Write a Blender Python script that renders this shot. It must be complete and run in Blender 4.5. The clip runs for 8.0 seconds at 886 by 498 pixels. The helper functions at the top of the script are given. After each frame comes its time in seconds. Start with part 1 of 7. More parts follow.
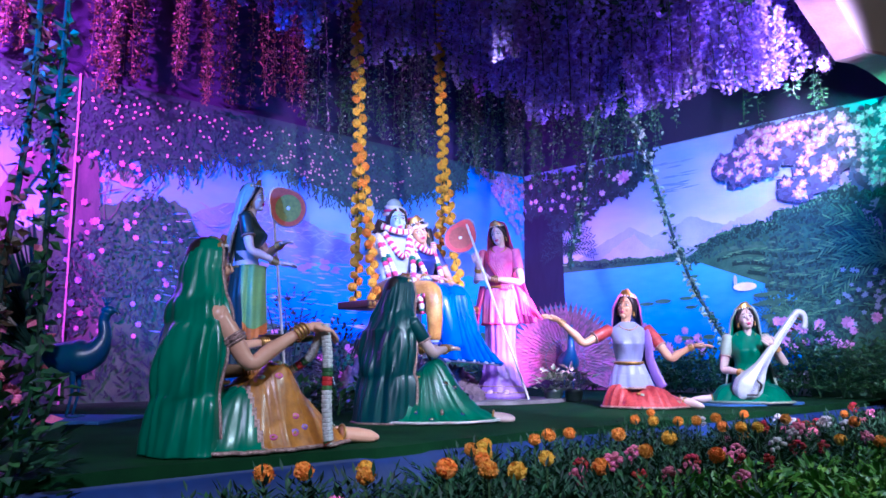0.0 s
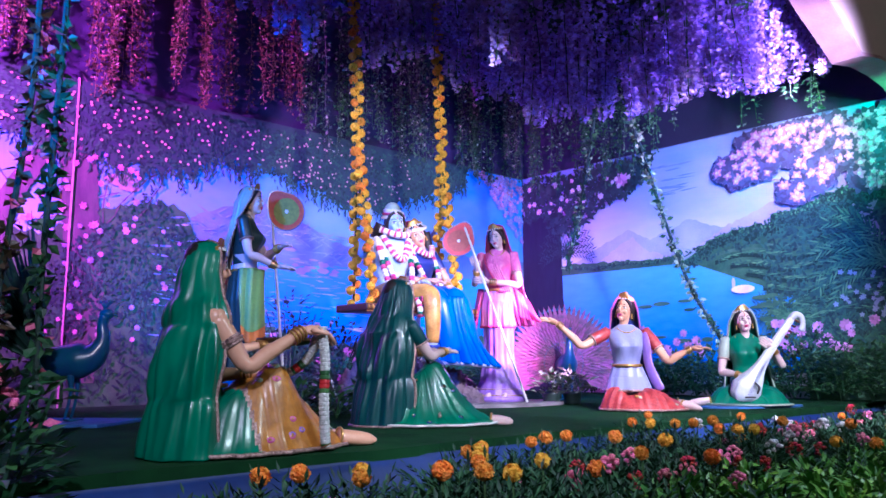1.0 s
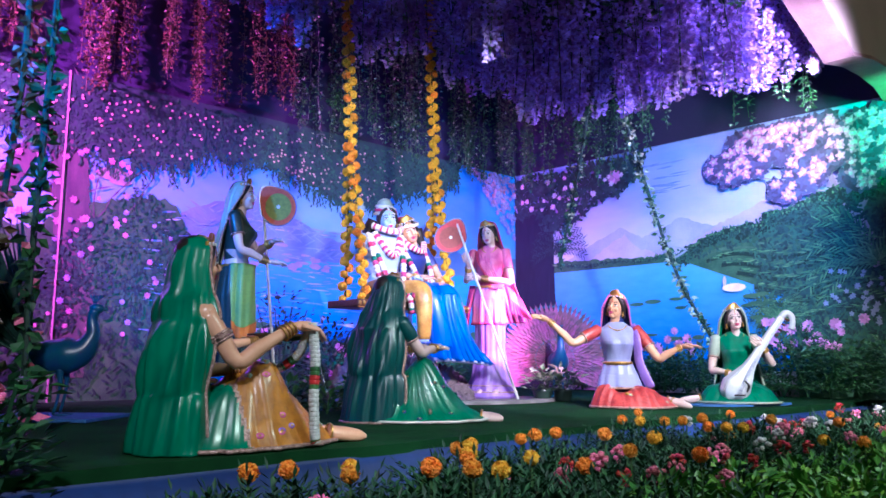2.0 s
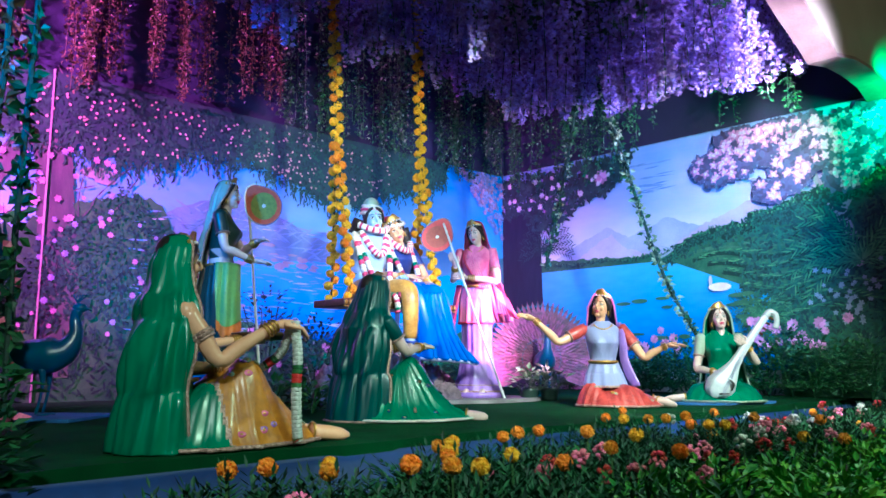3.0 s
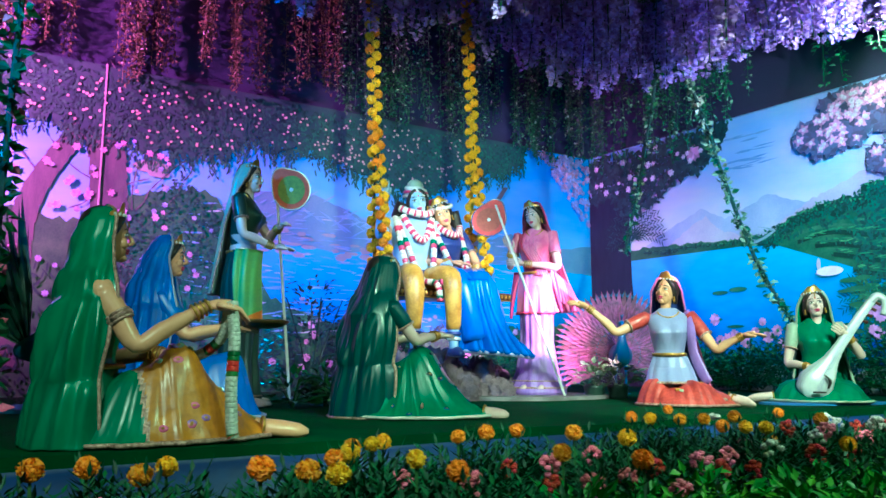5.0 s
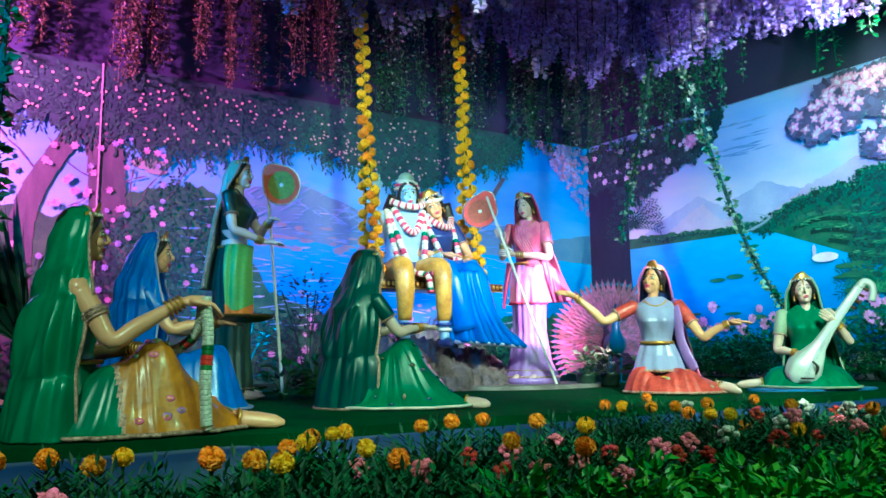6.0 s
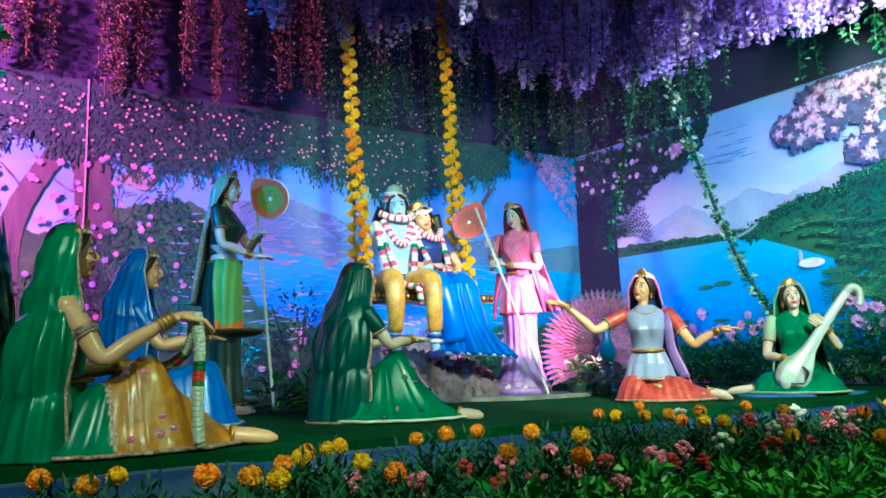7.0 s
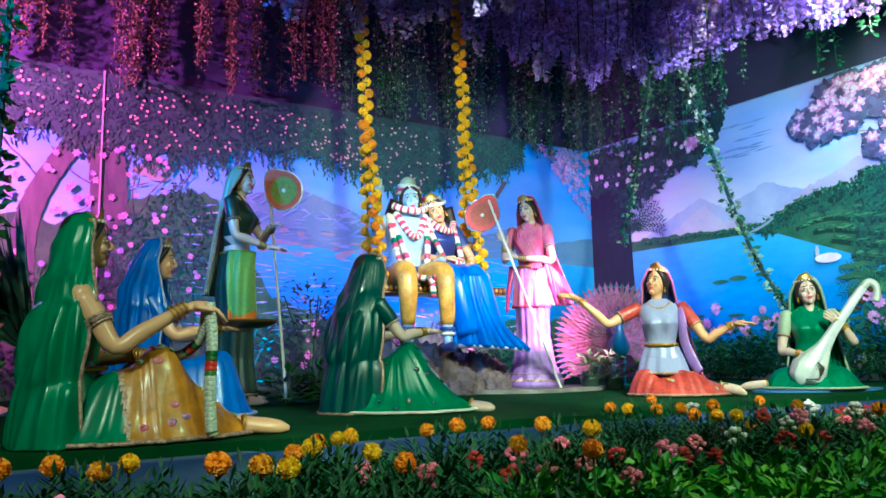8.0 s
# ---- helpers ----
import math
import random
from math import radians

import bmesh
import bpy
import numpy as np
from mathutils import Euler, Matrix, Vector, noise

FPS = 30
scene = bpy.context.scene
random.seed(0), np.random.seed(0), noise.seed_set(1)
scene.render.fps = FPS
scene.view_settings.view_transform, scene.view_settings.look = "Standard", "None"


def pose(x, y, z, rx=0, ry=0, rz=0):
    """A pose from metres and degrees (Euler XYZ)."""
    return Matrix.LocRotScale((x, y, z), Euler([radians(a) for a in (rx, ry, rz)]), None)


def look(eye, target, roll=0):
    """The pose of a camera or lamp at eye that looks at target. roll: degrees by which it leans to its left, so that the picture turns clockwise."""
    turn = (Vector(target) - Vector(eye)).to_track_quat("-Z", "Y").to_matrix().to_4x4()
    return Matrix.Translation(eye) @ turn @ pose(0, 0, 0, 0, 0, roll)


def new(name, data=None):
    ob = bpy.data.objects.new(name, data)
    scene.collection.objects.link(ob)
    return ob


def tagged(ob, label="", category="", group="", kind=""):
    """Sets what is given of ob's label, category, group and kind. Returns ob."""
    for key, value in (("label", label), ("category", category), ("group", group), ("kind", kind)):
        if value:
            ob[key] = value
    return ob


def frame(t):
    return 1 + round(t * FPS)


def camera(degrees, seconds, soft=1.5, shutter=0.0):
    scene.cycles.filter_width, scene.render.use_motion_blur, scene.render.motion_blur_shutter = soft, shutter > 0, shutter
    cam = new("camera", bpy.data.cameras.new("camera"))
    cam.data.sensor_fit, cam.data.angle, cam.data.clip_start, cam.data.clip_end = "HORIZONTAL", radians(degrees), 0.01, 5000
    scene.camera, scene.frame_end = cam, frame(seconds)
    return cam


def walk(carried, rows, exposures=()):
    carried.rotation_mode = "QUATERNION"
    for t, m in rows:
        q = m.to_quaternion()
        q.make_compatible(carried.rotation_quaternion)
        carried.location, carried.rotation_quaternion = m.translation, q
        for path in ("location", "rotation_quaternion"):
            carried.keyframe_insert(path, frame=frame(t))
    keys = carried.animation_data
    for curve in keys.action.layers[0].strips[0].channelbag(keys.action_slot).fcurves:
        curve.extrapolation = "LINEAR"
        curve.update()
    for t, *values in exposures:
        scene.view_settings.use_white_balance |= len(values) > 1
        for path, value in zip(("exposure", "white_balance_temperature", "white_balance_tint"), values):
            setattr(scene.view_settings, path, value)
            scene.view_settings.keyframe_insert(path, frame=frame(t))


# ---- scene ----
cam = camera(59.7, 8.0, 1.6, 0.5)
PATH = [
    (0, (0.375, -0.042, 0.354), (0.171, 1.927, 0.64), -0.1),
    (0.5, (0.382, -0.048, 0.358), (0.181, 1.92, 0.656), -0.2),
    (1, (0.388, -0.052, 0.352), (0.185, 1.916, 0.646), -0.2),
    (1.5, (0.392, -0.051, 0.354), (0.185, 1.918, 0.637), 0.0),
    (2.8, (0.412, -0.047, 0.352), (0.266, 1.927, 0.64), 0.2),
    (3, (0.425, -0.047, 0.344), (0.266, 1.926, 0.63), 0.0),
    (3.5, (0.537, 0.0, 0.32), (0.41, 1.984, 0.542), 0.6),
    (4, (0.673, 0.217, 0.31), (0.511, 2.193, 0.574), 1.6),
    (4.5, (0.838, 0.473, 0.312), (0.544, 2.432, 0.592), -0.0),
    (4.7, (0.909, 0.563, 0.299), (0.454, 2.489, 0.589), -0.1),
    (5.8, (1.163, 0.554, 0.291), (0.639, 2.465, 0.57), -0.0),
    (6, (1.185, 0.547, 0.299), (0.656, 2.458, 0.559), -0.6),
    (6.5, (1.168, 0.544, 0.3), (0.681, 2.467, 0.558), -1.4),
    (7, (1.172, 0.542, 0.301), (0.675, 2.457, 0.589), -1.6),
    (7.5, (1.158, 0.579, 0.299), (0.634, 2.487, 0.591), -1.2),
    (8, (1.175, 0.55, 0.295), (0.643, 2.459, 0.567), -1.1),
]
EXPOSURE = [
    (0.0, 0.0, 4450, 32), (1.0, 0.05, 4650, 32), (1.7, 0.08, 4850, 24), (3.0, 0.05, 4800, -26), (3.6, 0.05, 4800, -38), (4.5, 0.0, 4750, -52), (6.0, -0.1, 4850, -66), (8.0, -0.05, 5500, -46),
]
walk(cam, [(t, look(eye, target, roll)) for t, eye, target, roll in PATH], EXPOSURE)

# ---- the stage's own axes: s along the back wall from its far corner, b out from it towards the hall ----
CORNER, ALONG, OUT = Vector((0.41, 10.36, 0)), Vector((-0.675, -0.738, 0)), Vector((0.738, -0.675, 0))
SIDE = Vector((2.93, -2.48, 0)).normalized()
SIDE_IN = Vector((-SIDE.y, SIDE.x, 0)) * -1


def S(s, b, z=0.0):
    """A place by the back wall: s along it, b out from it, z up."""
    return CORNER + ALONG * s + OUT * b + Vector((0, 0, z))


def R(r, c, z=0.0):
    """A place by the side wall: r along it from the corner, c out from it, z up."""
    return CORNER + SIDE * r + SIDE_IN * c + Vector((0, 0, z))


# ---- light: dark hall, lit by unseen coloured stage lamps whose places are made up ----
world = bpy.data.worlds.new("world")
scene.world = world
world.use_nodes = True
world.node_tree.nodes["Background"].inputs[0].default_value = (0.01, 0.012, 0.03, 1)
world.node_tree.nodes["Background"].inputs[1].default_value = 0.05


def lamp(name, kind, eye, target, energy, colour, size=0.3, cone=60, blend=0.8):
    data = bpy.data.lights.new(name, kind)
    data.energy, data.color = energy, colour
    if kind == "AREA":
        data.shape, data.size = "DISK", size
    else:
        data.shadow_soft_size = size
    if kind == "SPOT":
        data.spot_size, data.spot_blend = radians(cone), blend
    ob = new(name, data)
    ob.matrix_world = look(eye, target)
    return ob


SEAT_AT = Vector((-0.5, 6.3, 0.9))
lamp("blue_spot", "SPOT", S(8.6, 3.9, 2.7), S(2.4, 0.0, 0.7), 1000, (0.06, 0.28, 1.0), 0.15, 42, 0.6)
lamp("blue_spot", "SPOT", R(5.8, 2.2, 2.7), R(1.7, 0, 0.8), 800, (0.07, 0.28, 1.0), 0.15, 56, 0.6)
# unseen uplights added low before both murals to wash them blue
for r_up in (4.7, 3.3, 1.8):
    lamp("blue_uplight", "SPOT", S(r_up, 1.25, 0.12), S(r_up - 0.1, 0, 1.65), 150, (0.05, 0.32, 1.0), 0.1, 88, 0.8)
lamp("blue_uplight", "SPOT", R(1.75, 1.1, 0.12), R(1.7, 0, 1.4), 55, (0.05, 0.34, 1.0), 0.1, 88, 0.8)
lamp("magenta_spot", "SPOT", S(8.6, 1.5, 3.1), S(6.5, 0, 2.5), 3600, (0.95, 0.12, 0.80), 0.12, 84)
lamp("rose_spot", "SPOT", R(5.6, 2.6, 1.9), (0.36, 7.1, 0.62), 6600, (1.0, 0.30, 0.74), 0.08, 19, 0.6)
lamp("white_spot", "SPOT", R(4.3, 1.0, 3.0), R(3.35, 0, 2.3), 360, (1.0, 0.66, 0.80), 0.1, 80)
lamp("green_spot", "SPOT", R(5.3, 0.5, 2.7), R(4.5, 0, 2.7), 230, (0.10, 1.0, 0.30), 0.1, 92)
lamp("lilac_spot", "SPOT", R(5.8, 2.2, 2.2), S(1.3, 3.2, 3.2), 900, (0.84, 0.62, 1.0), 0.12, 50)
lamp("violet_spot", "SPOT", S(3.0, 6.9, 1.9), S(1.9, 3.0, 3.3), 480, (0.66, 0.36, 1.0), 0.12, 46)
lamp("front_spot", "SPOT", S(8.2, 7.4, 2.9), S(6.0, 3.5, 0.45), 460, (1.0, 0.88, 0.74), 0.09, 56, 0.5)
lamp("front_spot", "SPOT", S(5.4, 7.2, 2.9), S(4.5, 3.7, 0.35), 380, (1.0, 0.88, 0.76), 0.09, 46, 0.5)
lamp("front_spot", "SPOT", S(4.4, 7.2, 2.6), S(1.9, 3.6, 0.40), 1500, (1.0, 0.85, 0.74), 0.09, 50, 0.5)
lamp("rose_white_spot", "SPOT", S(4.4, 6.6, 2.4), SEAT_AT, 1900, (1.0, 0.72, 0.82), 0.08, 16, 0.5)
# two added fills brighten the marigold ropes and the flower bed
lamp("rope_fill", "SPOT", S(5.6, 6.4, 1.6), (-0.55, 6.3, 2.05), 950, (1.0, 0.88, 0.70), 0.1, 23, 0.6)
lamp("bed_fill", "SPOT", S(4.4, 7.7, 2.9), S(4.0, 5.8, -0.1), 340, (0.92, 1.0, 0.66), 0.1, 92, 0.6)
# unseen lamp that stands for the warm light on the arch
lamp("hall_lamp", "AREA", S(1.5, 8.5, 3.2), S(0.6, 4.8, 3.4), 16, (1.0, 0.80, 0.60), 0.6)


# ---- materials ----
def nodes_of(name):
    m = bpy.data.materials.new(name)
    m.use_nodes = True
    return m, m.node_tree.nodes, m.node_tree.links, m.node_tree.nodes["Principled BSDF"]


def paint(name, colour, rough=0.5, second=None, scale=6.0, bump=0.15, metal=0.0, coat=0.0, fine=60.0, island=0.0, objects=0.0, stretch=(1, 1, 1), spec=0.5):
    """A surface of one colour that drifts to a second at two scales, with a fine relief; island and objects: how far pieces differ."""
    m, nodes, links, p = nodes_of(name)
    second = second or tuple(c * 0.72 for c in colour)
    tc, mp = nodes.new("ShaderNodeTexCoord"), nodes.new("ShaderNodeMapping")
    mp.inputs["Scale"].default_value = stretch
    links.new(tc.outputs["Object"], mp.inputs["Vector"])
    big, small = nodes.new("ShaderNodeTexNoise"), nodes.new("ShaderNodeTexNoise")
    big.inputs["Scale"].default_value, small.inputs["Scale"].default_value = scale, fine
    big.inputs["Detail"].default_value, small.inputs["Detail"].default_value = 3, 2
    links.new(mp.outputs[0], big.inputs["Vector"]), links.new(mp.outputs[0], small.inputs["Vector"])
    add = nodes.new("ShaderNodeMath")
    add.operation = "MULTIPLY_ADD"
    add.inputs[1].default_value = 0.35
    links.new(small.outputs[0], add.inputs[0]), links.new(big.outputs[0], add.inputs[2])
    ramp = nodes.new("ShaderNodeValToRGB")
    ramp.color_ramp.elements[0].position, ramp.color_ramp.elements[1].position = 0.48, 0.86
    ramp.color_ramp.elements[0].color, ramp.color_ramp.elements[1].color = (*colour, 1), (*second, 1)
    links.new(add.outputs[0], ramp.inputs[0])
    last = ramp.outputs[0]
    for amount, node, out in ((island, "ShaderNodeNewGeometry", "Random Per Island"), (objects, "ShaderNodeObjectInfo", "Random")):
        if amount:
            src, hsv, rng = nodes.new(node), nodes.new("ShaderNodeHueSaturation"), nodes.new("ShaderNodeMapRange")
            rng.inputs["To Min"].default_value, rng.inputs["To Max"].default_value = 1 - amount, 1 + amount
            hue = nodes.new("ShaderNodeMapRange")
            hue.inputs["To Min"].default_value, hue.inputs["To Max"].default_value = 0.5 + amount * 0.06, 0.5 - amount * 0.06
            links.new(src.outputs[out], rng.inputs["Value"]), links.new(src.outputs[out], hue.inputs["Value"])
            links.new(rng.outputs[0], hsv.inputs["Value"]), links.new(hue.outputs[0], hsv.inputs["Hue"])
            links.new(last, hsv.inputs["Color"])
            last = hsv.outputs[0]
    links.new(last, p.inputs["Base Color"])
    p.inputs["Roughness"].default_value, p.inputs["Metallic"].default_value = rough, metal
    p.inputs["Coat Weight"].default_value, p.inputs["Coat Roughness"].default_value = coat, 0.18
    p.inputs["Specular IOR Level"].default_value = spec
    if bump:
        b = nodes.new("ShaderNodeBump")
        b.inputs["Strength"].default_value, b.inputs["Distance"].default_value = bump, 0.01
        links.new(add.outputs[0], b.inputs["Height"]), links.new(b.outputs[0], p.inputs["Normal"])
    return m


def fading(name, low, high, z0, z1, rough=0.6, cloud=0.25, scale=2.0):
    """Painted canvas whose colour runs from low at height z0 to high at z1, broken by brushed clouds."""
    m, nodes, links, p = nodes_of(name)
    tc, sep, rng = nodes.new("ShaderNodeTexCoord"), nodes.new("ShaderNodeSeparateXYZ"), nodes.new("ShaderNodeMapRange")
    rng.inputs["From Min"].default_value, rng.inputs["From Max"].default_value = z0, z1
    noi, mp = nodes.new("ShaderNodeTexNoise"), nodes.new("ShaderNodeMapping")
    mp.inputs["Scale"].default_value = (1, 1, 2.6)
    noi.inputs["Scale"].default_value, noi.inputs["Detail"].default_value = scale, 5
    links.new(tc.outputs["Object"], sep.inputs[0]), links.new(sep.outputs[2], rng.inputs["Value"])
    links.new(tc.outputs["Object"], mp.inputs[0]), links.new(mp.outputs[0], noi.inputs["Vector"])
    add = nodes.new("ShaderNodeMath")
    add.operation = "MULTIPLY_ADD"
    add.inputs[1].default_value = cloud * 2
    off = nodes.new("ShaderNodeMath")
    off.inputs[1].default_value = -cloud
    links.new(noi.outputs[0], add.inputs[0]), links.new(rng.outputs[0], add.inputs[2])
    links.new(add.outputs[0], off.inputs[0])
    mix = nodes.new("ShaderNodeMix")
    mix.data_type = "RGBA"
    mix.inputs["A"].default_value, mix.inputs["B"].default_value = (*low, 1), (*high, 1)
    links.new(off.outputs[0], mix.inputs["Factor"]), links.new(mix.outputs["Result"], p.inputs["Base Color"])
    p.inputs["Roughness"].default_value = rough
    return m


SKIN = paint("painted_skin", (0.74, 0.42, 0.26), 0.38, (0.66, 0.34, 0.19), 5, 0.05, coat=0.3)
PALE = paint("pale_painted_skin", (0.72, 0.55, 0.50), 0.38, (0.66, 0.46, 0.42), 5, 0.05, coat=0.3)
SKYSKIN = paint("pale_blue_painted_skin", (0.42, 0.55, 0.78), 0.38, (0.36, 0.48, 0.72), 5, 0.05, coat=0.3)
HAIR = paint("black_paint", (0.012, 0.010, 0.012), 0.4, (0.03, 0.02, 0.02), 8, 0.2)
GOLD = paint("gold_paint", (0.62, 0.38, 0.10), 0.32, (0.45, 0.24, 0.05), 20, 0.25, metal=0.7)
TRIM = paint("sequin_trim", (0.62, 0.42, 0.36), 0.4, (0.22, 0.12, 0.10), 90, 0.6, metal=0.3, fine=240)
GREEN = paint("gloss_green_cloth_paint", (0.012, 0.22, 0.110), 0.32, (0.006, 0.11, 0.06), 4, 0.35, coat=0.25, stretch=(1, 1, 0.4), fine=30)
TEAL = paint("gloss_teal_cloth_paint", (0.006, 0.070, 0.064), 0.34, (0.003, 0.04, 0.05), 5, 0.4, coat=0.3, stretch=(1, 1, 0.5), fine=30)
BLUE = paint("gloss_blue_cloth_paint", (0.015, 0.16, 0.80), 0.34, (0.010, 0.09, 0.52), 10, 0.4, coat=0.3, stretch=(1, 1, 0.3), fine=45)
MUSTARD = paint("mustard_cloth_paint", (0.54, 0.22, 0.012), 0.42, (0.30, 0.11, 0.008), 13, 0.5, coat=0.2, fine=45)
YELLOW = paint("yellow_cloth_paint", (0.66, 0.38, 0.07), 0.42, (0.42, 0.20, 0.03), 15, 0.6, coat=0.2, fine=60)
LIME = paint("lime_cloth_paint", (0.28, 0.46, 0.10), 0.45, (0.18, 0.34, 0.10), 5, 0.1, coat=0.2)
SAGE = paint("sage_cloth_paint", (0.40, 0.46, 0.36), 0.45, (0.28, 0.34, 0.26), 5, 0.1, coat=0.2)
BLACKCLOTH = paint("dark_cloth_paint", (0.012, 0.03, 0.025), 0.4, (0.03, 0.05, 0.04), 6, 0.1, coat=0.3)
PINK = paint("pink_cloth_paint", (0.78, 0.24, 0.44), 0.38, (0.58, 0.10, 0.30), 16, 0.6, coat=0.25, stretch=(1, 1, 0.35), fine=70)
LILAC = paint("lilac_cloth_paint", (0.40, 0.22, 0.66), 0.38, (0.24, 0.12, 0.50), 16, 0.5, coat=0.25, stretch=(1, 1, 0.25), fine=70)
ROSE = paint("deep_rose_cloth_paint", (0.62, 0.05, 0.16), 0.4, (0.45, 0.03, 0.12), 5, 0.1, coat=0.3)
CORAL = paint("coral_cloth_paint", (0.56, 0.07, 0.06), 0.44, (0.30, 0.025, 0.03), 15, 0.6, coat=0.2, fine=60)
SILVER = paint("silver_lilac_cloth_paint", (0.30, 0.31, 0.54), 0.32, (0.28, 0.28, 0.52), 16, 0.5, coat=0.3, stretch=(1, 1, 0.3))
NAVY = paint("navy_cloth_paint", (0.03, 0.05, 0.26), 0.36, (0.02, 0.03, 0.14), 5, 0.1, coat=0.4)
ORANGE = paint("orange_fringe_paint", (0.80, 0.22, 0.02), 0.5, (0.6, 0.14, 0.02), 20, 0.3)
WHITE = paint("white_paint", (0.78, 0.76, 0.72), 0.5, (0.62, 0.58, 0.54), 9, 0.15)
RED = paint("red_paint", (0.62, 0.03, 0.03), 0.45, (0.4, 0.02, 0.02), 9, 0.15)
WOOD = paint("dark_lacquered_wood", (0.13, 0.045, 0.02), 0.35, (0.07, 0.02, 0.01), 9, 0.2, coat=0.3, stretch=(1, 6, 6))
GREYWOOD = paint("silver_grey_lacquer", (0.46, 0.48, 0.50), 0.32, (0.34, 0.35, 0.38), 8, 0.1, coat=0.3)
STONE = paint("grey_stone", (0.27, 0.24, 0.25), 0.8, (0.14, 0.12, 0.13), 7, 0.6)
ROCK = paint("purple_grey_rock", (0.22, 0.15, 0.19), 0.85, (0.10, 0.07, 0.09), 9, 0.9)
MAT = paint("blue_mat_cloth", (0.06, 0.18, 0.46), 0.8, (0.04, 0.12, 0.34), 14, 0.3)
TARP = paint("blue_tarpaulin", (0.012, 0.036, 0.17), 0.55, (0.007, 0.020, 0.10), 4, 0.35, fine=25)
TURF = paint("green_artificial_turf", (0.012, 0.062, 0.016), 0.95, (0.006, 0.03, 0.010), 3.5, 1.0, fine=420, spec=0.1)
SOIL = paint("dark_soil", (0.03, 0.022, 0.016), 0.95, (0.015, 0.012, 0.010), 20, 0.8)
TILE = paint("grey_hall_floor", (0.10, 0.09, 0.085), 0.5, (0.07, 0.065, 0.06), 3, 0.1)
CREAM = paint("cream_wall_paint", (0.50, 0.40, 0.27), 0.75, (0.44, 0.35, 0.23), 2, 0.12)
# kept dark so the unseen enclosing walls bounce little light
ENCLOSUREWALL = paint("brown_enclosure_wall", (0.10, 0.08, 0.06), 0.8, (0.08, 0.06, 0.05), 2, 0.1)
BROWNTRIM = paint("brown_arch_edge", (0.34, 0.20, 0.15), 0.7, (0.24, 0.14, 0.10), 6, 0.2)
UPPERWALL = paint("dark_blue_wall_cloth", (0.040, 0.032, 0.085), 0.85, (0.026, 0.022, 0.06), 1.2, 0.2)
DARK = paint("black_ceiling_cloth", (0.010, 0.010, 0.014), 0.9, (0.02, 0.02, 0.028), 3, 0.3)


# ---- mesh helpers ----
def finish(name, bm, mats, parent=None, smooth=True):
    me = bpy.data.meshes.new(name)
    bm.to_mesh(me)
    bm.free()
    for m in (mats if isinstance(mats, (list, tuple)) else [mats]):
        me.materials.append(m)
    if smooth:
        me.polygons.foreach_set("use_smooth", [True] * len(me.polygons))
    ob = new(name, me)
    if parent:
        ob.parent = parent
    return ob


def part(name, bm, material, parent, label="", smooth=True):
    ob = finish(name, bm, material, parent, smooth)
    return tagged(ob, label) if label else ob


def quad(bm, pts, mat=0):
    f = bm.faces.new([bm.verts.new(p) for p in pts])
    f.material_index = mat
    return f


def slab(bm, low, high, mat=0, m=None, bevel=0.0):
    """A block between two corners, its edges rounded by bevel."""
    c = [(a + b) / 2 for a, b in zip(low, high)]
    size = [abs(b - a) for a, b in zip(low, high)]
    mm = Matrix.Translation(c) @ Matrix.Diagonal((*size, 1))
    made = bmesh.ops.create_cube(bm, size=1, matrix=(m @ mm) if m else mm)
    faces = {f for v in made["verts"] for f in v.link_faces}
    for f in faces:
        f.material_index = mat
    if bevel:
        out = bmesh.ops.bevel(bm, geom=list({e for f in faces for e in f.edges}), offset=bevel, segments=2, affect="EDGES", profile=0.7)
        for f in out["faces"]:
            f.material_index = mat


def prism(bm, base, z0, z1, mat=0):
    """An upright block over a plan outline."""
    lo = [bm.verts.new((p[0], p[1], z0)) for p in base]
    hi = [bm.verts.new((p[0], p[1], z1)) for p in base]
    n = len(base)
    fs = [bm.faces.new(lo[::-1]), bm.faces.new(hi)] + [bm.faces.new((lo[i], lo[(i + 1) % n], hi[(i + 1) % n], hi[i])) for i in range(n)]
    for f in fs:
        f.material_index = mat
    bmesh.ops.recalc_face_normals(bm, faces=fs)


def tube(bm, pts, radii, seg=10, mat=0, flat=1.0, fold=0.0, folds=0, side=None):
    """A round limb along a line, its radius going from point to point; flat squeezes it across."""
    pts = [Vector(p) for p in pts]
    if not isinstance(radii, (list, tuple)):
        radii = [radii] * len(pts)
    rings, ref = [], Vector(side) if side else None
    for i, p in enumerate(pts):
        d = (pts[min(i + 1, len(pts) - 1)] - pts[max(i - 1, 0)]).normalized()
        if ref is None:
            ref = d.orthogonal()
        u = (ref - d * ref.dot(d)).normalized()
        ref, v = u, d.cross(u)
        ring = []
        for k in range(seg):
            a = 2 * math.pi * k / seg
            r = radii[i] * (1 + (fold * math.sin(folds * a + i * 0.35) if folds else 0))
            ring.append(bm.verts.new(p + u * (math.cos(a) * r) + v * (math.sin(a) * r * flat)))
        rings.append(ring)
    for a, b in zip(rings, rings[1:]):
        for k in range(seg):
            bm.faces.new((a[k], a[(k + 1) % seg], b[(k + 1) % seg], b[k])).material_index = mat
    bm.faces.new(rings[0][::-1]).material_index = mat
    bm.faces.new(rings[-1]).material_index = mat


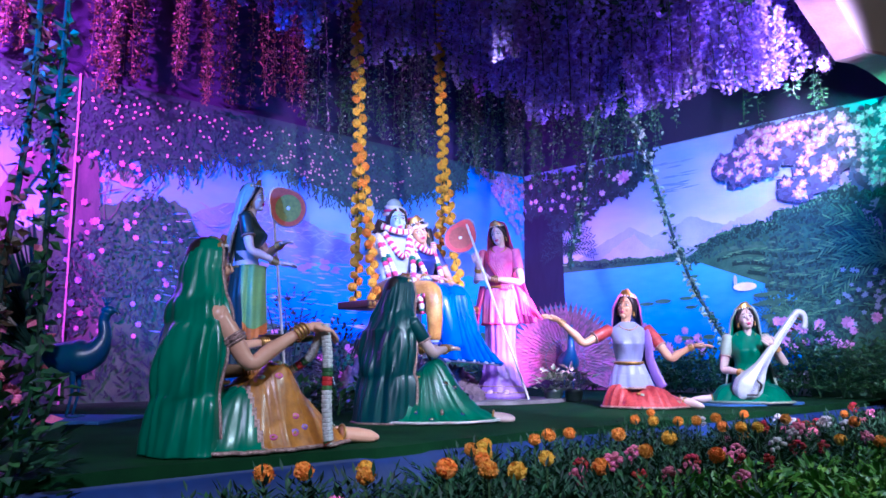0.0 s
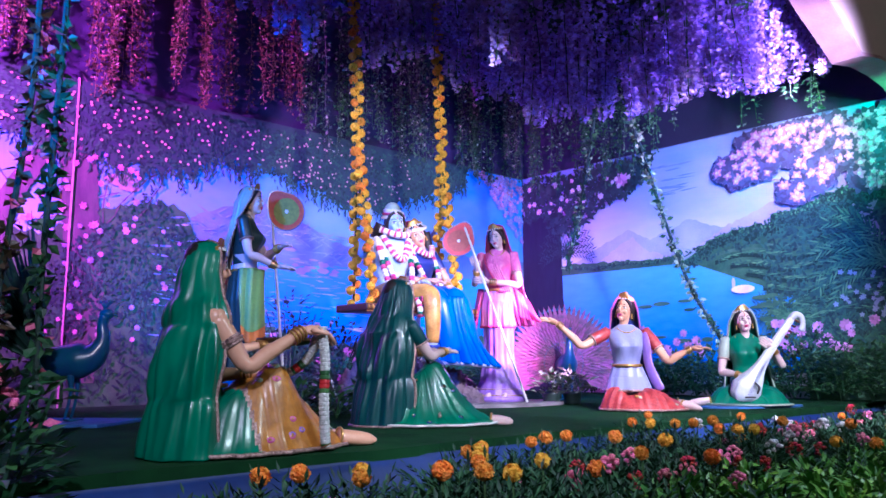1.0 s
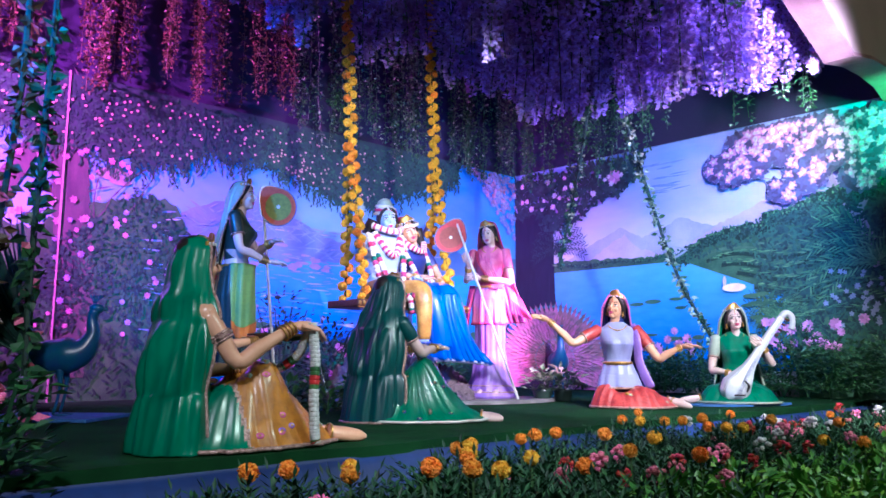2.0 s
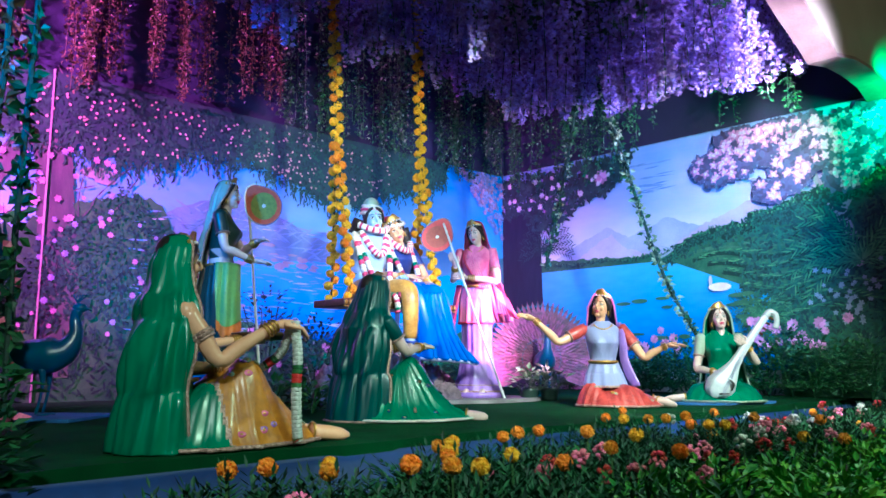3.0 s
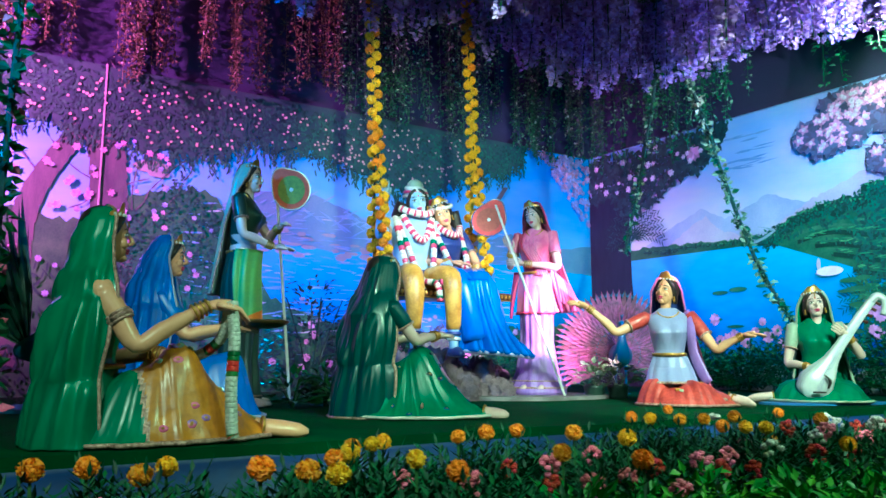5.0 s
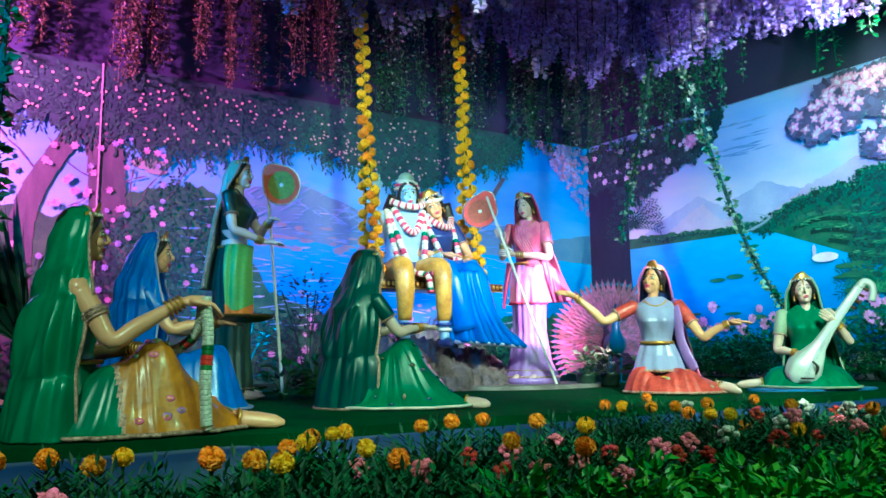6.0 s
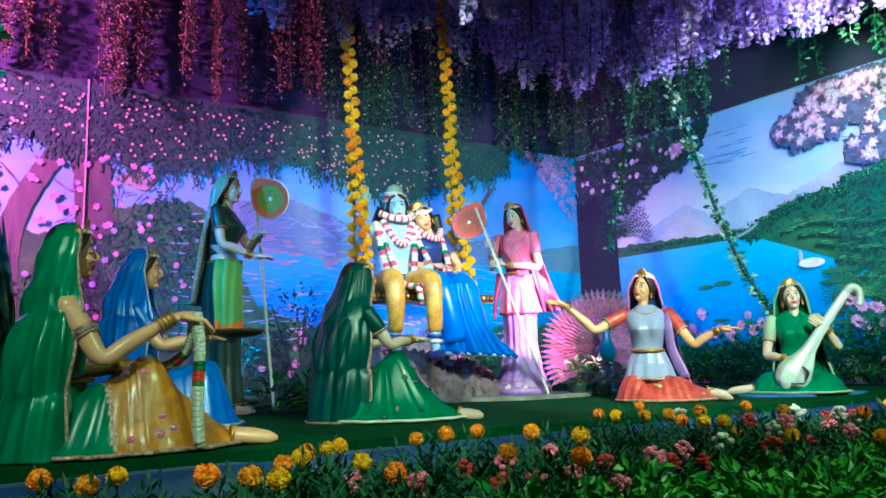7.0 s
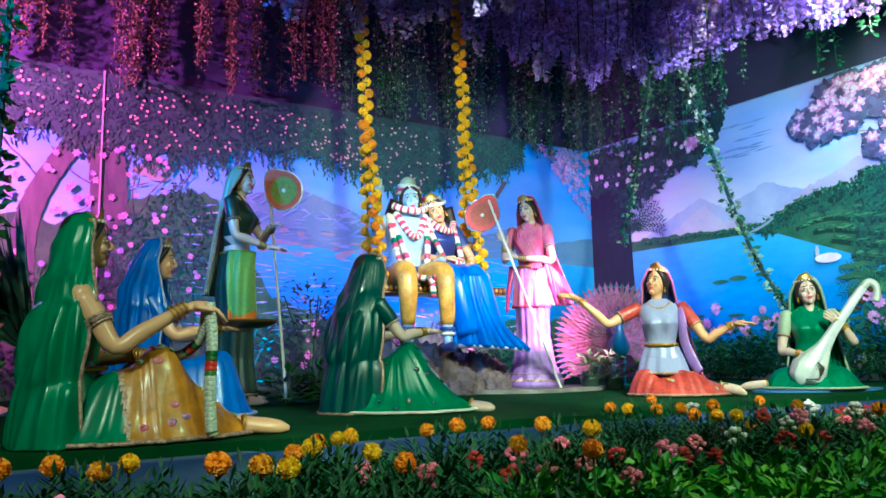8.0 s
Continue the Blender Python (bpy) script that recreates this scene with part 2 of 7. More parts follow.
def bend(pts, n=6):
    """More points on a smooth line through a few."""
    p = [Vector(q) for q in pts]
    p = [p[0] * 2 - p[1]] + p + [p[-1] * 2 - p[-2]]
    out = []
    for i in range(1, len(p) - 2):
        for k in range(n):
            t = k / n
            a, b, c, d = p[i - 1], p[i], p[i + 1], p[i + 2]
            out.append(0.5 * (2 * b + (c - a) * t + (2 * a - 5 * b + 4 * c - d) * t * t + (3 * b - a - 3 * c + d) * t ** 3))
    return out + [p[-2]]


def along(values, n=6):
    """Values between a few, in step with bend()."""
    out = []
    for a, b in zip(values, values[1:]):
        out += [a + (b - a) * k / n for k in range(n)]
    return out + [values[-1]]


def limb(bm, pts, radii, seg=12, mat=0, flat=1.0, n=5):
    tube(bm, bend(pts, n), along(radii, n), seg, mat, flat)


def ball(bm, c, r, mat=0, m=None, seg=14):
    r = r if isinstance(r, (list, tuple)) else (r, r, r)
    mm = Matrix.Translation(c) @ (m or Matrix.Identity(4)) @ Matrix.Diagonal((*r, 1))
    made = bmesh.ops.create_uvsphere(bm, u_segments=seg, v_segments=max(6, seg * 2 // 3), radius=1, matrix=mm)
    for f in {f for v in made["verts"] for f in v.link_faces}:
        f.material_index = mat


def sheet(bm, f, nu, nv, mat=0, thick=0.0, ring=False):
    """A draped sheet f(u, v) with a thickness and closed rims; ring joins its two sides."""
    P = [[Vector(f(i / nu, j / nv)) for j in range(nv + 1)] for i in range(nu + (0 if ring else 1))]
    n = len(P)

    def normal(i, j):
        a = P[(i + 1) % n if ring else min(i + 1, n - 1)][j] - P[(i - 1) % n if ring else max(i - 1, 0)][j]
        b = P[i][min(j + 1, nv)] - P[i][max(j - 1, 0)]
        c = a.cross(b)
        return c.normalized() if c.length > 1e-9 else Vector((0, 0, 1))

    top = [[bm.verts.new(P[i][j]) for j in range(nv + 1)] for i in range(n)]
    layers = [top]
    if thick:
        layers.append([[bm.verts.new(P[i][j] - normal(i, j) * thick) for j in range(nv + 1)] for i in range(n)])
    last = n if ring else n - 1
    for k, g in enumerate(layers):
        for i in range(last):
            for j in range(nv):
                q = (g[i][j], g[(i + 1) % n][j], g[(i + 1) % n][j + 1], g[i][j + 1])
                bm.faces.new(q if k == 0 else q[::-1]).material_index = mat
    if thick:
        a, b = layers
        edges = [([g[i][0] for i in range(n)], [h[i][0] for i in range(n)]) for g, h in [(a, b)]] + [([a[i][nv] for i in range(n)], [b[i][nv] for i in range(n)])]
        if not ring:
            edges += [(a[0], b[0]), (a[-1], b[-1])]
        for e, (x, y) in enumerate(edges):
            span = range(len(x)) if ring and e < 2 else range(len(x) - 1)
            for i in span:
                k = (i + 1) % len(x)
                bm.faces.new((x[i], x[k], y[k], y[i])).material_index = mat


def mixed(a, b, t):
    return a + (b - a) * t


def step(t):
    t = min(max(t, 0), 1)
    return t * t * (3 - 2 * t)


def curve(rows, t):
    """The value at t of rows (t, value, ...), run smoothly from one to the next."""
    for a, b in zip(rows, rows[1:]):
        if t <= b[0]:
            k = step((t - a[0]) / (b[0] - a[0]))
            return [mixed(x, y, k) for x, y in zip(a[1:], b[1:])]
    return list(rows[-1][1:])


# ---- the large structure ----
HALL_FLOOR, STAGE_FRONT, TOP, CEIL = -1.05, 4.35, 2.83, 4.5


def block(name, base, z0, z1, material, label, category, bevel=0.0):
    bm = bmesh.new()
    prism(bm, base, z0, z1)
    return tagged(finish(name, bm, material, smooth=False), label, category, kind="structure")


ground = block("ground", [S(-6, 14), S(15, 14), S(15, -1), S(-6, -1)], HALL_FLOOR - 0.1, HALL_FLOOR, TILE, "grey floor of the dim visitors' hall", "floor")
block("wall_back", [S(-0.4, -0.2), S(12, -0.2), S(12, 0), S(-0.4, 0)], HALL_FLOOR, CEIL, UPPERWALL, "dark blue cloth-covered back wall of the stage", "wall")
block("wall_side", [R(-0.2, -0.02), R(-0.2, -0.25), R(6.5, -0.25), R(6.5, -0.02)], HALL_FLOOR, CEIL, UPPERWALL, "dark blue cloth-covered side wall of the stage", "wall")
# next three walls are an unseen dark enclosure added round the place
block("wall_far_side", [S(10.5, 0), S(10.7, 0), S(10.7, 11), S(10.5, 11)], HALL_FLOOR, CEIL, UPPERWALL, "unseen dark plain end wall", "wall")
block("wall_hall", [S(-5, 11), S(10.7, 11), S(10.7, 11.2), S(-5, 11.2)], HALL_FLOOR, CEIL, ENCLOSUREWALL, "unseen plain brown wall closing in the dim hall", "wall")
block("wall_hall_end", [S(-4.6, 4.7), S(-4.4, 4.7), S(-4.4, 11), S(-4.6, 11)], HALL_FLOOR, CEIL, ENCLOSUREWALL, "unseen plain brown end wall closing in the dim hall", "wall")
block("ceiling", [S(-6, -0.3), S(11, -0.3), S(11, 11.3), S(-6, 11.3)], CEIL, CEIL + 0.15, DARK, "black cloth ceiling over the stage", "ceiling")

# stage deck with a slightly wavy turf edge
bm = bmesh.new()
rim = [S(s * 0.25, STAGE_FRONT + 0.03 * math.sin(s * 0.9) + 0.02 * math.sin(s * 2.3)) for s in range(-8, 43)]
prism(bm, [S(10.5, 0), S(-0.2, 0), R(6.3, 0)] + rim, -0.06, 0.0)
floor = tagged(finish("floor", bm, TURF, smooth=False), "stage floor covered with short green artificial turf", "stage floor", kind="structure")
# blue cloth falling from the edge of the deck
bm = bmesh.new()


def drape(u, v):
    s = mixed(-2, 10.4, u)
    b = STAGE_FRONT + 0.05 + v * (0.26 + 0.05 * math.sin(s * 3.1)) + 0.03 * math.sin(s * 0.9)
    return S(s, b, -0.035 - v ** 1.5 * 0.42 + 0.018 * math.sin(s * 11 + v * 5) * v)


sheet(bm, drape, 160, 10, 0, 0.006)
tagged(finish("stage_skirt", bm, TARP), "blue tarpaulin draped along the front of the stage", "drape", kind="structure")
block("flower_bed", [S(-4, STAGE_FRONT + 0.1), S(10.4, STAGE_FRONT + 0.1), S(10.4, 6.15), S(-4, 6.15)], HALL_FLOOR, -0.36, SOIL, "raised bed of dark soil before the stage", "flower bed")

# cream front wall with a cusped arch, its edge painted brown
bm = bmesh.new()
FOILS = [(-1.05, 0.9), (-1.02, 1.6), (-0.82, 2.29), (-0.39, 2.72), (0.10, 2.90), (0.46, 2.92), (0.85, 2.90), (1.25, 2.82),
         (1.40, 2.90), (1.84, 3.08), (2.6, 3.45), (3.2, 3.62), (3.7, 3.62), (4.2, 3.95), (5.2, 4.15), (6.2, 3.95), (6.7, 3.62), (7.4, 3.62), (8.6, 3.08), (9.15, 2.82), (9.7, 2.6), (9.8, 0.9)]
low = HALL_FLOOR
outline = [(-1.05, low)] + FOILS + [(9.8, low)]
for b, flip in ((4.62, 0), (4.82, 1)):
    for (s0, z0), (s1, z1) in zip(outline, outline[1:]):
        if s1 > s0 + 1e-4:
            q = [S(s0, b, z0), S(s1, b, z1), S(s1, b, CEIL), S(s0, b, CEIL)]
            quad(bm, q[::-1] if flip else q, 0)
    for s0, s1 in ((-6, -1.05), (9.8, 10.5)):
        q = [S(s0, b, low), S(s1, b, low), S(s1, b, CEIL), S(s0, b, CEIL)]
        quad(bm, q[::-1] if flip else q, 0)
arch = tagged(finish("wall_arch", bm, CREAM, smooth=False), "cream-painted front wall with a cusped arch opening", "arch", kind="structure")
bm = bmesh.new()
sheet(bm, lambda u, v: S(*[mixed(a, c, u * (len(outline) - 1) - min(int(u * (len(outline) - 1)), len(outline) - 2)) for a, c in zip(outline[min(int(u * (len(outline) - 1)), len(outline) - 2)], outline[min(int(u * (len(outline) - 1)), len(outline) - 2) + 1])][:1], 4.60 + 0.24 * v,
       [mixed(a, c, u * (len(outline) - 1) - min(int(u * (len(outline) - 1)), len(outline) - 2)) for a, c in zip(outline[min(int(u * (len(outline) - 1)), len(outline) - 2)], outline[min(int(u * (len(outline) - 1)), len(outline) - 2) + 1])][1]), len(outline) - 1, 1, 0, 0.03)
part("arch_trim", bm, BROWNTRIM, arch, "brown edge of the arch", smooth=False)
# ---- the painted murals: canvas panels, the painting laid on in thin layers ----
def canvas(name, low, high, z0, z1, cloud, scale=2.0):
    return fading(name, low, high, z0, z1, 0.62, cloud, scale)


P_SKY = canvas("mural_sky", (0.36, 0.56, 0.84), (0.07, 0.34, 0.80), 1.3, 2.7, 0.35)
P_BRIGHT = canvas("mural_bright_sky", (0.80, 0.70, 0.76), (0.30, 0.46, 0.84), 1.7, 2.9, 0.5, 1.4)
P_LAKE = canvas("mural_lake", (0.02, 0.20, 0.60), (0.16, 0.50, 0.82), 0.5, 1.55, 0.25, 5.0)
P_HILL = paint("mural_hill_paint", (0.16, 0.24, 0.36), 0.65, (0.26, 0.34, 0.42), 2.5, 0.05)
P_MOUNT = paint("mural_mountain_paint", (0.40, 0.40, 0.62), 0.65, (0.58, 0.54, 0.70), 3.0, 0.05)
P_MOUNT2 = paint("mural_near_mountain_paint", (0.52, 0.40, 0.58), 0.65, (0.68, 0.56, 0.66), 3.0, 0.05)
P_MEADOW = paint("mural_meadow_paint", (0.030, 0.10, 0.05), 0.65, (0.08, 0.19, 0.08), 6, 0.05)
P_TERRACE = paint("mural_terrace_paint", (0.12, 0.24, 0.12), 0.65, (0.06, 0.15, 0.07), 8, 0.05)
P_DARKGREEN = paint("mural_canopy_paint", (0.026, 0.062, 0.066), 0.65, (0.05, 0.10, 0.085), 5, 0.05)
P_LEAF = paint("mural_leaf_paint", (0.040, 0.125, 0.075), 0.6, (0.025, 0.075, 0.06), 6, 0.05, island=0.6)
P_LEAFDARK = paint("mural_dark_leaf_paint", (0.014, 0.04, 0.04), 0.6, (0.03, 0.07, 0.06), 6, 0.05, island=0.5)
P_LEAFMAUVE = paint("mural_mauve_leaf_paint", (0.12, 0.09, 0.20), 0.6, (0.07, 0.08, 0.14), 6, 0.05, island=0.5)
P_TRUNK = paint("mural_trunk_paint", (0.09, 0.07, 0.09), 0.65, (0.16, 0.12, 0.13), 5, 0.08, stretch=(3, 3, 0.6))
P_TRUNKDARK = paint("mural_dark_trunk_paint", (0.008, 0.010, 0.025), 0.65, (0.016, 0.018, 0.035), 5, 0.08, stretch=(3, 3, 0.6))
P_PETAL = paint("mural_pink_petal_paint", (0.70, 0.30, 0.50), 0.6, (0.60, 0.26, 0.46), 8, 0.05, island=0.35)
P_PETALWHITE = paint("mural_white_petal_paint", (0.80, 0.70, 0.76), 0.6, (0.70, 0.52, 0.64), 8, 0.05, island=0.25)
P_LILAC = paint("mural_lilac_petal_paint", (0.46, 0.36, 0.66), 0.6, (0.34, 0.26, 0.56), 8, 0.05, island=0.35)
P_FRUIT = paint("mural_blossom_dot_paint", (0.72, 0.46, 0.36), 0.6, (0.62, 0.36, 0.34), 8, 0.05, island=0.3)
P_PEACH = paint("mural_peach_paint", (0.46, 0.34, 0.36), 0.6, (0.36, 0.26, 0.3), 8, 0.05)
P_STROKE = paint("mural_blue_stroke_paint", (0.20, 0.30, 0.58), 0.6, (0.34, 0.42, 0.66), 12, 0.05)
P_WHITE = paint("mural_white_paint", (0.78, 0.80, 0.84), 0.6, (0.66, 0.70, 0.80), 8, 0.05)


class Flat:
    """Flat painted shapes on a wall, laid a few thousandths of a metre over one another."""

    def __init__(self, wall, layer):
        self.wall, self.base, self.verts, self.faces = wall, 0.024 + 0.004 * layer, [], []

    def poly(self, pts, up=0.0):
        n = len(self.verts)
        self.verts += [self.wall(a, self.base + up, z) for a, z in pts]
        self.faces.append(list(range(n, n + len(pts))))

    def strip(self, top, low):
        """A band from a ragged top line (a, z) down to a height, or to a second line."""
        for (a0, z0), (a1, z1) in zip(top, top[1:]):
            b0, b1 = (low, low) if not isinstance(low, list) else (low[0], low[1])
            self.poly([(a0, b0), (a1, b1), (a1, z1), (a0, z0)])

    def leaf(self, a, z, turn, length, width):
        d, w = (math.cos(turn), math.sin(turn)), (-math.sin(turn), math.cos(turn))
        q = ((0, 0), (0.3, 0.8), (0.65, 0.7), (1, 0), (0.65, -0.7), (0.3, -0.8))
        self.poly([(a + length * u * d[0] + width * 0.5 * v * w[0], z + length * u * d[1] + width * 0.5 * v * w[1]) for u, v in q], random.uniform(0, 0.003))

    def blot(self, a, z, ra, rz, n=9, turn=0.0, rough=0.0):
        self.poly([(a + ra * (1 + random.uniform(-rough, rough)) * math.cos(2 * math.pi * k / n + turn), z + rz * (1 + random.uniform(-rough, rough)) * math.sin(2 * math.pi * k / n + turn)) for k in range(n)], random.uniform(0, 0.003))

    def bloom(self, a, z, r, petals=6):
        t = random.uniform(0, 6)
        for k in range(petals):
            self.leaf(a, z, t + 2 * math.pi * k / petals, r, r * 0.75)

    def done(self, name, material, parent, label=""):
        me = bpy.data.meshes.new(name)
        me.from_pydata([tuple(v) for v in self.verts], [], self.faces)
        me.materials.append(material)
        ob = new(name, me)
        ob.parent = parent
        return tagged(ob, label) if label else ob


def ragged(rows, every=0.05, rough=0.03):
    """A line through (a, z) rows, broken up as a brush does."""
    out = []
    for (a0, z0), (a1, z1) in zip(rows, rows[1:]):
        n = max(1, int(abs(a1 - a0) / every))
        out += [(mixed(a0, a1, k / n), mixed(z0, z1, k / n) + random.uniform(-rough, rough)) for k in range(n)]
    return out + [rows[-1]]


def height(rows, a):
    for (a0, z0), (a1, z1) in zip(rows, rows[1:]):
        if min(a0, a1) <= a <= max(a0, a1):
            return mixed(z0, z1, (a - a0) / (a1 - a0))
    return rows[-1][1]


def panel(name, wall, a0, a1, material, label):
    bm = bmesh.new()
    q = [wall(a, c, 0) for a, c in ((a0, 0.0), (a1, 0.0), (a1, 0.022), (a0, 0.022))]
    prism(bm, q, 0.0, TOP)
    return tagged(finish(name, bm, material, smooth=False), label, "mural", kind="structure")


# back wall: woodland with a lake behind it
back = panel("backdrop_back", S, 0.03, 9.5, P_SKY, "painted woodland and lake mural along the back wall")
g = Flat(S, 0)
HILLS = [(5.2, 1.45), (4.6, 1.78), (4.37, 1.88), (3.96, 1.97), (3.5, 1.84), (3.09, 1.67), (2.6, 1.6), (2.2, 1.72), (1.7, 1.64), (1.3, 1.75), (0.8, 1.6), (0.03, 1.7)]
g.strip(ragged(HILLS, 0.06, 0.012), 0.9)
g.done("painted_hills", P_HILL, back, "blue-grey painted hills")
g = Flat(S, 1)
g.strip(ragged([(5.0, 1.36), (4.2, 1.44), (3.6, 1.36), (2.8, 1.42), (2.0, 1.36), (1.0, 1.40), (0.03, 1.34)], 0.08, 0.012), 0.2)
g.done("painted_lake", P_LAKE, back, "blue painted lake")
g = Flat(S, 2)
for k in range(26):
    g.blot(random.uniform(3.0, 4.3), random.uniform(1.30, 1.54), random.uniform(0.03, 0.1), random.uniform(0.012, 0.03), 6, 0, 0.3)
g.blot(5.35, 1.99, 0.16, 0.06, 12, 0, 0.1)
g.blot(5.28, 1.93, 0.10, 0.03, 10, 0, 0.1)
for k in range(18):
    g.blot(random.uniform(1.2, 4.0), random.uniform(0.5, 0.9), 0.03, 0.02, 7, 0, 0.3)
g.done("painted_village", P_PEACH, back, "peach-coloured painted houses and toadstool")
g, h = Flat(S, 2), Flat(S, 2)
for k in range(420):
    a, z = random.uniform(1.2, 4.9), random.uniform(0.55, 1.75)
    (g if k % 5 else h).leaf(a, z, random.uniform(-0.15, 0.15), random.uniform(0.06, 0.28), random.uniform(0.008, 0.022))
for k in range(60):
    a = random.uniform(2.6, 4.6)
    g.leaf(a, height(HILLS, a) - random.uniform(0.03, 0.3), random.choice((2.6, 0.5)), random.uniform(0.1, 0.3), random.uniform(0.01, 0.03))
g.done("painted_strokes", P_STROKE, back, "pale blue brush strokes on water and hills")
h.done("painted_rose_strokes", P_MOUNT2, back, "rose brush strokes on water and hills")
g = Flat(S, 2)
g.strip(ragged([(9.4, 1.5), (7.0, 1.6), (6.0, 1.45), (5.5, 1.7), (5.1, 1.85), (4.75, 1.8), (4.5, 1.3), (4.2, 0.9), (3.4, 0.6), (2.5, 0.55), (1.4, 0.66), (0.03, 0.75)], 0.05, 0.04), 0.0)
g.done("painted_meadow", P_MEADOW, back, "dark green painted banks")
g = Flat(S, 3)
for s0, w, lean in ((5.62, 0.16, 0.1), (6.35, 0.1, -0.25), (1.9, 0.035, -0.3), (7.6, 0.14, 0.2)):
    pts = [(s0 + lean * ((z - 1) ** 2 if z > 1 else 0) + 0.02 * math.sin(5 * z), z) for z in [0.2 + 0.15 * k for k in range(15)]]
    for (a0, z0), (a1, z1) in zip(pts, pts[1:]):
        g.poly([(a0 - w, z0), (a0 + w, z0), (a1 + w * 0.9, z1), (a1 - w * 0.9, z1)])
for k in range(16):
    a, z, t = random.uniform(5.0, 6.8), random.uniform(1.4, 2.4), random.uniform(0, 3.1)
    for j in range(6):
        g.leaf(a, z, t, 0.14, 0.018)
        a, z, t = a + 0.12 * math.cos(t), z + 0.12 * math.sin(t), t + random.uniform(-0.4, 0.4)
g.done("painted_trunks", P_TRUNK, back, "mauve-brown painted tree trunks")
CANOPY = [(9.4, 2.2), (6.7, 2.25), (6.3, 2.32), (5.9, 2.25), (5.3, 2.12), (4.7, 2.16), (4.43, 2.37), (4.08, 2.30), (3.85, 2.34), (3.35, 2.20), (2.7, 2.02), (2.39, 2.13), (1.53, 2.42), (1.15, 2.56), (1.05, 2.81)]
g = Flat(S, 4)
edge = ragged(CANOPY, 0.03, 0.07)
for (a0, z0), (a1, z1) in zip(edge, edge[1:]):
    g.poly([(a0, z0), (a1, z1), (a1, TOP - 0.002), (a0, TOP - 0.002)])
g.done("painted_canopy", P_DARKGREEN, back, "dark green painted tree canopy")
g = Flat(S, 5)
for k in range(5200):
    a = random.uniform(1.1, 8.2)
    z = random.uniform(height(CANOPY, a) - 0.05, TOP - 0.05)
    g.leaf(a, z, random.uniform(0, 6.3), random.uniform(0.03, 0.06), random.uniform(0.018, 0.03))
for k in range(1500):
    a = random.uniform(4.45, 5.9)
    g.leaf(a, random.uniform(0.7, 1.95 - 0.9 * abs(a - 5.1)), random.uniform(0, 6.3), random.uniform(0.03, 0.06), 0.026)
for k in range(150):
    a = random.uniform(1.1, 6.6)
    z = height(CANOPY, a)
    for j in range(random.randint(2, 7)):
        g.leaf(a + random.uniform(-0.02, 0.02), z, random.uniform(4.0, 5.4), 0.05, 0.022)
        z -= 0.028
g.done("painted_leaves", P_LEAF, back, "green painted leaves")
g = Flat(S, 6)
for k in range(360):
    a = random.uniform(2.0, 8.0)
    g.blot(a, random.uniform(height(CANOPY, a) + 0.05, TOP - 0.06), 0.013, 0.012, 8, 0, 0.15)
g.done("painted_blossom_dots", P_FRUIT, back, "pale pink painted blossoms")
g = Flat(S, 5)
for k in range(3600):
    a = random.uniform(0.1, 8.5)
    g.leaf(a, random.uniform(0.0, 0.62 + 0.3 * noise.noise((a * 1.7, 0, 0)) + (0.5 if a > 4.7 else 0)), random.uniform(0.3, 2.8), random.uniform(0.04, 0.10), random.uniform(0.015, 0.03))
g.done("painted_undergrowth", P_LEAFDARK, back, "dark painted undergrowth")
g, h = Flat(S, 6), Flat(S, 6)
for k in range(50):
    a, z = random.uniform(4.6, 7.2), random.uniform(0.55, 1.6)
    (g if k % 2 else h).bloom(a, z, random.uniform(0.02, 0.035), 7)
for k in range(44):
    (g if k % 3 else h).bloom(random.uniform(5.2, 6.6), random.uniform(1.5, 2.2), random.uniform(0.02, 0.04), 6)
for k in range(150):
    a = abs(random.gauss(0.3, 0.25)) + 0.05
    z = random.uniform(2.75 - 0.9 * max(0, 1 - a * 1.2), 2.79)
    (g if k % 3 == 0 else h).bloom(a, z, random.uniform(0.03, 0.055), 6)
for k in range(26):
    g.bloom(random.uniform(1.0, 4.2), random.uniform(0.2, 0.7), random.uniform(0.03, 0.05), 8)
g.done("painted_pink_flowers", P_PETAL, back, "pink painted flowers")
h.done("painted_lilac_flowers", P_LILAC, back, "lilac painted flowers")
bm = bmesh.new()
prism(bm, [S(5.758, 0.022), S(5.770, 0.022), S(5.770, 0.050), S(5.758, 0.050)], 0.0, TOP + 0.02)
part("seam_strip", bm, paint("pale_pink_strip", (0.62, 0.40, 0.46), 0.5), back, "thin pale pink strip along a seam", smooth=False)
bm = bmesh.new()
prism(bm, [S(0.02, 0.0), S(9.5, 0.0), S(9.5, 0.03), S(0.02, 0.03)], TOP, TOP + 0.012)
part("top_edge", bm, P_DARKGREEN, back, smooth=False)

# side wall: lake, mountains and a flowering tree
side = panel("backdrop_side", R, 0.03, 6.2, P_BRIGHT, "painted mural of a lake, mountains and a pink flowering tree")
g = Flat(R, 0)
for k in range(30):
    a, z = random.gauss(2.3, 0.16), random.choice((2.62, 2.55, 2.46, 2.36, 2.3)) + random.uniform(-0.012, 0.012)
    g.leaf(a - 0.15, z, random.uniform(-0.08, 0.08), random.uniform(0.12, 0.3), random.uniform(0.012, 0.03))
g.done("painted_cloud_streaks", P_STROKE, side, "blue brushed cloud streaks")
g = Flat(R, 0)
g.strip(ragged([(0.9, 1.62), (1.3, 1.8), (1.66, 1.93), (1.95, 1.78), (2.2, 1.86), (2.46, 1.96), (2.75, 1.84), (3.0, 1.78)], 0.04, 0.012), 1.35)
g.done("painted_far_mountains", P_MOUNT, side, "lilac painted mountains")
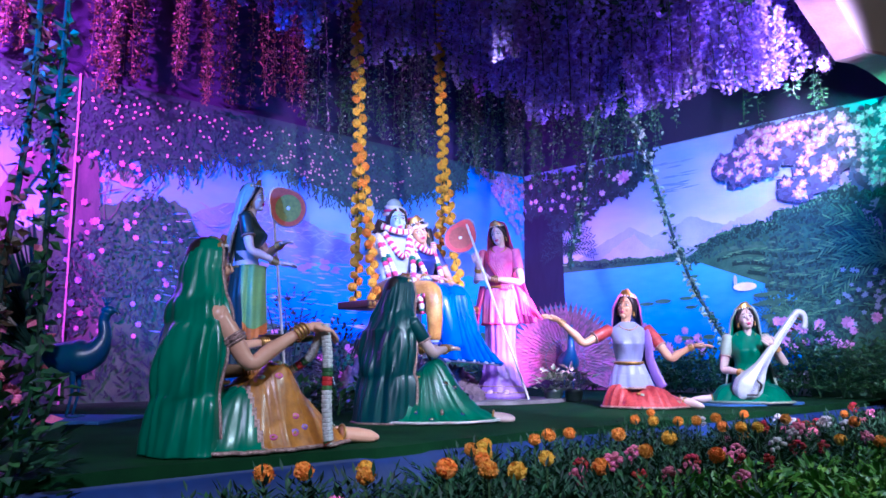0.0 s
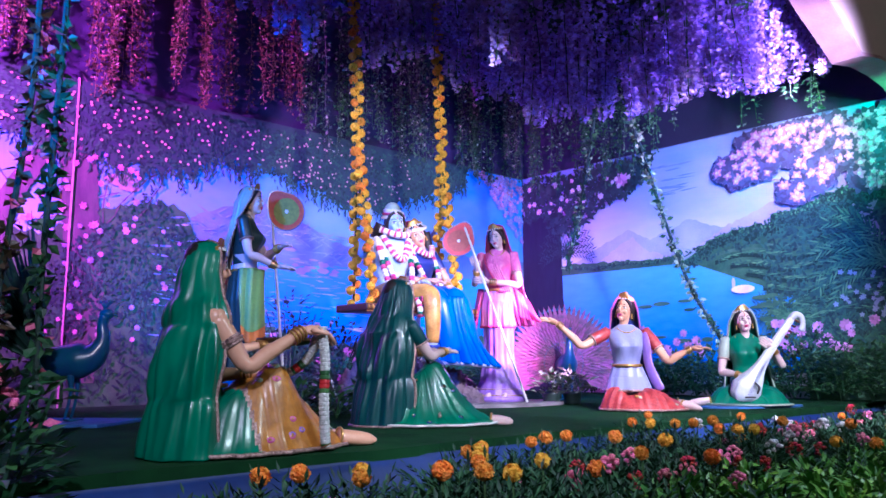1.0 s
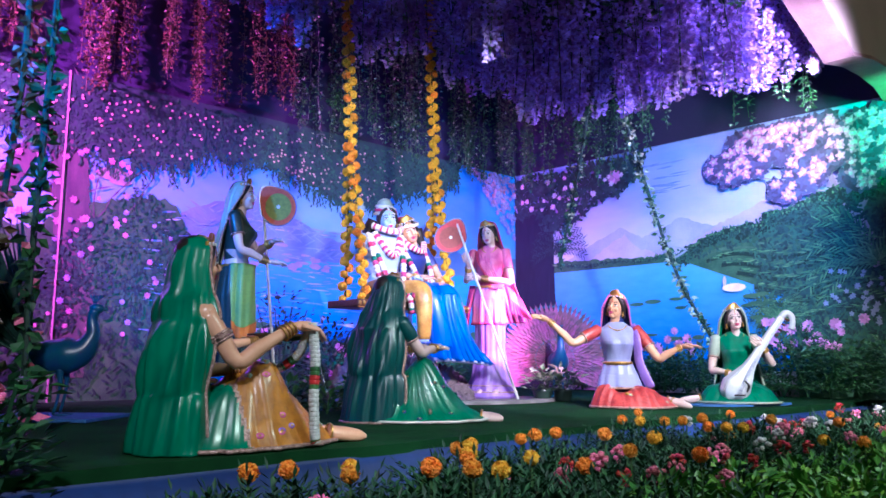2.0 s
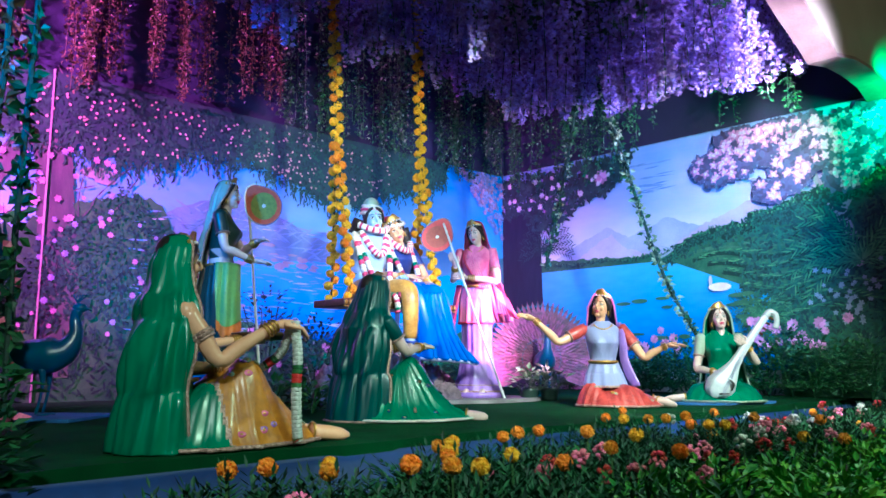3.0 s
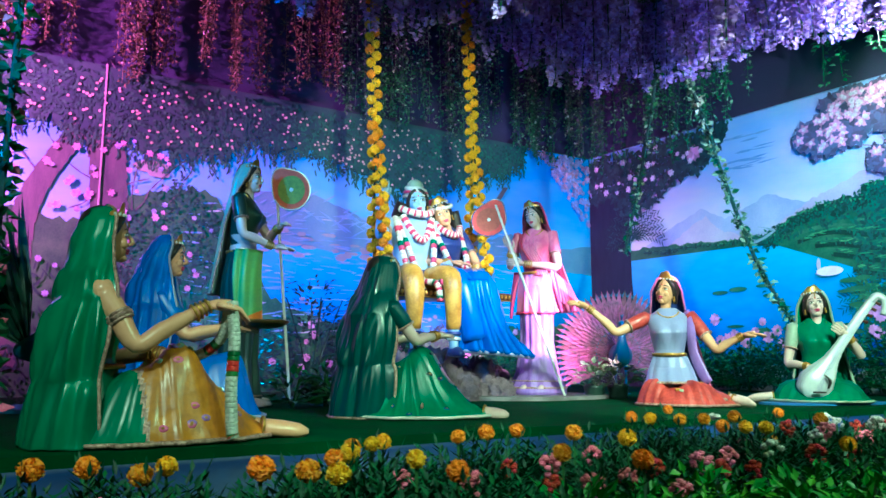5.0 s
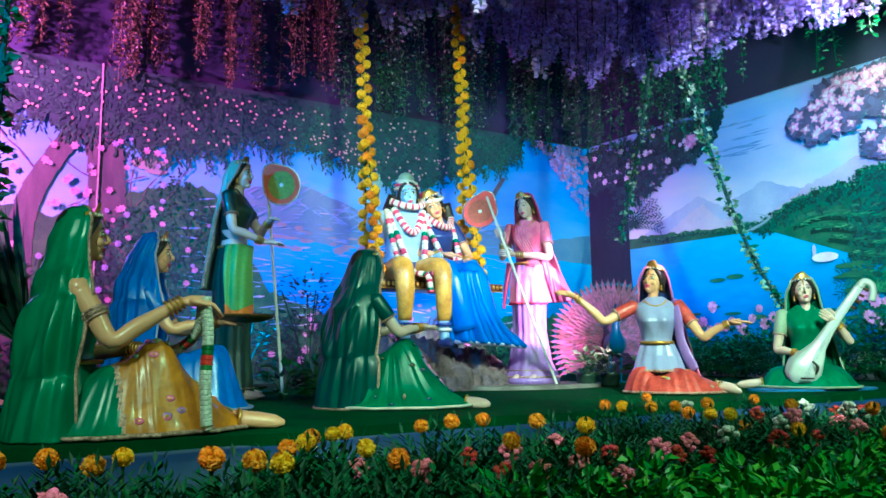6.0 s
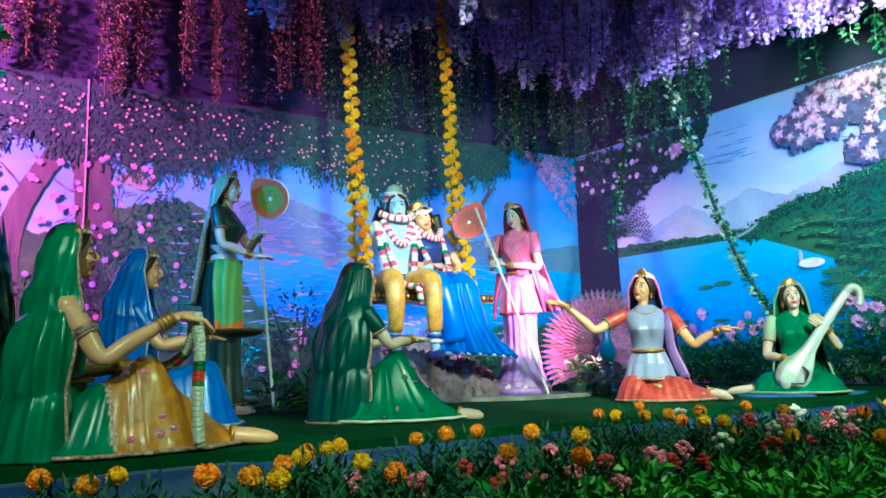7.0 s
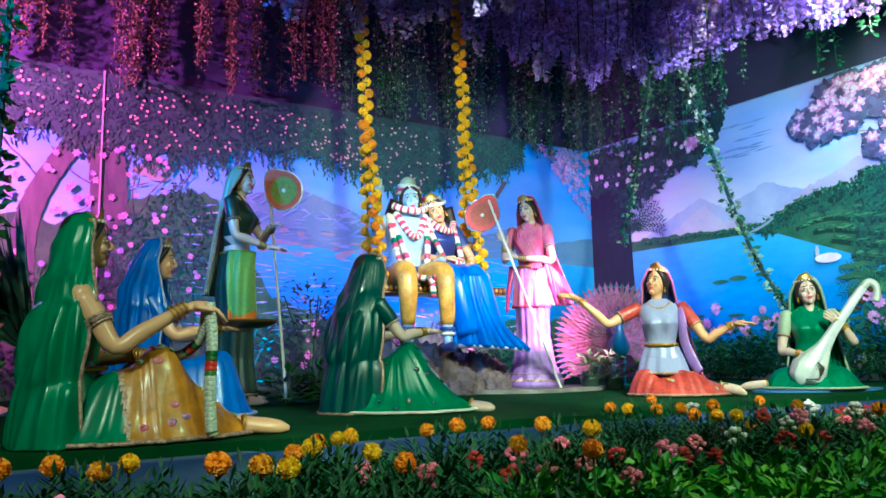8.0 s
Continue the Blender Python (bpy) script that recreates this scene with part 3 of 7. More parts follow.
g = Flat(R, 1)
g.strip(ragged([(2.5, 1.6), (2.88, 1.82), (3.2, 1.93), (3.55, 2.08), (3.85, 2.3), (4.2, 2.2), (5.0, 2.05), (6.1, 2.0)], 0.04, 0.015), 1.2)
g.strip(ragged([(1.2, 1.56), (1.5, 1.74), (1.72, 1.84), (1.9, 1.66), (2.2, 1.56)], 0.04, 0.012), 1.4)
g.done("painted_near_mountains", P_MOUNT2, side, "rose painted mountains")
g = Flat(R, 2)
g.strip([(0.3, 1.50), (1.24, 1.52), (2.35, 1.47), (2.9, 1.36), (3.4, 1.15), (3.7, 1.0)], 0.25)
g.done("painted_lake", P_LAKE, side, "blue painted lake")
g = Flat(R, 3)
SHORE = [(2.3, 1.47), (2.6, 1.58), (2.9, 1.68), (3.2, 1.72), (3.65, 1.84), (4.2, 1.98), (5.0, 2.05), (6.1, 2.0)]
for (a0, z0), (a1, z1) in zip(SHORE, SHORE[1:]):
    low = lambda a: 1.44 if a < 2.5 else (mixed(1.44, 1.0, (a - 2.5) / 1.1) if a < 3.6 else 0.0)
    for k in range(6):
        u0, u1 = k / 6, (k + 1) / 6
        b0, b1 = mixed(a0, a1, u0), mixed(a0, a1, u1)
        g.poly([(b0, low(b0)), (b1, low(b1)), (b1, mixed(z0, z1, u1)), (b0, mixed(z0, z1, u0))])
g.strip(ragged([(0.6, 1.60), (1.1, 1.58), (1.7, 1.56), (2.35, 1.50)], 0.05, 0.02), 1.46)
g.done("painted_shore", P_MEADOW, side, "green painted shore and hills")
g = Flat(R, 4)
for k, (a, z, l) in enumerate(((2.7, 1.5, 0.7), (2.9, 1.42, 0.9), (3.2, 1.36, 1.0), (3.3, 1.56, 0.9), (3.5, 1.26, 0.9), (3.6, 1.66, 0.8), (3.9, 1.5, 1.1), (3.8, 1.1, 0.9), (4.0, 0.85, 0.9))):
    g.poly([(a + l * u, z + 0.05 * math.sin(3.1 * u + k) + (0.012 + 0.008 * math.sin(5 * u)) * sgn) for u, sgn in [(j / 8, 1) for j in range(9)] + [(j / 8, -1) for j in range(8, -1, -1)]])
g.done("painted_terraces", P_TERRACE, side, "pale green painted terraces")
g, h = Flat(R, 5), Flat(R, 5)
for k in range(900):
    a = random.uniform(2.4, 6.0)
    g.leaf(a, random.uniform(height(SHORE, a) - 0.16, height(SHORE, a) + 0.05), random.uniform(0.3, 2.8), random.uniform(0.03, 0.06), 0.03)
for k in range(4200):
    a = random.uniform(3.3, 6.1)
    g.leaf(a, random.uniform(0.5, height(SHORE, a)), random.uniform(0, 6.3), random.uniform(0.04, 0.09), 0.035)
for cx, cz, n, l in ((4.4, 1.32, 15, 0.55), (4.0, 1.62, 10, 0.3), (3.45, 0.82, 10, 0.35), (5.2, 1.5, 14, 0.6), (0.75, 1.72, 12, 0.45)):
    for k in range(n):
        t = math.pi * (0.04 + 0.92 * k / (n - 1))
        a, z, t1 = cx, cz, t
        for j in range(9):
            for sgn in (-1, 1):
                (g if cx > 1 else h).leaf(a, z, t1 + sgn * 0.7, l * 0.20, l * 0.035)
            a, z = a + l / 9 * math.cos(t1), z + l / 9 * math.sin(t1)
            t1 += (-0.09 if math.cos(t) > 0 else 0.09)
for k in range(2600):
    a = random.uniform(0.7, 6.1)
    g.leaf(a, random.uniform(0, 0.34 + max(0, min(0.55, (a - 3.0) * 0.6)) + 0.1 * noise.noise((a * 2, 5, 0))), random.uniform(0.3, 2.8), random.uniform(0.05, 0.11), random.uniform(0.015, 0.03))
TREE = [(0.03, 2.25), (0.39, 2.33), (0.6, 2.05), (0.82, 2.05), (1.13, 2.15), (1.35, 2.38), (1.59, 2.36), (1.9, 2.55), (2.0, 2.82)]
for k in range(1500):
    a = random.uniform(0.05, 2.0)
    h.leaf(a, random.uniform(height(TREE, a) - 0.04, TOP - 0.06), random.uniform(0, 6.3), random.uniform(0.06, 0.11), random.uniform(0.04, 0.06))
g.done("painted_foliage", P_LEAF, side, "green painted foliage")
h.done("painted_dark_foliage", P_LEAFDARK, side, "dark painted foliage")
g = Flat(R, 4)
g.strip([(0.03, 2.3), (0.6, 2.3)], 0.0)
g.poly([(0.6, 0.0), (0.78, 0.0), (0.68, 1.2), (0.66, 2.3), (0.6, 2.3)])
g.done("painted_trunk", P_TRUNKDARK, side, "dark painted tree trunk")
g = Flat(R, 5)
for z0, z1, a0, a1, w in ((1.2, 1.75, 4.48, 4.30, 0.07), (1.75, 2.1, 4.30, 3.85, 0.045), (2.1, 2.25, 3.85, 3.4, 0.03), (1.75, 2.3, 4.30, 4.6, 0.04), (1.9, 2.5, 4.15, 4.0, 0.03)):
    g.poly([(a0 - w, z0), (a0 + w, z0), (a1 + w * 0.7, z1), (a1 - w * 0.7, z1)])
g.done("painted_boughs", P_PEACH, side, "rose-brown painted boughs")
P_DEEP = paint("mural_deep_green_paint", (0.006, 0.030, 0.016), 0.65, (0.012, 0.05, 0.026), 6, 0.05)
P_LIGHTLEAF = paint("mural_light_leaf_paint", (0.12, 0.30, 0.10), 0.6, (0.07, 0.20, 0.09), 6, 0.05, island=0.5)
P_PATH = paint("mural_pale_path_paint", (0.42, 0.46, 0.52), 0.6, (0.30, 0.36, 0.42), 6, 0.05)
deep, mid, light = Flat(R, 5.2), Flat(R, 5.8), Flat(R, 6.4)


def bush(a, z, r):
    """A painted round bush: dark below, leafy, lighter on its sunny upper side."""
    deep.blot(a, z, r, r * 0.8, 14, 0, 0.12)
    for k in range(int(16 + 260 * r)):
        t, q = random.uniform(0, 6.3), random.random() ** 0.5
        x, y = a + r * 1.05 * q * math.cos(t), z + r * 0.85 * q * math.sin(t)
        (light if y - z > r * 0.25 and x - a < r * 0.5 and k % 2 else mid).leaf(x, y, random.uniform(0, 6.3), 0.018 + 0.16 * r, 0.012 + 0.08 * r)


for k in range(30):
    a = 0.9 + 1.7 * k / 30
    bush(a, 1.52 + 0.015 * math.sin(9 * a), random.uniform(0.02, 0.04))
for k in range(46):
    a = 2.35 + 3.7 * k / 46
    bush(a, height(SHORE, a) + random.uniform(-0.05, 0.03), random.uniform(0.05, 0.09) + 0.03 * max(0, a - 2.9))
for row, (z0, lift) in enumerate(((1.46, 0.02), (1.36, 0.0), (1.26, -0.02), (1.14, -0.04), (1.0, -0.05), (0.86, -0.06))):
    line = [(2.75 + 0.17 * row + 0.09 * k, z0 + 0.10 * math.sin(0.5 * k + row) * 0.5 + lift * 0.3 * k * 0.3) for k in range(22 - 2 * row)]
    for (a0, y0), (a1, y1) in zip(line, line[1:]):
        deep.poly([(a0, y0 - 0.055), (a1, y1 - 0.055), (a1, y1 - 0.012), (a0, y0 - 0.012)])
        for q in range(3):
            light.leaf(a0 + random.uniform(0, 0.08), y0 + random.uniform(-0.015, 0.015), random.uniform(-0.25, 0.25), random.uniform(0.05, 0.11), 0.014)
            mid.leaf(a0 + random.uniform(0, 0.08), y0 + random.uniform(-0.06, 0.0), random.uniform(0.4, 2.6), random.uniform(0.03, 0.06), 0.02)
for cx, cz, n, l in ((4.45, 1.28, 20, 0.75), (3.5, 0.78, 16, 0.32), (5.4, 1.35, 18, 0.7)):
    for k in range(n):
        t = math.pi * (-0.02 + 1.04 * k / (n - 1))
        a, z, t1 = cx, cz, t
        for j in range(13):
            for sgn in (-1, 1):
                (light if k % 3 else deep).leaf(a, z, t1 + sgn * 0.55, l * 0.17, l * 0.026)
            a, z = a + l / 13 * math.cos(t1), z + l / 13 * math.sin(t1)
            t1 += (-0.105 if math.cos(t) > 0 else 0.105)
deep.done("painted_deep_shade", P_DEEP, side, "deep green painted bushes and banks")
mid.done("painted_bush_leaves", P_LEAF, side, "green painted bush leaves")
light.done("painted_light_leaves", P_LIGHTLEAF, side, "light green painted leaves, fronds and grass edges")
g = Flat(R, 7)
river = [(2.28, 1.47, 0.05), (2.42, 1.52, 0.035), (2.52, 1.57, 0.02), (2.44, 1.61, 0.014), (2.34, 1.635, 0.010)]
for (a0, z0, w0), (a1, z1, w1) in zip(river, river[1:]):
    g.poly([(a0 - w0, z0), (a0 + w0, z0), (a1 + w1, z1), (a1 - w1, z1)])
for k in range(46):
    g.bloom(random.gauss(4.3, 0.16), random.gauss(0.95, 0.14), random.uniform(0.02, 0.035), 5)
g.done("painted_pale_river", P_PATH, side, "pale painted river, paths and white flower clusters")
g, h, w = Flat(R, 7), Flat(R, 7.6), Flat(R, 8.2)
CLUSTERS = [(3.05, 2.40, 0.22), (3.3, 2.5, 0.26), (3.3, 2.68, 0.2), (3.65, 2.55, 0.3), (3.65, 2.1, 0.16), (3.85, 2.2, 0.2), (4.1, 2.45, 0.32), (4.5, 2.5, 0.34), (4.4, 2.15, 0.2), (4.9, 2.4, 0.35), (5.3, 2.5, 0.4), (3.5, 2.7, 0.2), (3.9, 2.7, 0.25), (4.8, 2.65, 0.3)]
for cx, cz, r in CLUSTERS:
    for k in range(int(620 * r * r) + 8):
        t, q = random.uniform(0, 6.3), r * random.random() ** 0.5
        a, z = cx + q * math.cos(t), min(cz + q * 0.75 * math.sin(t), TOP - 0.09)
        g.bloom(a, z, random.uniform(0.07, 0.11), 6)
        if k % 3 == 0:
            h.bloom(a, z, random.uniform(0.045, 0.065), 5)
            w.bloom(a, z, 0.026, 6)
for k in range(34):
    h.bloom(random.choice((random.uniform(1.6, 2.6), random.uniform(3.0, 4.4))), random.uniform(0.45, 0.75), random.uniform(0.04, 0.07), 9)
h.bloom(1.62, 2.56, 0.1, 9)
for k in range(24):
    w.bloom(random.uniform(0.1, 1.9), random.uniform(2.3, 2.75), random.uniform(0.03, 0.05), 6)
w.blot(3.05, 1.12, 0.13, 0.045, 14)
w.blot(2.95, 1.19, 0.02, 0.06, 10)
g.done("painted_blossom_leaves", P_LEAFMAUVE, side, "mauve painted leaves")
h.done("painted_blossoms", P_PETAL, side, "pink painted blossoms")
w.done("painted_pale_blossoms", P_PETALWHITE, side, "pale painted blossom hearts and white bird shape")
g = Flat(R, 6)
for k in range(26):
    g.blot(random.choice((random.uniform(3.1, 3.6), random.uniform(1.4, 3.2))), random.uniform(0.55, 1.05), random.uniform(0.05, 0.11), random.uniform(0.014, 0.03), 10)
g.done("painted_lily_pads", P_MEADOW, side, "green painted lily pads")
bm = bmesh.new()
prism(bm, [R(0.02, 0.0), R(6.2, 0.0), R(6.2, 0.03), R(0.02, 0.03)], TOP, TOP + 0.012)
part("top_edge", bm, P_STROKE, side, smooth=False)
# ---- statues: plain painted figures, each one mesh, built facing +x with the left hand at +y ----
PALETTE = [SKIN, PALE, SKYSKIN, HAIR, GOLD, TRIM, GREEN, TEAL, BLUE, MUSTARD, YELLOW, LIME, SAGE, BLACKCLOTH, PINK, LILAC, ROSE, CORAL, SILVER, NAVY, ORANGE, WHITE, RED, WOOD, GREYWOOD]


def I(m):
    return PALETTE.index(m)


def statue(name, bm, place, yaw, label, category="statue", group=""):
    ob = finish(name, bm, PALETTE)
    ob.matrix_world = pose(*place, 0, 0, yaw)
    return tagged(ob, label, category, group)


def ring_at(bm, c, axis, r, thick, mat, seg=16):
    axis = Vector(axis).normalized()
    u = axis.orthogonal().normalized()
    v = axis.cross(u)
    pts = [Vector(c) + (u * math.cos(2 * math.pi * k / seg) + v * math.sin(2 * math.pi * k / seg)) * r for k in range(seg + 1)]
    tube(bm, pts, thick, 6, I(mat))


def head(bm, c, yaw=0, pitch=0, roll=0, skin=SKIN, crown=True, hair=True, size=1.0):
    m = Matrix.Translation(c) @ pose(0, 0, 0, roll, -pitch, yaw) @ Matrix.Scale(size, 4)
    at = lambda x, y, z: m @ Vector((x, y, z))
    turn = m.to_3x3().to_4x4()
    ball(bm, at(0, 0, 0.016), (0.074, 0.061, 0.088), I(skin), turn, 20)
    ball(bm, at(0.022, 0, -0.030), (0.052, 0.047, 0.062), I(skin), turn, 18)
    ball(bm, at(0.050, 0, -0.074), (0.021, 0.020, 0.017), I(skin), turn, 12)
    limb(bm, [at(0.068, 0, 0.024), at(0.079, 0, 0.004), at(0.089, 0, -0.017), at(0.072, 0, -0.027)], [0.005, 0.007, 0.0105, 0.005], 8, I(skin), n=3)
    for sy in (-1, 1):
        ball(bm, at(0.054, 0.030 * sy, -0.024), (0.019, 0.017, 0.020), I(skin), turn, 10)
        ball(bm, at(0.0645, 0.027 * sy, 0.006), (0.009, 0.0155, 0.0065), I(WHITE), turn, 10)
        ball(bm, at(0.0705, 0.027 * sy, 0.006), (0.0045, 0.006, 0.006), I(HAIR), turn, 8)
        limb(bm, [at(0.0715, 0.010 * sy, 0.012), at(0.0715, 0.026 * sy, 0.0145), at(0.060, 0.045 * sy, 0.008)], [0.002, 0.0028, 0.0015], 6, I(HAIR), n=3)
        limb(bm, [at(0.072, 0.010 * sy, 0.027), at(0.070, 0.028 * sy, 0.032), at(0.058, 0.046 * sy, 0.024)], [0.002, 0.003, 0.0015], 6, I(HAIR), n=3)
    limb(bm, [at(0.066, -0.019, -0.047), at(0.0755, 0, -0.0455), at(0.066, 0.019, -0.047)], [0.003, 0.0058, 0.003], 8, I(ROSE), n=3)
    limb(bm, [at(0.066, -0.014, -0.054), at(0.073, 0, -0.0555), at(0.066, 0.014, -0.054)], [0.003, 0.006, 0.003], 8, I(ROSE), n=3)
    ball(bm, at(0.074, 0, 0.036), (0.003, 0.005, 0.005), I(RED), turn, 8)
    limb(bm, [at(-0.008, 0, -0.05), at(-0.014, 0, -0.12), at(-0.026, 0, -0.175)], [0.037, 0.032, 0.048], 14, I(skin), n=3)
    if hair:
        ball(bm, at(-0.020, 0, 0.030), (0.079, 0.069, 0.088), I(HAIR), turn, 18)
        for sy in (-1, 1):
            limb(bm, [at(0.052, 0.008 * sy, 0.082), at(0.048, 0.038 * sy, 0.064), at(0.026, 0.060 * sy, 0.022), at(-0.004, 0.064 * sy, -0.025), at(-0.03, 0.058 * sy, -0.07)], [0.010, 0.014, 0.015, 0.017, 0.014], 8, I(HAIR), n=3)
    for sy in (-1, 1):
        ball(bm, at(0.004, 0.066 * sy, -0.034), (0.011, 0.007, 0.012), I(GOLD), turn, 8)
        ball(bm, at(0.004, 0.067 * sy, -0.055), (0.008, 0.008, 0.012), I(GOLD), turn, 8)
    if crown:
        sheet(bm, lambda u, v: at(0.064 * math.cos(math.radians(mixed(-84, 84, u))) - 0.002, 0.076 * math.sin(math.radians(mixed(-84, 84, u))), 0.070 + v * (0.014 + 0.050 * max(0, math.cos(math.radians(mixed(-84, 84, u)) * 1.1)) ** 3 + 0.005 * math.sin(24 * u))), 36, 3, I(GOLD), 0.006)
        for k in range(9):
            a = math.radians(-70 + 17.5 * k)
            ball(bm, at(0.066 * math.cos(a), 0.076 * math.sin(a), 0.078), (0.006, 0.006, 0.007), I(WHITE), turn, 6)
        tube(bm, [at(0.066, 0, 0.075), at(0.077, 0, 0.052), at(0.078, 0, 0.042)], 0.003, 6, I(GOLD))
    return m


def hand(bm, wrist, toward, up, skin=SKIN, curl=0.0):
    d, n = Vector(toward).normalized(), Vector(up).normalized()
    s = d.cross(n).normalized()
    n = s.cross(d)
    w = Vector(wrist)
    limb(bm, [w, w + d * 0.03, w + d * 0.075], [0.019, 0.028, 0.027], 10, I(skin), 0.5, 3)
    for k in range(4):
        o = s * (0.022 - 0.0145 * k)
        l = (0.055, 0.065, 0.062, 0.048)[k]
        limb(bm, [w + d * 0.06 + o, w + d * (0.075 + l * 0.5) + o * 1.1 - n * curl * 0.02, w + d * (0.075 + l) + o * 1.15 - n * curl * (0.06 + 0.008 * k)], [0.0085, 0.0078, 0.005], 7, I(skin), n=2)
    limb(bm, [w + d * 0.02 + s * 0.020, w + d * 0.05 + s * 0.042 - n * 0.01, w + d * 0.085 + s * 0.047 - n * 0.02], [0.011, 0.009, 0.006], 7, I(skin), n=2)


def arm(bm, shoulder, elbow, wrist, toward, up=(0, 0, 1), skin=SKIN, sleeve=None, bangles=4, size=0.9, curl=0.3, bangle=GOLD):
    s, e, w = Vector(shoulder), Vector(elbow), Vector(wrist)
    ball(bm, s, 0.046 * size, I(sleeve or skin), None, 12)
    limb(bm, [s, s.lerp(e, 0.45), e, e.lerp(w, 0.35), w], [0.045 * size, 0.041 * size, 0.032 * size, 0.033 * size, 0.020 * size], 14, I(skin), n=4)
    if sleeve:
        limb(bm, [s - (e - s) * 0.08, s.lerp(e, 0.3), s.lerp(e, 0.58)], [0.049 * size, 0.052 * size, 0.047 * size], 14, I(sleeve), n=4)
        ring_at(bm, s.lerp(e, 0.58), e - s, 0.049 * size, 0.007, TRIM)
    else:
        for q, t in ((0.44, 0.006), (0.5, 0.010), (0.56, 0.006)):
            ring_at(bm, s.lerp(e, q), e - s, 0.043 * size, t, TRIM)
    for k in range(bangles):
        ring_at(bm, w.lerp(e, 0.04 + 0.06 * k), e - w, (0.026 + 0.0022 * k) * size, 0.0052, bangle)
    hand(bm, w, toward, up, skin, curl)


def torso(bm, rows, mat, seg=22, bust=0.0, at=0.0):
    """rows: (z, x, half depth, half width), hips to shoulders; bust: how far the chest stands out at height at."""
    rows = [(r[0], *r) for r in rows]
    lo, hi = rows[0][0], rows[-1][0]

    def f(u, v):
        z, x, rx, ry = curve(rows, mixed(lo, hi, v))
        a = -2 * math.pi * u
        px, py = rx * math.cos(a), ry * math.sin(a)
        if bust and px > 0:
            px += bust * math.exp(-((z - at) / 0.055) ** 2) * (math.exp(-((py - 0.055) / 0.045) ** 2) + math.exp(-((py + 0.055) / 0.045) ** 2))
        return x + px, py, z
    sheet(bm, f, seg * 2, 22, I(mat), 0, True)


def veil(bm, rows, mat, trim=TRIM, folds=7, depth=0.05, thick=0.010, cut=0.0, seed=0.0, hem=True, nu=96, nv=40, swag=0.0, edge=0.007):
    """Cloth hung round the back of a figure. rows: (v, z, x, y, depth, width, half angle); swag: how far its folds loop across."""
    v1, z1, x1, y1, rx1, ry1, half1 = rows[1]

    def f(u, v):
        if v < 0.1:
            k = v / 0.1
            z, x, y, rx, ry, half = rows[0][1] - 0.055 * (1 - math.sqrt(max(0, 1 - k * k))), x1 + 0.04, y1, rx1 * k, ry1 * k, half1 + 8
        else:
            z, x, y, rx, ry, half = curve([(0.1, rows[0][1] - 0.055, x1, y1, rx1, ry1, half1 + 8), (0.2, rows[2][1], rows[2][2], rows[2][3], rows[2][4], rows[2][5], rows[2][6] + 8)] + [r for r in rows[3:]], v)
            x += 0.04 * step(1.3 - v * 2)
        a = math.radians(180 + mixed(-half, half, u))
        n1 = noise.noise((a * folds * 0.34, v * 0.9, seed))
        n2 = noise.noise((a * folds * 0.95 + 1.3 * v, v * 1.5, seed + 7))
        n3 = math.sin(27 * (v - 0.17 * math.cos(1.9 * (a - math.pi)) + 0.10 * n1)) * math.exp(-((v - 0.58) / 0.28) ** 2) * (0.6 + 0.8 * n2)
        w = depth * min(1, v * 1.5) * (1.5 * n1 + 1.3 * n2 - 0.35) + swag * n3
        return x + (rx + w) * math.cos(a), y + (ry + w) * math.sin(a), z + cut * (u - 0.5) * v
    sheet(bm, f, nu, nv, I(mat), -thick)
    if trim:
        for u in (0, 1):
            tube(bm, [f(u, v / 40) for v in range(41)], edge, 6, I(trim), 1.0)
        if hem:
            tube(bm, [f(u / 60, 1) for u in range(61)], edge * 0.8, 6, I(trim), 1.0)
    return f


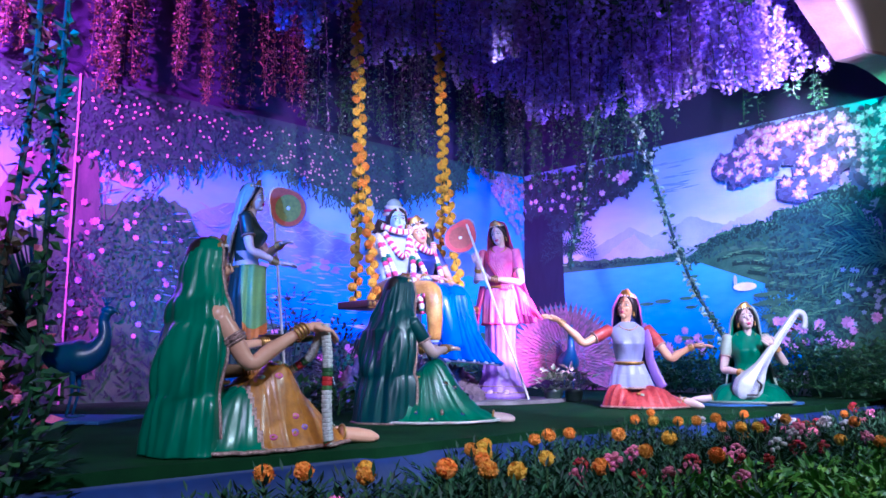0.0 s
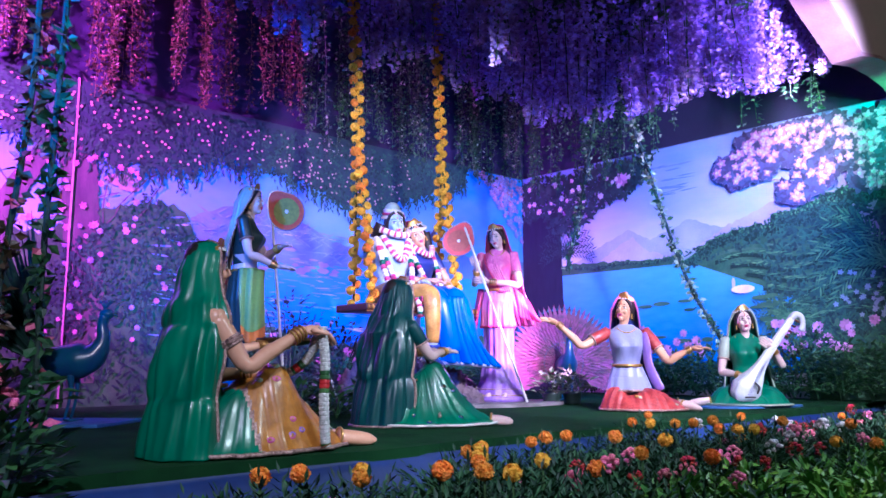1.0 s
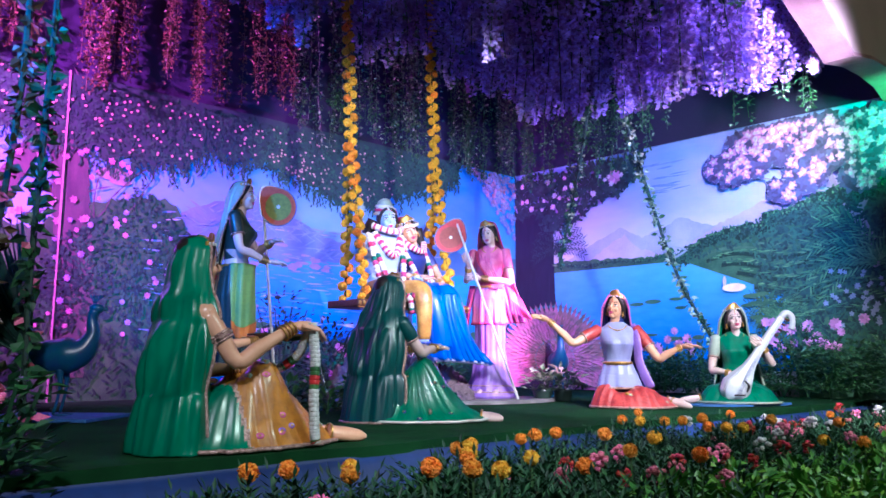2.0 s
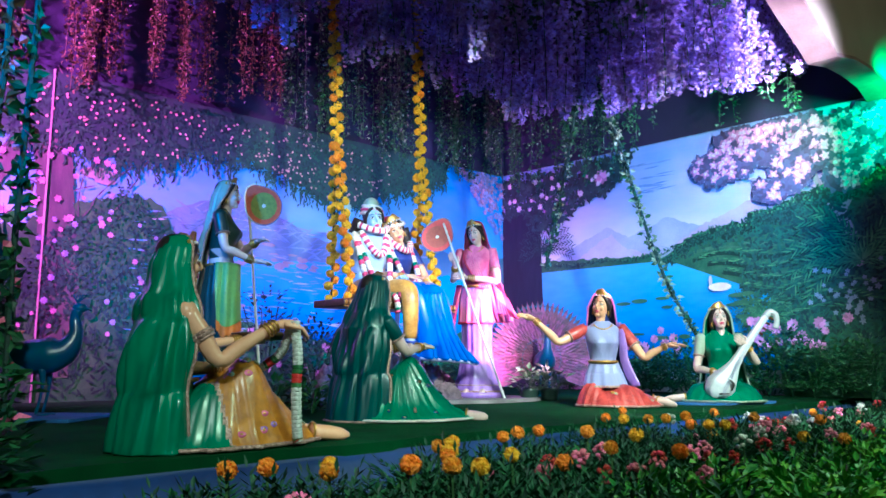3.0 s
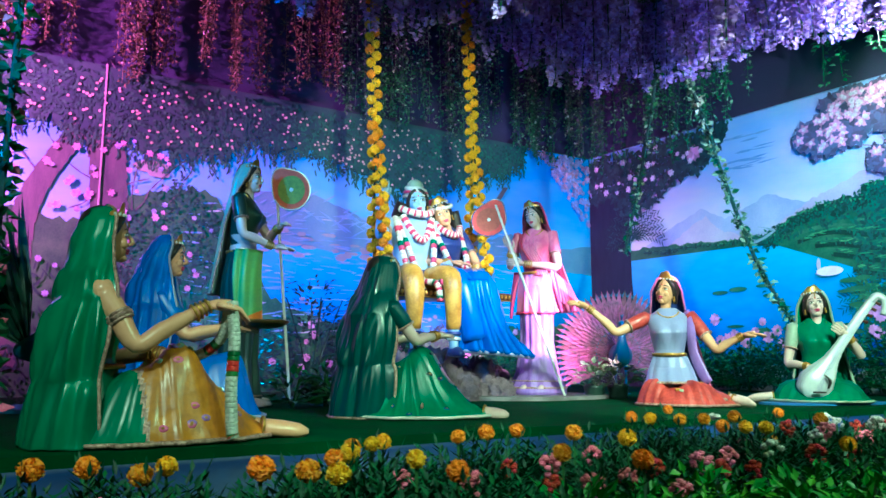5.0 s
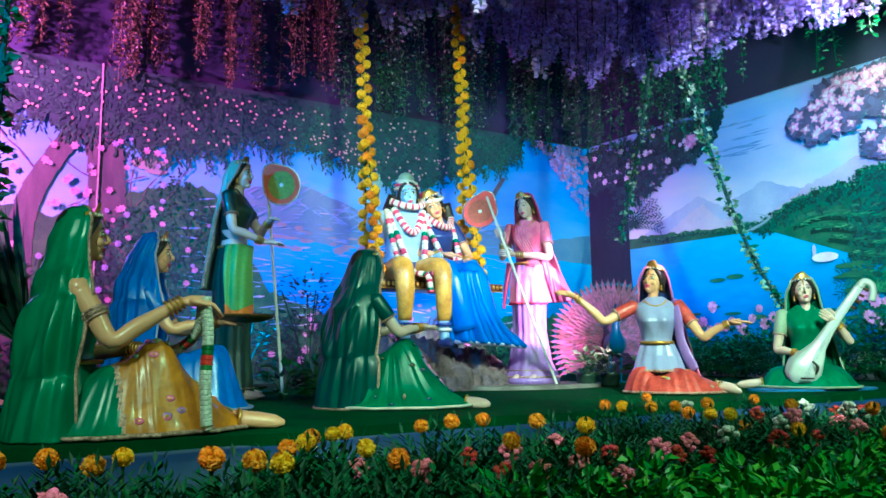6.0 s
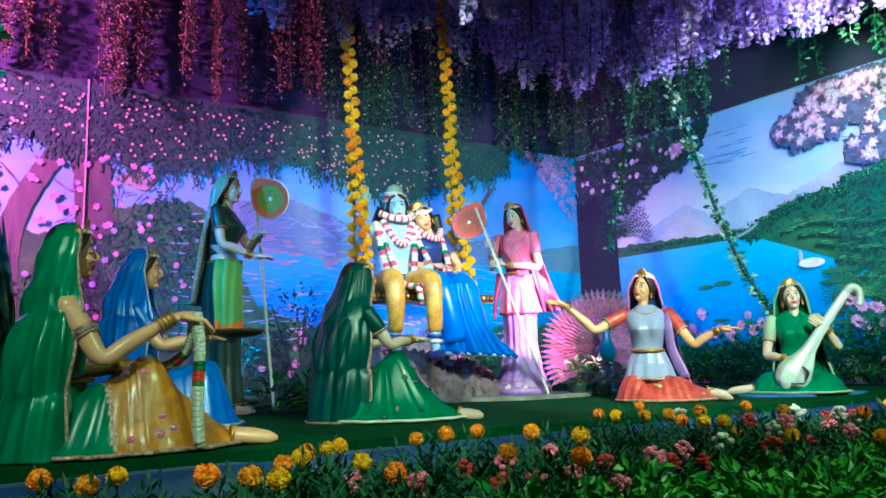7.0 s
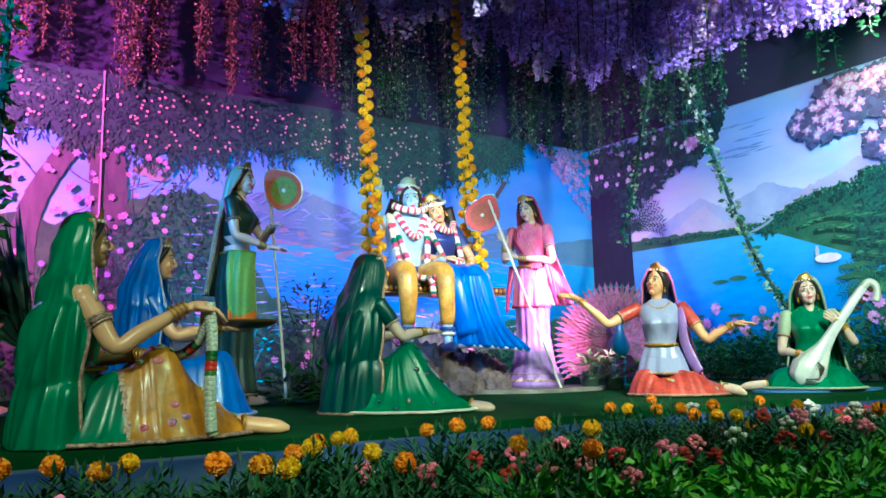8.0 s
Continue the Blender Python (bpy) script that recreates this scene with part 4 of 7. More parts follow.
def lap(bm, centre, outline, bones, mat, fall=0.10, folds=8, depth=0.016, trim=TRIM, spots=None, split=None, seed=0.0, nu=110, nv=26, flare=0.10):
    """A skirt spread over folded legs, its hem on the floor. outline: (angle, radius) round the centre;
    bones: (start, end, radius, radius) of the legs under it; split: (material, x factor, y factor, level) of a second cloth."""
    cx, cy = centre
    bones = [(Vector(p), Vector(q), r0, r1) for p, q, r0, r1 in bones]

    def cover(x, y):
        total = 0.0
        for p, q, r0, r1 in bones:
            d = (q - p).to_2d()
            t = min(max((Vector((x, y)) - p.to_2d()).dot(d) / max(d.length_squared, 1e-6), 0), 1)
            far = (Vector((x, y)) - p.to_2d().lerp(q.to_2d(), t)).length
            r, top = mixed(r0, r1, t), mixed(p.z, q.z, t)
            total += ((top + r) * math.exp(-(max(0, far - 0.4 * r) / (fall * (0.75 + top))) ** 2)) ** 5
        return total ** 0.2

    def f(u, v):
        a = mixed(-math.pi, math.pi, u)
        r = curve(outline, math.degrees(a))[0]
        k = noise.noise((math.cos(a) * folds * 0.55, math.sin(a) * folds * 0.55, seed + 0.3 * v)) + 0.6 * noise.noise((math.cos(a) * folds * 1.4, math.sin(a) * folds * 1.4, seed + 4 + 0.4 * v))
        x, y = cx + r * v * (1 + flare * k * v) * math.cos(a), cy + r * v * (1 + flare * k * v) * math.sin(a)
        return x, y, max(0.004, cover(x, y) * (1 - v ** 7) + depth * 2.2 * k * v * (1 - v ** 5) + 0.010 * (v ** 7))
    start = len(bm.faces)
    sheet(bm, f, nu, nv, I(mat), 0, True)
    bm.faces.ensure_lookup_table()
    if split:
        for i in range(start, len(bm.faces)):
            c = bm.faces[i].calc_center_median()
            level = split[1] * c.x + split[2] * c.y - split[3]
            if level > 0.008:
                bm.faces[i].material_index = I(split[0])
            elif level > -0.009:
                bm.faces[i].material_index = I(TRIM)
    if trim:
        tube(bm, [Vector(f(u / 130, 1)) + Vector((0, 0, 0.004)) for u in range(131)], 0.009, 6, I(trim))
    if spots:
        for k in range(spots[0]):
            u, v = random.random(), random.uniform(0.25, 0.88)
            c = Vector(f(u, v))
            if split and split[1] * c.x + split[2] * c.y < split[3] + 0.04:
                continue
            n = (Vector(f(u, v + 0.01)) - c).cross(Vector(f(u + 0.005, v)) - c).normalized()
            q = (n if n.z > 0 else -n).to_track_quat("Z", "Y").to_matrix().to_4x4()
            ball(bm, c, (0.019, 0.013, 0.006), I(spots[1 + k % (len(spots) - 1)]), q, 10)
            ball(bm, c, (0.010, 0.007, 0.008), I(GOLD), q, 8)
    return f


def column(bm, rows, mat, folds=12, depth=0.03, trim=TRIM, nu=96, nv=26, seed=0.0, edge=0.009):
    """A standing skirt. rows: (v, z, x, y, depth, width)."""
    def f(u, v):
        z, x, y, rx, ry = curve(rows, v)
        a = -2 * math.pi * u
        w = depth * (0.25 + v) * (1.6 * noise.noise((math.cos(a) * folds * 0.4, math.sin(a) * folds * 0.4, v * 0.5 + seed)) + 0.5 * math.sin(folds * a + seed + 1.5 * v))
        return x + (rx + w) * math.cos(a), y + (ry + w) * math.sin(a), z
    sheet(bm, f, nu, nv, I(mat), 0, True)
    if trim:
        tube(bm, [f(u / 72, 1) for u in range(73)], edge, 6, I(trim))
        tube(bm, [f(u / 72, 0.93) for u in range(73)], edge * 0.6, 5, I(trim))


def necklace(bm, c, r, drop, mat=GOLD, tilt=0.25, thick=0.006):
    pts = [Vector(c) + Vector((r * (0.4 + 0.75 * math.cos(a)), r * math.sin(a) * 1.15, -drop * max(0, math.cos(a)) ** 1.3)) for a in [2 * math.pi * k / 24 for k in range(25)]]
    tube(bm, pts, thick, 6, I(mat))


def foot(bm, ankle, toe, skin=SKIN, size=1.0):
    a, t = Vector(ankle), Vector(toe)
    limb(bm, [a, a.lerp(t, 0.45), a.lerp(t, 0.8), t], [0.034 * size, 0.036 * size, 0.030 * size, 0.012 * size], 12, I(skin), 0.75, 4)
    ring_at(bm, a, t - a, 0.036 * size, 0.006, GOLD)


# green veil, mustard skirt, holding a garland
bm = bmesh.new()
torso(bm, [(0.02, 0, 0.14, 0.16), (0.16, 0, 0.125, 0.145), (0.30, 0.0, 0.085, 0.105), (0.44, 0.01, 0.09, 0.13), (0.54, 0.0, 0.07, 0.145), (0.60, -0.01, 0.042, 0.06)], GREEN, bust=0.045, at=0.43)
head(bm, (0.03, 0, 0.735), 0, 2)
veil(bm, [(0, 0.850, -0.01, 0, 0.02, 0.02, 100), (0.08, 0.825, -0.012, 0, 0.088, 0.080, 100), (0.22, 0.73, -0.02, 0, 0.102, 0.096, 100), (0.36, 0.60, -0.02, 0, 0.112, 0.150, 116), (0.48, 0.50, -0.010, 0, 0.130, 0.195, 118), (0.75, 0.22, -0.01, 0, 0.165, 0.200, 104), (1, 0.004, -0.01, 0, 0.20, 0.215, 106)], GREEN, folds=5, depth=0.018, swag=0.016, hem=False)
lap(bm, (0.22, -0.01), [(-180, 0.34), (-130, 0.29), (-90, 0.23), (-50, 0.26), (-20, 0.38), (0, 0.46), (20, 0.40), (50, 0.27), (90, 0.23), (130, 0.28), (180, 0.34)],
    [((0.0, -0.07, 0.13), (0.30, -0.07, 0.235), 0.08, 0.07), ((0.0, 0.07, 0.12), (0.27, 0.07, 0.22), 0.08, 0.07), ((0.30, -0.07, 0.235), (0.60, -0.05, 0.02), 0.07, 0.05), ((0.27, 0.07, 0.22), (0.56, 0.05, 0.02), 0.07, 0.05)], GREEN, 0.10, 10, 0.014, spots=(60, LILAC, PINK, SAGE), split=(MUSTARD, 1.0, 0.25, 0.13))
foot(bm, (0.61, -0.06, 0.045), (0.79, -0.07, 0.02))
foot(bm, (0.58, 0.05, 0.045), (0.75, 0.06, 0.02))
arm(bm, (0.02, -0.140, 0.53), (0.135, -0.19, 0.345), (0.375, -0.19, 0.490), (1, 0.05, 0.02), (0, 0, 1), curl=0.9, size=0.95)
arm(bm, (0.0, 0.150, 0.545), (0.09, 0.17, 0.31), (0.255, 0.02, 0.315), (1, -0.2, -0.05), (0, 0, 1), curl=0.9, size=0.95)
necklace(bm, (0.0, 0, 0.585), 0.06, 0.06)
ring_at(bm, (0.0, 0, 0.27), (0, 0, 1), 0.115, 0.010, GOLD, 24)
YAW_GREEN, AT_GREEN = 42, (-0.905, 2.93, 0.0)
statue("statue", bm, AT_GREEN, YAW_GREEN, "seated painted statue with glossy green veil and mustard skirt", "statue", "statues on the stage")

# blue veil, kneeling with a tray
bm = bmesh.new()
torso(bm, [(0.02, 0, 0.16, 0.18), (0.2, 0, 0.13, 0.15), (0.36, 0.0, 0.09, 0.115), (0.5, 0.01, 0.095, 0.14), (0.62, 0.0, 0.07, 0.15), (0.68, -0.01, 0.045, 0.06)], BLUE, bust=0.04, at=0.5)
head(bm, (0.03, 0, 0.81), 0, 0)
veil(bm, [(0, 0.935, -0.01, 0, 0.02, 0.02, 100), (0.08, 0.905, -0.012, 0, 0.092, 0.084, 100), (0.22, 0.81, -0.03, 0, 0.115, 0.105, 100), (0.36, 0.68, -0.03, 0, 0.15, 0.165, 118), (0.5, 0.56, -0.01, 0, 0.165, 0.215, 126), (0.75, 0.28, 0.0, 0, 0.19, 0.22, 112), (1, 0.004, 0.01, 0, 0.22, 0.235, 108)], BLUE, folds=6, depth=0.022, swag=0.009, trim=SILVER)
lap(bm, (0.20, 0), [(-180, 0.30), (-90, 0.27), (0, 0.34), (90, 0.27), (180, 0.30)], [((0.0, -0.09, 0.16), (0.36, -0.09, 0.26), 0.09, 0.08), ((0.0, 0.09, 0.16), (0.36, 0.09, 0.24), 0.09, 0.08)], BLUE, 0.10, 7, 0.016, SILVER)
arm(bm, (0.02, -0.145, 0.60), (0.14, -0.18, 0.42), (0.36, -0.10, 0.46), (1, 0.3, 0.0), (0, 0, 1), SKIN, BLUE)
arm(bm, (0.02, 0.145, 0.60), (0.14, 0.17, 0.42), (0.36, 0.08, 0.46), (1, -0.3, 0.0), (0, 0, 1), SKIN, BLUE)
statue("statue", bm, (-1.38, 4.02, 0.0), 28, "kneeling painted statue wrapped in a bright blue veil", "statue", "statues on the stage")

# standing with a round fan on a staff, sage veil
bm = bmesh.new()
column(bm, [(0, 1.00, 0, 0, 0.095, 0.12), (0.25, 0.78, 0, 0, 0.125, 0.145), (0.7, 0.3, 0.0, 0, 0.115, 0.14), (1, 0.03, 0.0, 0, 0.15, 0.18)], BLACKCLOTH, 9, 0.02)
torso(bm, [(0.92, 0, 0.105, 0.13), (1.02, 0, 0.078, 0.10), (1.12, 0.0, 0.085, 0.115), (1.24, 0.01, 0.09, 0.135), (1.33, 0.0, 0.065, 0.14), (1.39, -0.01, 0.042, 0.055)], BLACKCLOTH, bust=0.045, at=1.22)
torso(bm, [(0.99, 0.003, 0.088, 0.108), (1.04, 0.003, 0.081, 0.103), (1.10, 0.003, 0.086, 0.115)], PALE)
ring_at(bm, (0.003, 0, 0.99), (0, 0, 1), 0.106, 0.012, GOLD, 24)
head(bm, (0.03, 0, 1.485), -8, 4, skin=PALE)
veil(bm, [(0, 1.60, -0.01, 0, 0.02, 0.02, 98), (0.07, 1.585, -0.012, 0, 0.086, 0.076, 98), (0.2, 1.48, -0.03, 0, 0.096, 0.092, 95), (0.34, 1.36, -0.045, 0, 0.085, 0.105, 80), (0.5, 1.22, -0.06, 0, 0.08, 0.12, 70), (0.8, 0.94, -0.09, 0, 0.09, 0.12, 62), (1, 0.72, -0.11, 0, 0.10, 0.13, 60)], SAGE, folds=7, depth=0.016)
for v0, v1, mat in ((0.0, 1.0, LIME), (0.97, 1.14, ORANGE)):
    def flap(u, k):
        v = mixed(v0, v1, k)
        out = 0.060 * math.sin(min(1.57, 3.0 * v)) + (0.006 if mat is ORANGE else 0)
        return mixed(-0.01, 0.13, u) + 0.02 * v, -0.115 - out - 0.008 * math.sin(15 * u + 2 * v) + 0.9 * max(0, u - 0.5) ** 2 * 0.5, 1.0 - 0.40 * v - 0.05 * math.sin(3.14 * u) * v - (0.006 * math.sin(70 * u) * k if mat is ORANGE else 0)
    sheet(bm, flap, 44, 16, I(mat), 0.010)
arm(bm, (0.0, -0.14, 1.325), (0.05, -0.175, 1.10), (0.225, -0.085, 1.02), (1, 0.5, 0.0), (0, 0, 1), PALE, BLACKCLOTH)
arm(bm, (0.0, 0.14, 1.325), (0.12, 0.18, 1.12), (0.235, 0.02, 1.17), (0.6, -0.8, 0.1), (0, 0, 1), PALE, BLACKCLOTH)
for y in (-0.06, 0.06):
    foot(bm, (0.05, y, 0.035), (0.21, y, 0.015), PALE)
necklace(bm, (0.0, 0, 1.37), 0.06, 0.08)
statue("statue", bm, (-1.535, 5.12, 0.0), 12, "standing painted statue with sage veil, black blouse and dark skirt", "statue", "statues on the stage")

# teal veil, kneeling with green skirt spread on the turf
bm = bmesh.new()
torso(bm, [(0.02, 0, 0.16, 0.17), (0.2, 0, 0.13, 0.15), (0.36, 0.0, 0.095, 0.115), (0.5, 0.02, 0.10, 0.14), (0.62, 0.02, 0.07, 0.15), (0.68, 0.02, 0.045, 0.06)], TEAL)
head(bm, (0.06, 0, 0.79), 5, 8, skin=PALE)
veil(bm, [(0, 0.905, 0.02, 0, 0.02, 0.02, 122), (0.08, 0.875, 0.018, 0, 0.090, 0.084, 122), (0.22, 0.79, 0.012, 0, 0.105, 0.10, 122), (0.36, 0.67, 0.0, 0, 0.125, 0.14, 118), (0.5, 0.56, -0.01, 0, 0.15, 0.19, 116), (0.75, 0.28, -0.02, 0, 0.17, 0.195, 104), (1, 0.004, -0.03, 0, 0.205, 0.215, 100)], TEAL, folds=6, depth=0.018, seed=1.0, swag=0.015, edge=0.010)
lap(bm, (0.14, -0.13), [(-180, 0.30), (-120, 0.28), (-75, 0.34), (-45, 0.42), (-15, 0.34), (30, 0.24), (90, 0.28), (180, 0.30)],
    [((0.0, -0.06, 0.16), (0.22, -0.15, 0.27), 0.09, 0.07), ((0.22, -0.15, 0.27), (0.40, -0.34, 0.03), 0.07, 0.05), ((0.0, 0.08, 0.14), (0.25, 0.02, 0.18), 0.08, 0.07)], GREEN, 0.12, 8, 0.024, WHITE, spots=(34, NAVY, TEAL))
f = lambda t: (mixed(0.16, 0.10, t) + 0.05 * math.sin(3.1 * t), mixed(-0.10, -0.32, t), max(0.02, 0.50 - 0.46 * t ** 0.7 + 0.03 * math.sin(7 * t)))
limb(bm, [f(t / 8) for t in range(9)], [0.016] * 9, 8, I(TRIM), 0.6, 3)
foot(bm, (0.44, -0.40, 0.03), (0.52, -0.50, 0.015), PALE)
arm(bm, (0.03, -0.15, 0.60), (0.14, -0.20, 0.42), (0.33, -0.13, 0.45), (1, 0.35, 0.1), (0, 0, 1), PALE, TEAL)
arm(bm, (0.03, 0.15, 0.60), (0.16, 0.18, 0.42), (0.34, 0.06, 0.45), (1, -0.3, 0.1), (0, 0, 1), PALE, TEAL)
statue("statue", bm, (-0.40, 4.50, 0.0), 50, "kneeling painted statue in dark teal veil and green skirt", "statue", "statues on the stage").scale = (1, 1, 0.95)

# pink standing figure holding a fan on a staff
bm = bmesh.new()
column(bm, [(0, 0.95, 0, 0, 0.10, 0.125), (0.2, 0.78, 0.0, 0, 0.115, 0.138), (0.6, 0.40, 0.0, 0.0, 0.108, 0.128), (0.85, 0.17, 0.0, 0.0, 0.14, 0.165), (1, 0.05, 0.0, 0, 0.19, 0.225)], LILAC, 10, 0.020)
column(bm, [(0, 0.97, 0, 0, 0.098, 0.122), (0.4, 0.86, 0.0, 0, 0.118, 0.140), (1, 0.64, 0.0, 0, 0.124, 0.146)], PINK, 11, 0.016, trim=ROSE)
torso(bm, [(0.88, 0, 0.11, 0.14), (0.98, 0, 0.078, 0.10), (1.08, 0.0, 0.085, 0.115), (1.19, 0.02, 0.09, 0.135), (1.28, 0.0, 0.065, 0.145), (1.34, -0.01, 0.042, 0.055)], PINK, bust=0.05, at=1.16)
ring_at(bm, (0, 0, 0.965), (0, 0, 1), 0.112, 0.012, GOLD, 24)
head(bm, (0.03, 0, 1.435), -12, -6, 8, PALE)
veil(bm, [(0, 1.555, -0.01, 0, 0.02, 0.02, 92), (0.07, 1.54, -0.012, 0, 0.088, 0.078, 92), (0.2, 1.44, -0.03, 0, 0.10, 0.095, 88), (0.34, 1.31, -0.05, 0, 0.09, 0.12, 78), (0.6, 1.05, -0.08, 0.03, 0.09, 0.16, 74), (1, 0.66, -0.10, 0.08, 0.12, 0.24, 70)], PINK, folds=8, depth=0.018, trim=ROSE)
for k in range(7):
    limb(bm, [(-0.02, 0.15 + 0.02 * k, 0.98 - 0.02 * k), (0.0, 0.19 + 0.022 * k, 0.86 - 0.02 * k), (-0.02, 0.20 + 0.028 * k, 0.73 - 0.008 * k)], [0.012, 0.020, 0.014], 7, I(ROSE if k > 3 else PINK))
    limb(bm, [(0.03, -0.13 - 0.006 * k, 0.98), (0.05 - 0.012 * k, -0.17 - 0.006 * k, 0.80), (0.05 - 0.014 * k, -0.20 - 0.004 * k, 0.60 + 0.02 * k)], [0.010, 0.017, 0.012], 7, I(ROSE))
arm(bm, (0.0, -0.145, 1.275), (0.05, -0.20, 1.03), (0.175, -0.155, 1.13), (0.5, -0.2, 0.8), (1, 0, 0), PALE, PINK)
arm(bm, (0.0, 0.145, 1.275), (0.07, 0.20, 1.01), (0.185, -0.05, 1.03), (0.3, -1, 0.15), (1, 0, 0.2), PALE, PINK)
necklace(bm, (0.0, 0, 1.315), 0.062, 0.15)
necklace(bm, (0.0, 0, 1.325), 0.058, 0.06)
for y in (-0.07, 0.07):
    foot(bm, (0.1, y, 0.055), (0.24, y, 0.03), PALE)
prism(bm, [(0.24 * math.cos(a) + 0.03, 0.24 * math.sin(a), 0) for a in [2 * math.pi * k / 20 for k in range(20)]], 0.0, 0.045, I(LILAC))
for q in range(6):
    limb(bm, [(0.04, -0.115 + 0.024 * q, 1.29), (0.135, -0.075 + 0.022 * q, 1.17), (0.10, -0.01 + 0.018 * q, 1.05), (0.115, 0.04 + 0.018 * q, 0.94)], [0.006, 0.009, 0.009, 0.006], 6, I(ROSE if q == 0 else PINK))
statue("statue", bm, (0.17, 6.84, 0.03), -98, "standing painted statue in pink and lilac dress", "statue", "statues on the stage")

# silver bodice, coral skirt, arms spread
bm = bmesh.new()
torso(bm, [(0.06, -0.02, 0.14, 0.16), (0.22, -0.02, 0.115, 0.14), (0.355, 0.0, 0.075, 0.098), (0.48, 0.01, 0.088, 0.125), (0.585, 0.0, 0.068, 0.14), (0.645, -0.01, 0.042, 0.055)], SILVER, bust=0.05, at=0.48)
head(bm, (0.0, 0.0, 0.755), -34, 10, -6)
lap(bm, (0.06, 0.06), [(-180, 0.24), (-120, 0.27), (-80, 0.28), (-40, 0.24), (0, 0.24), (45, 0.30), (80, 0.36), (110, 0.33), (150, 0.26), (180, 0.24)],
    [((0.0, -0.10, 0.07), (0.20, -0.17, 0.07), 0.08, 0.09), ((0.18, -0.14, 0.09), (0.16, 0.12, 0.03), 0.07, 0.05), ((0.0, 0.08, 0.07), (0.17, 0.17, 0.06), 0.08, 0.08), ((0.17, 0.15, 0.07), (0.06, 0.36, 0.02), 0.07, 0.05)], CORAL, 0.15, 9, 0.022, spots=(22, SAGE, YELLOW))
foot(bm, (0.10, 0.38, 0.045), (0.18, 0.50, 0.018), PALE)
foot(bm, (0.02, 0.36, 0.055), (0.04, 0.50, 0.03), PALE)
column(bm, [(0, 0.34, 0.0, 0, 0.082, 0.106), (0.5, 0.25, 0.0, 0, 0.115, 0.140), (1, 0.15, 0.03, 0, 0.155, 0.165)], SILVER, 9, 0.012)
veil(bm, [(0, 0.865, -0.03, 0, 0.02, 0.02, 85), (0.08, 0.85, -0.03, 0, 0.088, 0.078, 85), (0.22, 0.76, -0.04, 0, 0.10, 0.10, 80), (0.36, 0.63, -0.06, 0.01, 0.09, 0.12, 72), (0.6, 0.42, -0.08, 0.06, 0.10, 0.15, 72), (1, 0.06, -0.10, 0.10, 0.14, 0.21, 72)], NAVY, folds=7, depth=0.016, trim=PINK)
arm(bm, (0.0, -0.15, 0.58), (0.06, -0.34, 0.485), (0.10, -0.53, 0.655), (0.2, -0.95, 0.35), (0.5, 0, 1), SKIN, CORAL, 3)
arm(bm, (0.0, 0.15, 0.58), (0.10, 0.29, 0.37), (0.16, 0.45, 0.455), (0.3, 0.9, 0.1), (0, 0.2, 1), SKIN, CORAL, 3)
necklace(bm, (0.0, 0, 0.62), 0.060, 0.04)
necklace(bm, (0.0, 0, 0.61), 0.070, 0.13)
ring_at(bm, (0.0, 0, 0.335), (0, 0, 1), 0.104, 0.012, GOLD, 24)
limb(bm, [(-0.01, 0.12, 0.62), (0.06, 0.14, 0.50), (0.05, 0.15, 0.36), (0.06, 0.19, 0.24), (0.09, 0.23, 0.15)], [0.03, 0.035, 0.04, 0.045, 0.04], 12, I(LILAC), 0.4)
statue("statue", bm, (1.17, 6.02, 0.0), -88, "seated painted statue with silver bodice and coral skirt", "statue", "statues on the stage")

# seated musician in green
bm = bmesh.new()
torso(bm, [(0.03, -0.02, 0.13, 0.15), (0.2, -0.02, 0.105, 0.125), (0.31, 0.0, 0.075, 0.098), (0.42, 0.01, 0.085, 0.12), (0.52, 0.0, 0.065, 0.135), (0.58, -0.01, 0.042, 0.055)], GREEN, bust=0.045, at=0.41)
head(bm, (0.02, 0.0, 0.675), 10, 8, 6, PALE)
lap(bm, (0.06, 0.0), [(-180, 0.22), (-110, 0.30), (-80, 0.32), (-40, 0.27), (0, 0.22), (40, 0.27), (80, 0.32), (110, 0.30), (180, 0.22)],
    [((0.0, -0.08, 0.09), (0.16, -0.22, 0.06), 0.08, 0.07), ((0.0, 0.08, 0.09), (0.16, 0.22, 0.06), 0.08, 0.07), ((0.16, -0.2, 0.05), (0.2, 0.1, 0.03), 0.06, 0.05)], GREEN, 0.10, 9, 0.012, SAGE)
foot(bm, (0.14, -0.30, 0.04), (0.17, -0.47, 0.018), PALE)
veil(bm, [(0, 0.785, -0.01, 0, 0.02, 0.02, 88), (0.08, 0.77, -0.012, 0, 0.085, 0.078, 88), (0.22, 0.68, -0.02, 0, 0.10, 0.10, 84), (0.36, 0.55, -0.04, 0, 0.095, 0.125, 76), (0.6, 0.36, -0.06, 0.02, 0.11, 0.17, 76), (1, 0.04, -0.08, 0.04, 0.15, 0.23, 74)], GREEN, folds=7, depth=0.016, trim=SAGE, edge=0.010)
arm(bm, (0.0, -0.145, 0.515), (0.04, -0.19, 0.27), (0.17, -0.06, 0.24), (0.3, 0.9, -0.1), (1, 0, 0.2), PALE, SAGE, 3)
arm(bm, (0.0, 0.145, 0.515), (0.06, 0.27, 0.32), (0.16, 0.20, 0.44), (0.4, -0.6, 0.5), (1, 0, 0), PALE, SAGE, 3)
necklace(bm, (0.0, 0, 0.555), 0.060, 0.09)
statue("statue", bm, (2.19, 6.55, 0.012), -100, "seated painted statue of a musician in green and sage", "statue", "statues on the stage")
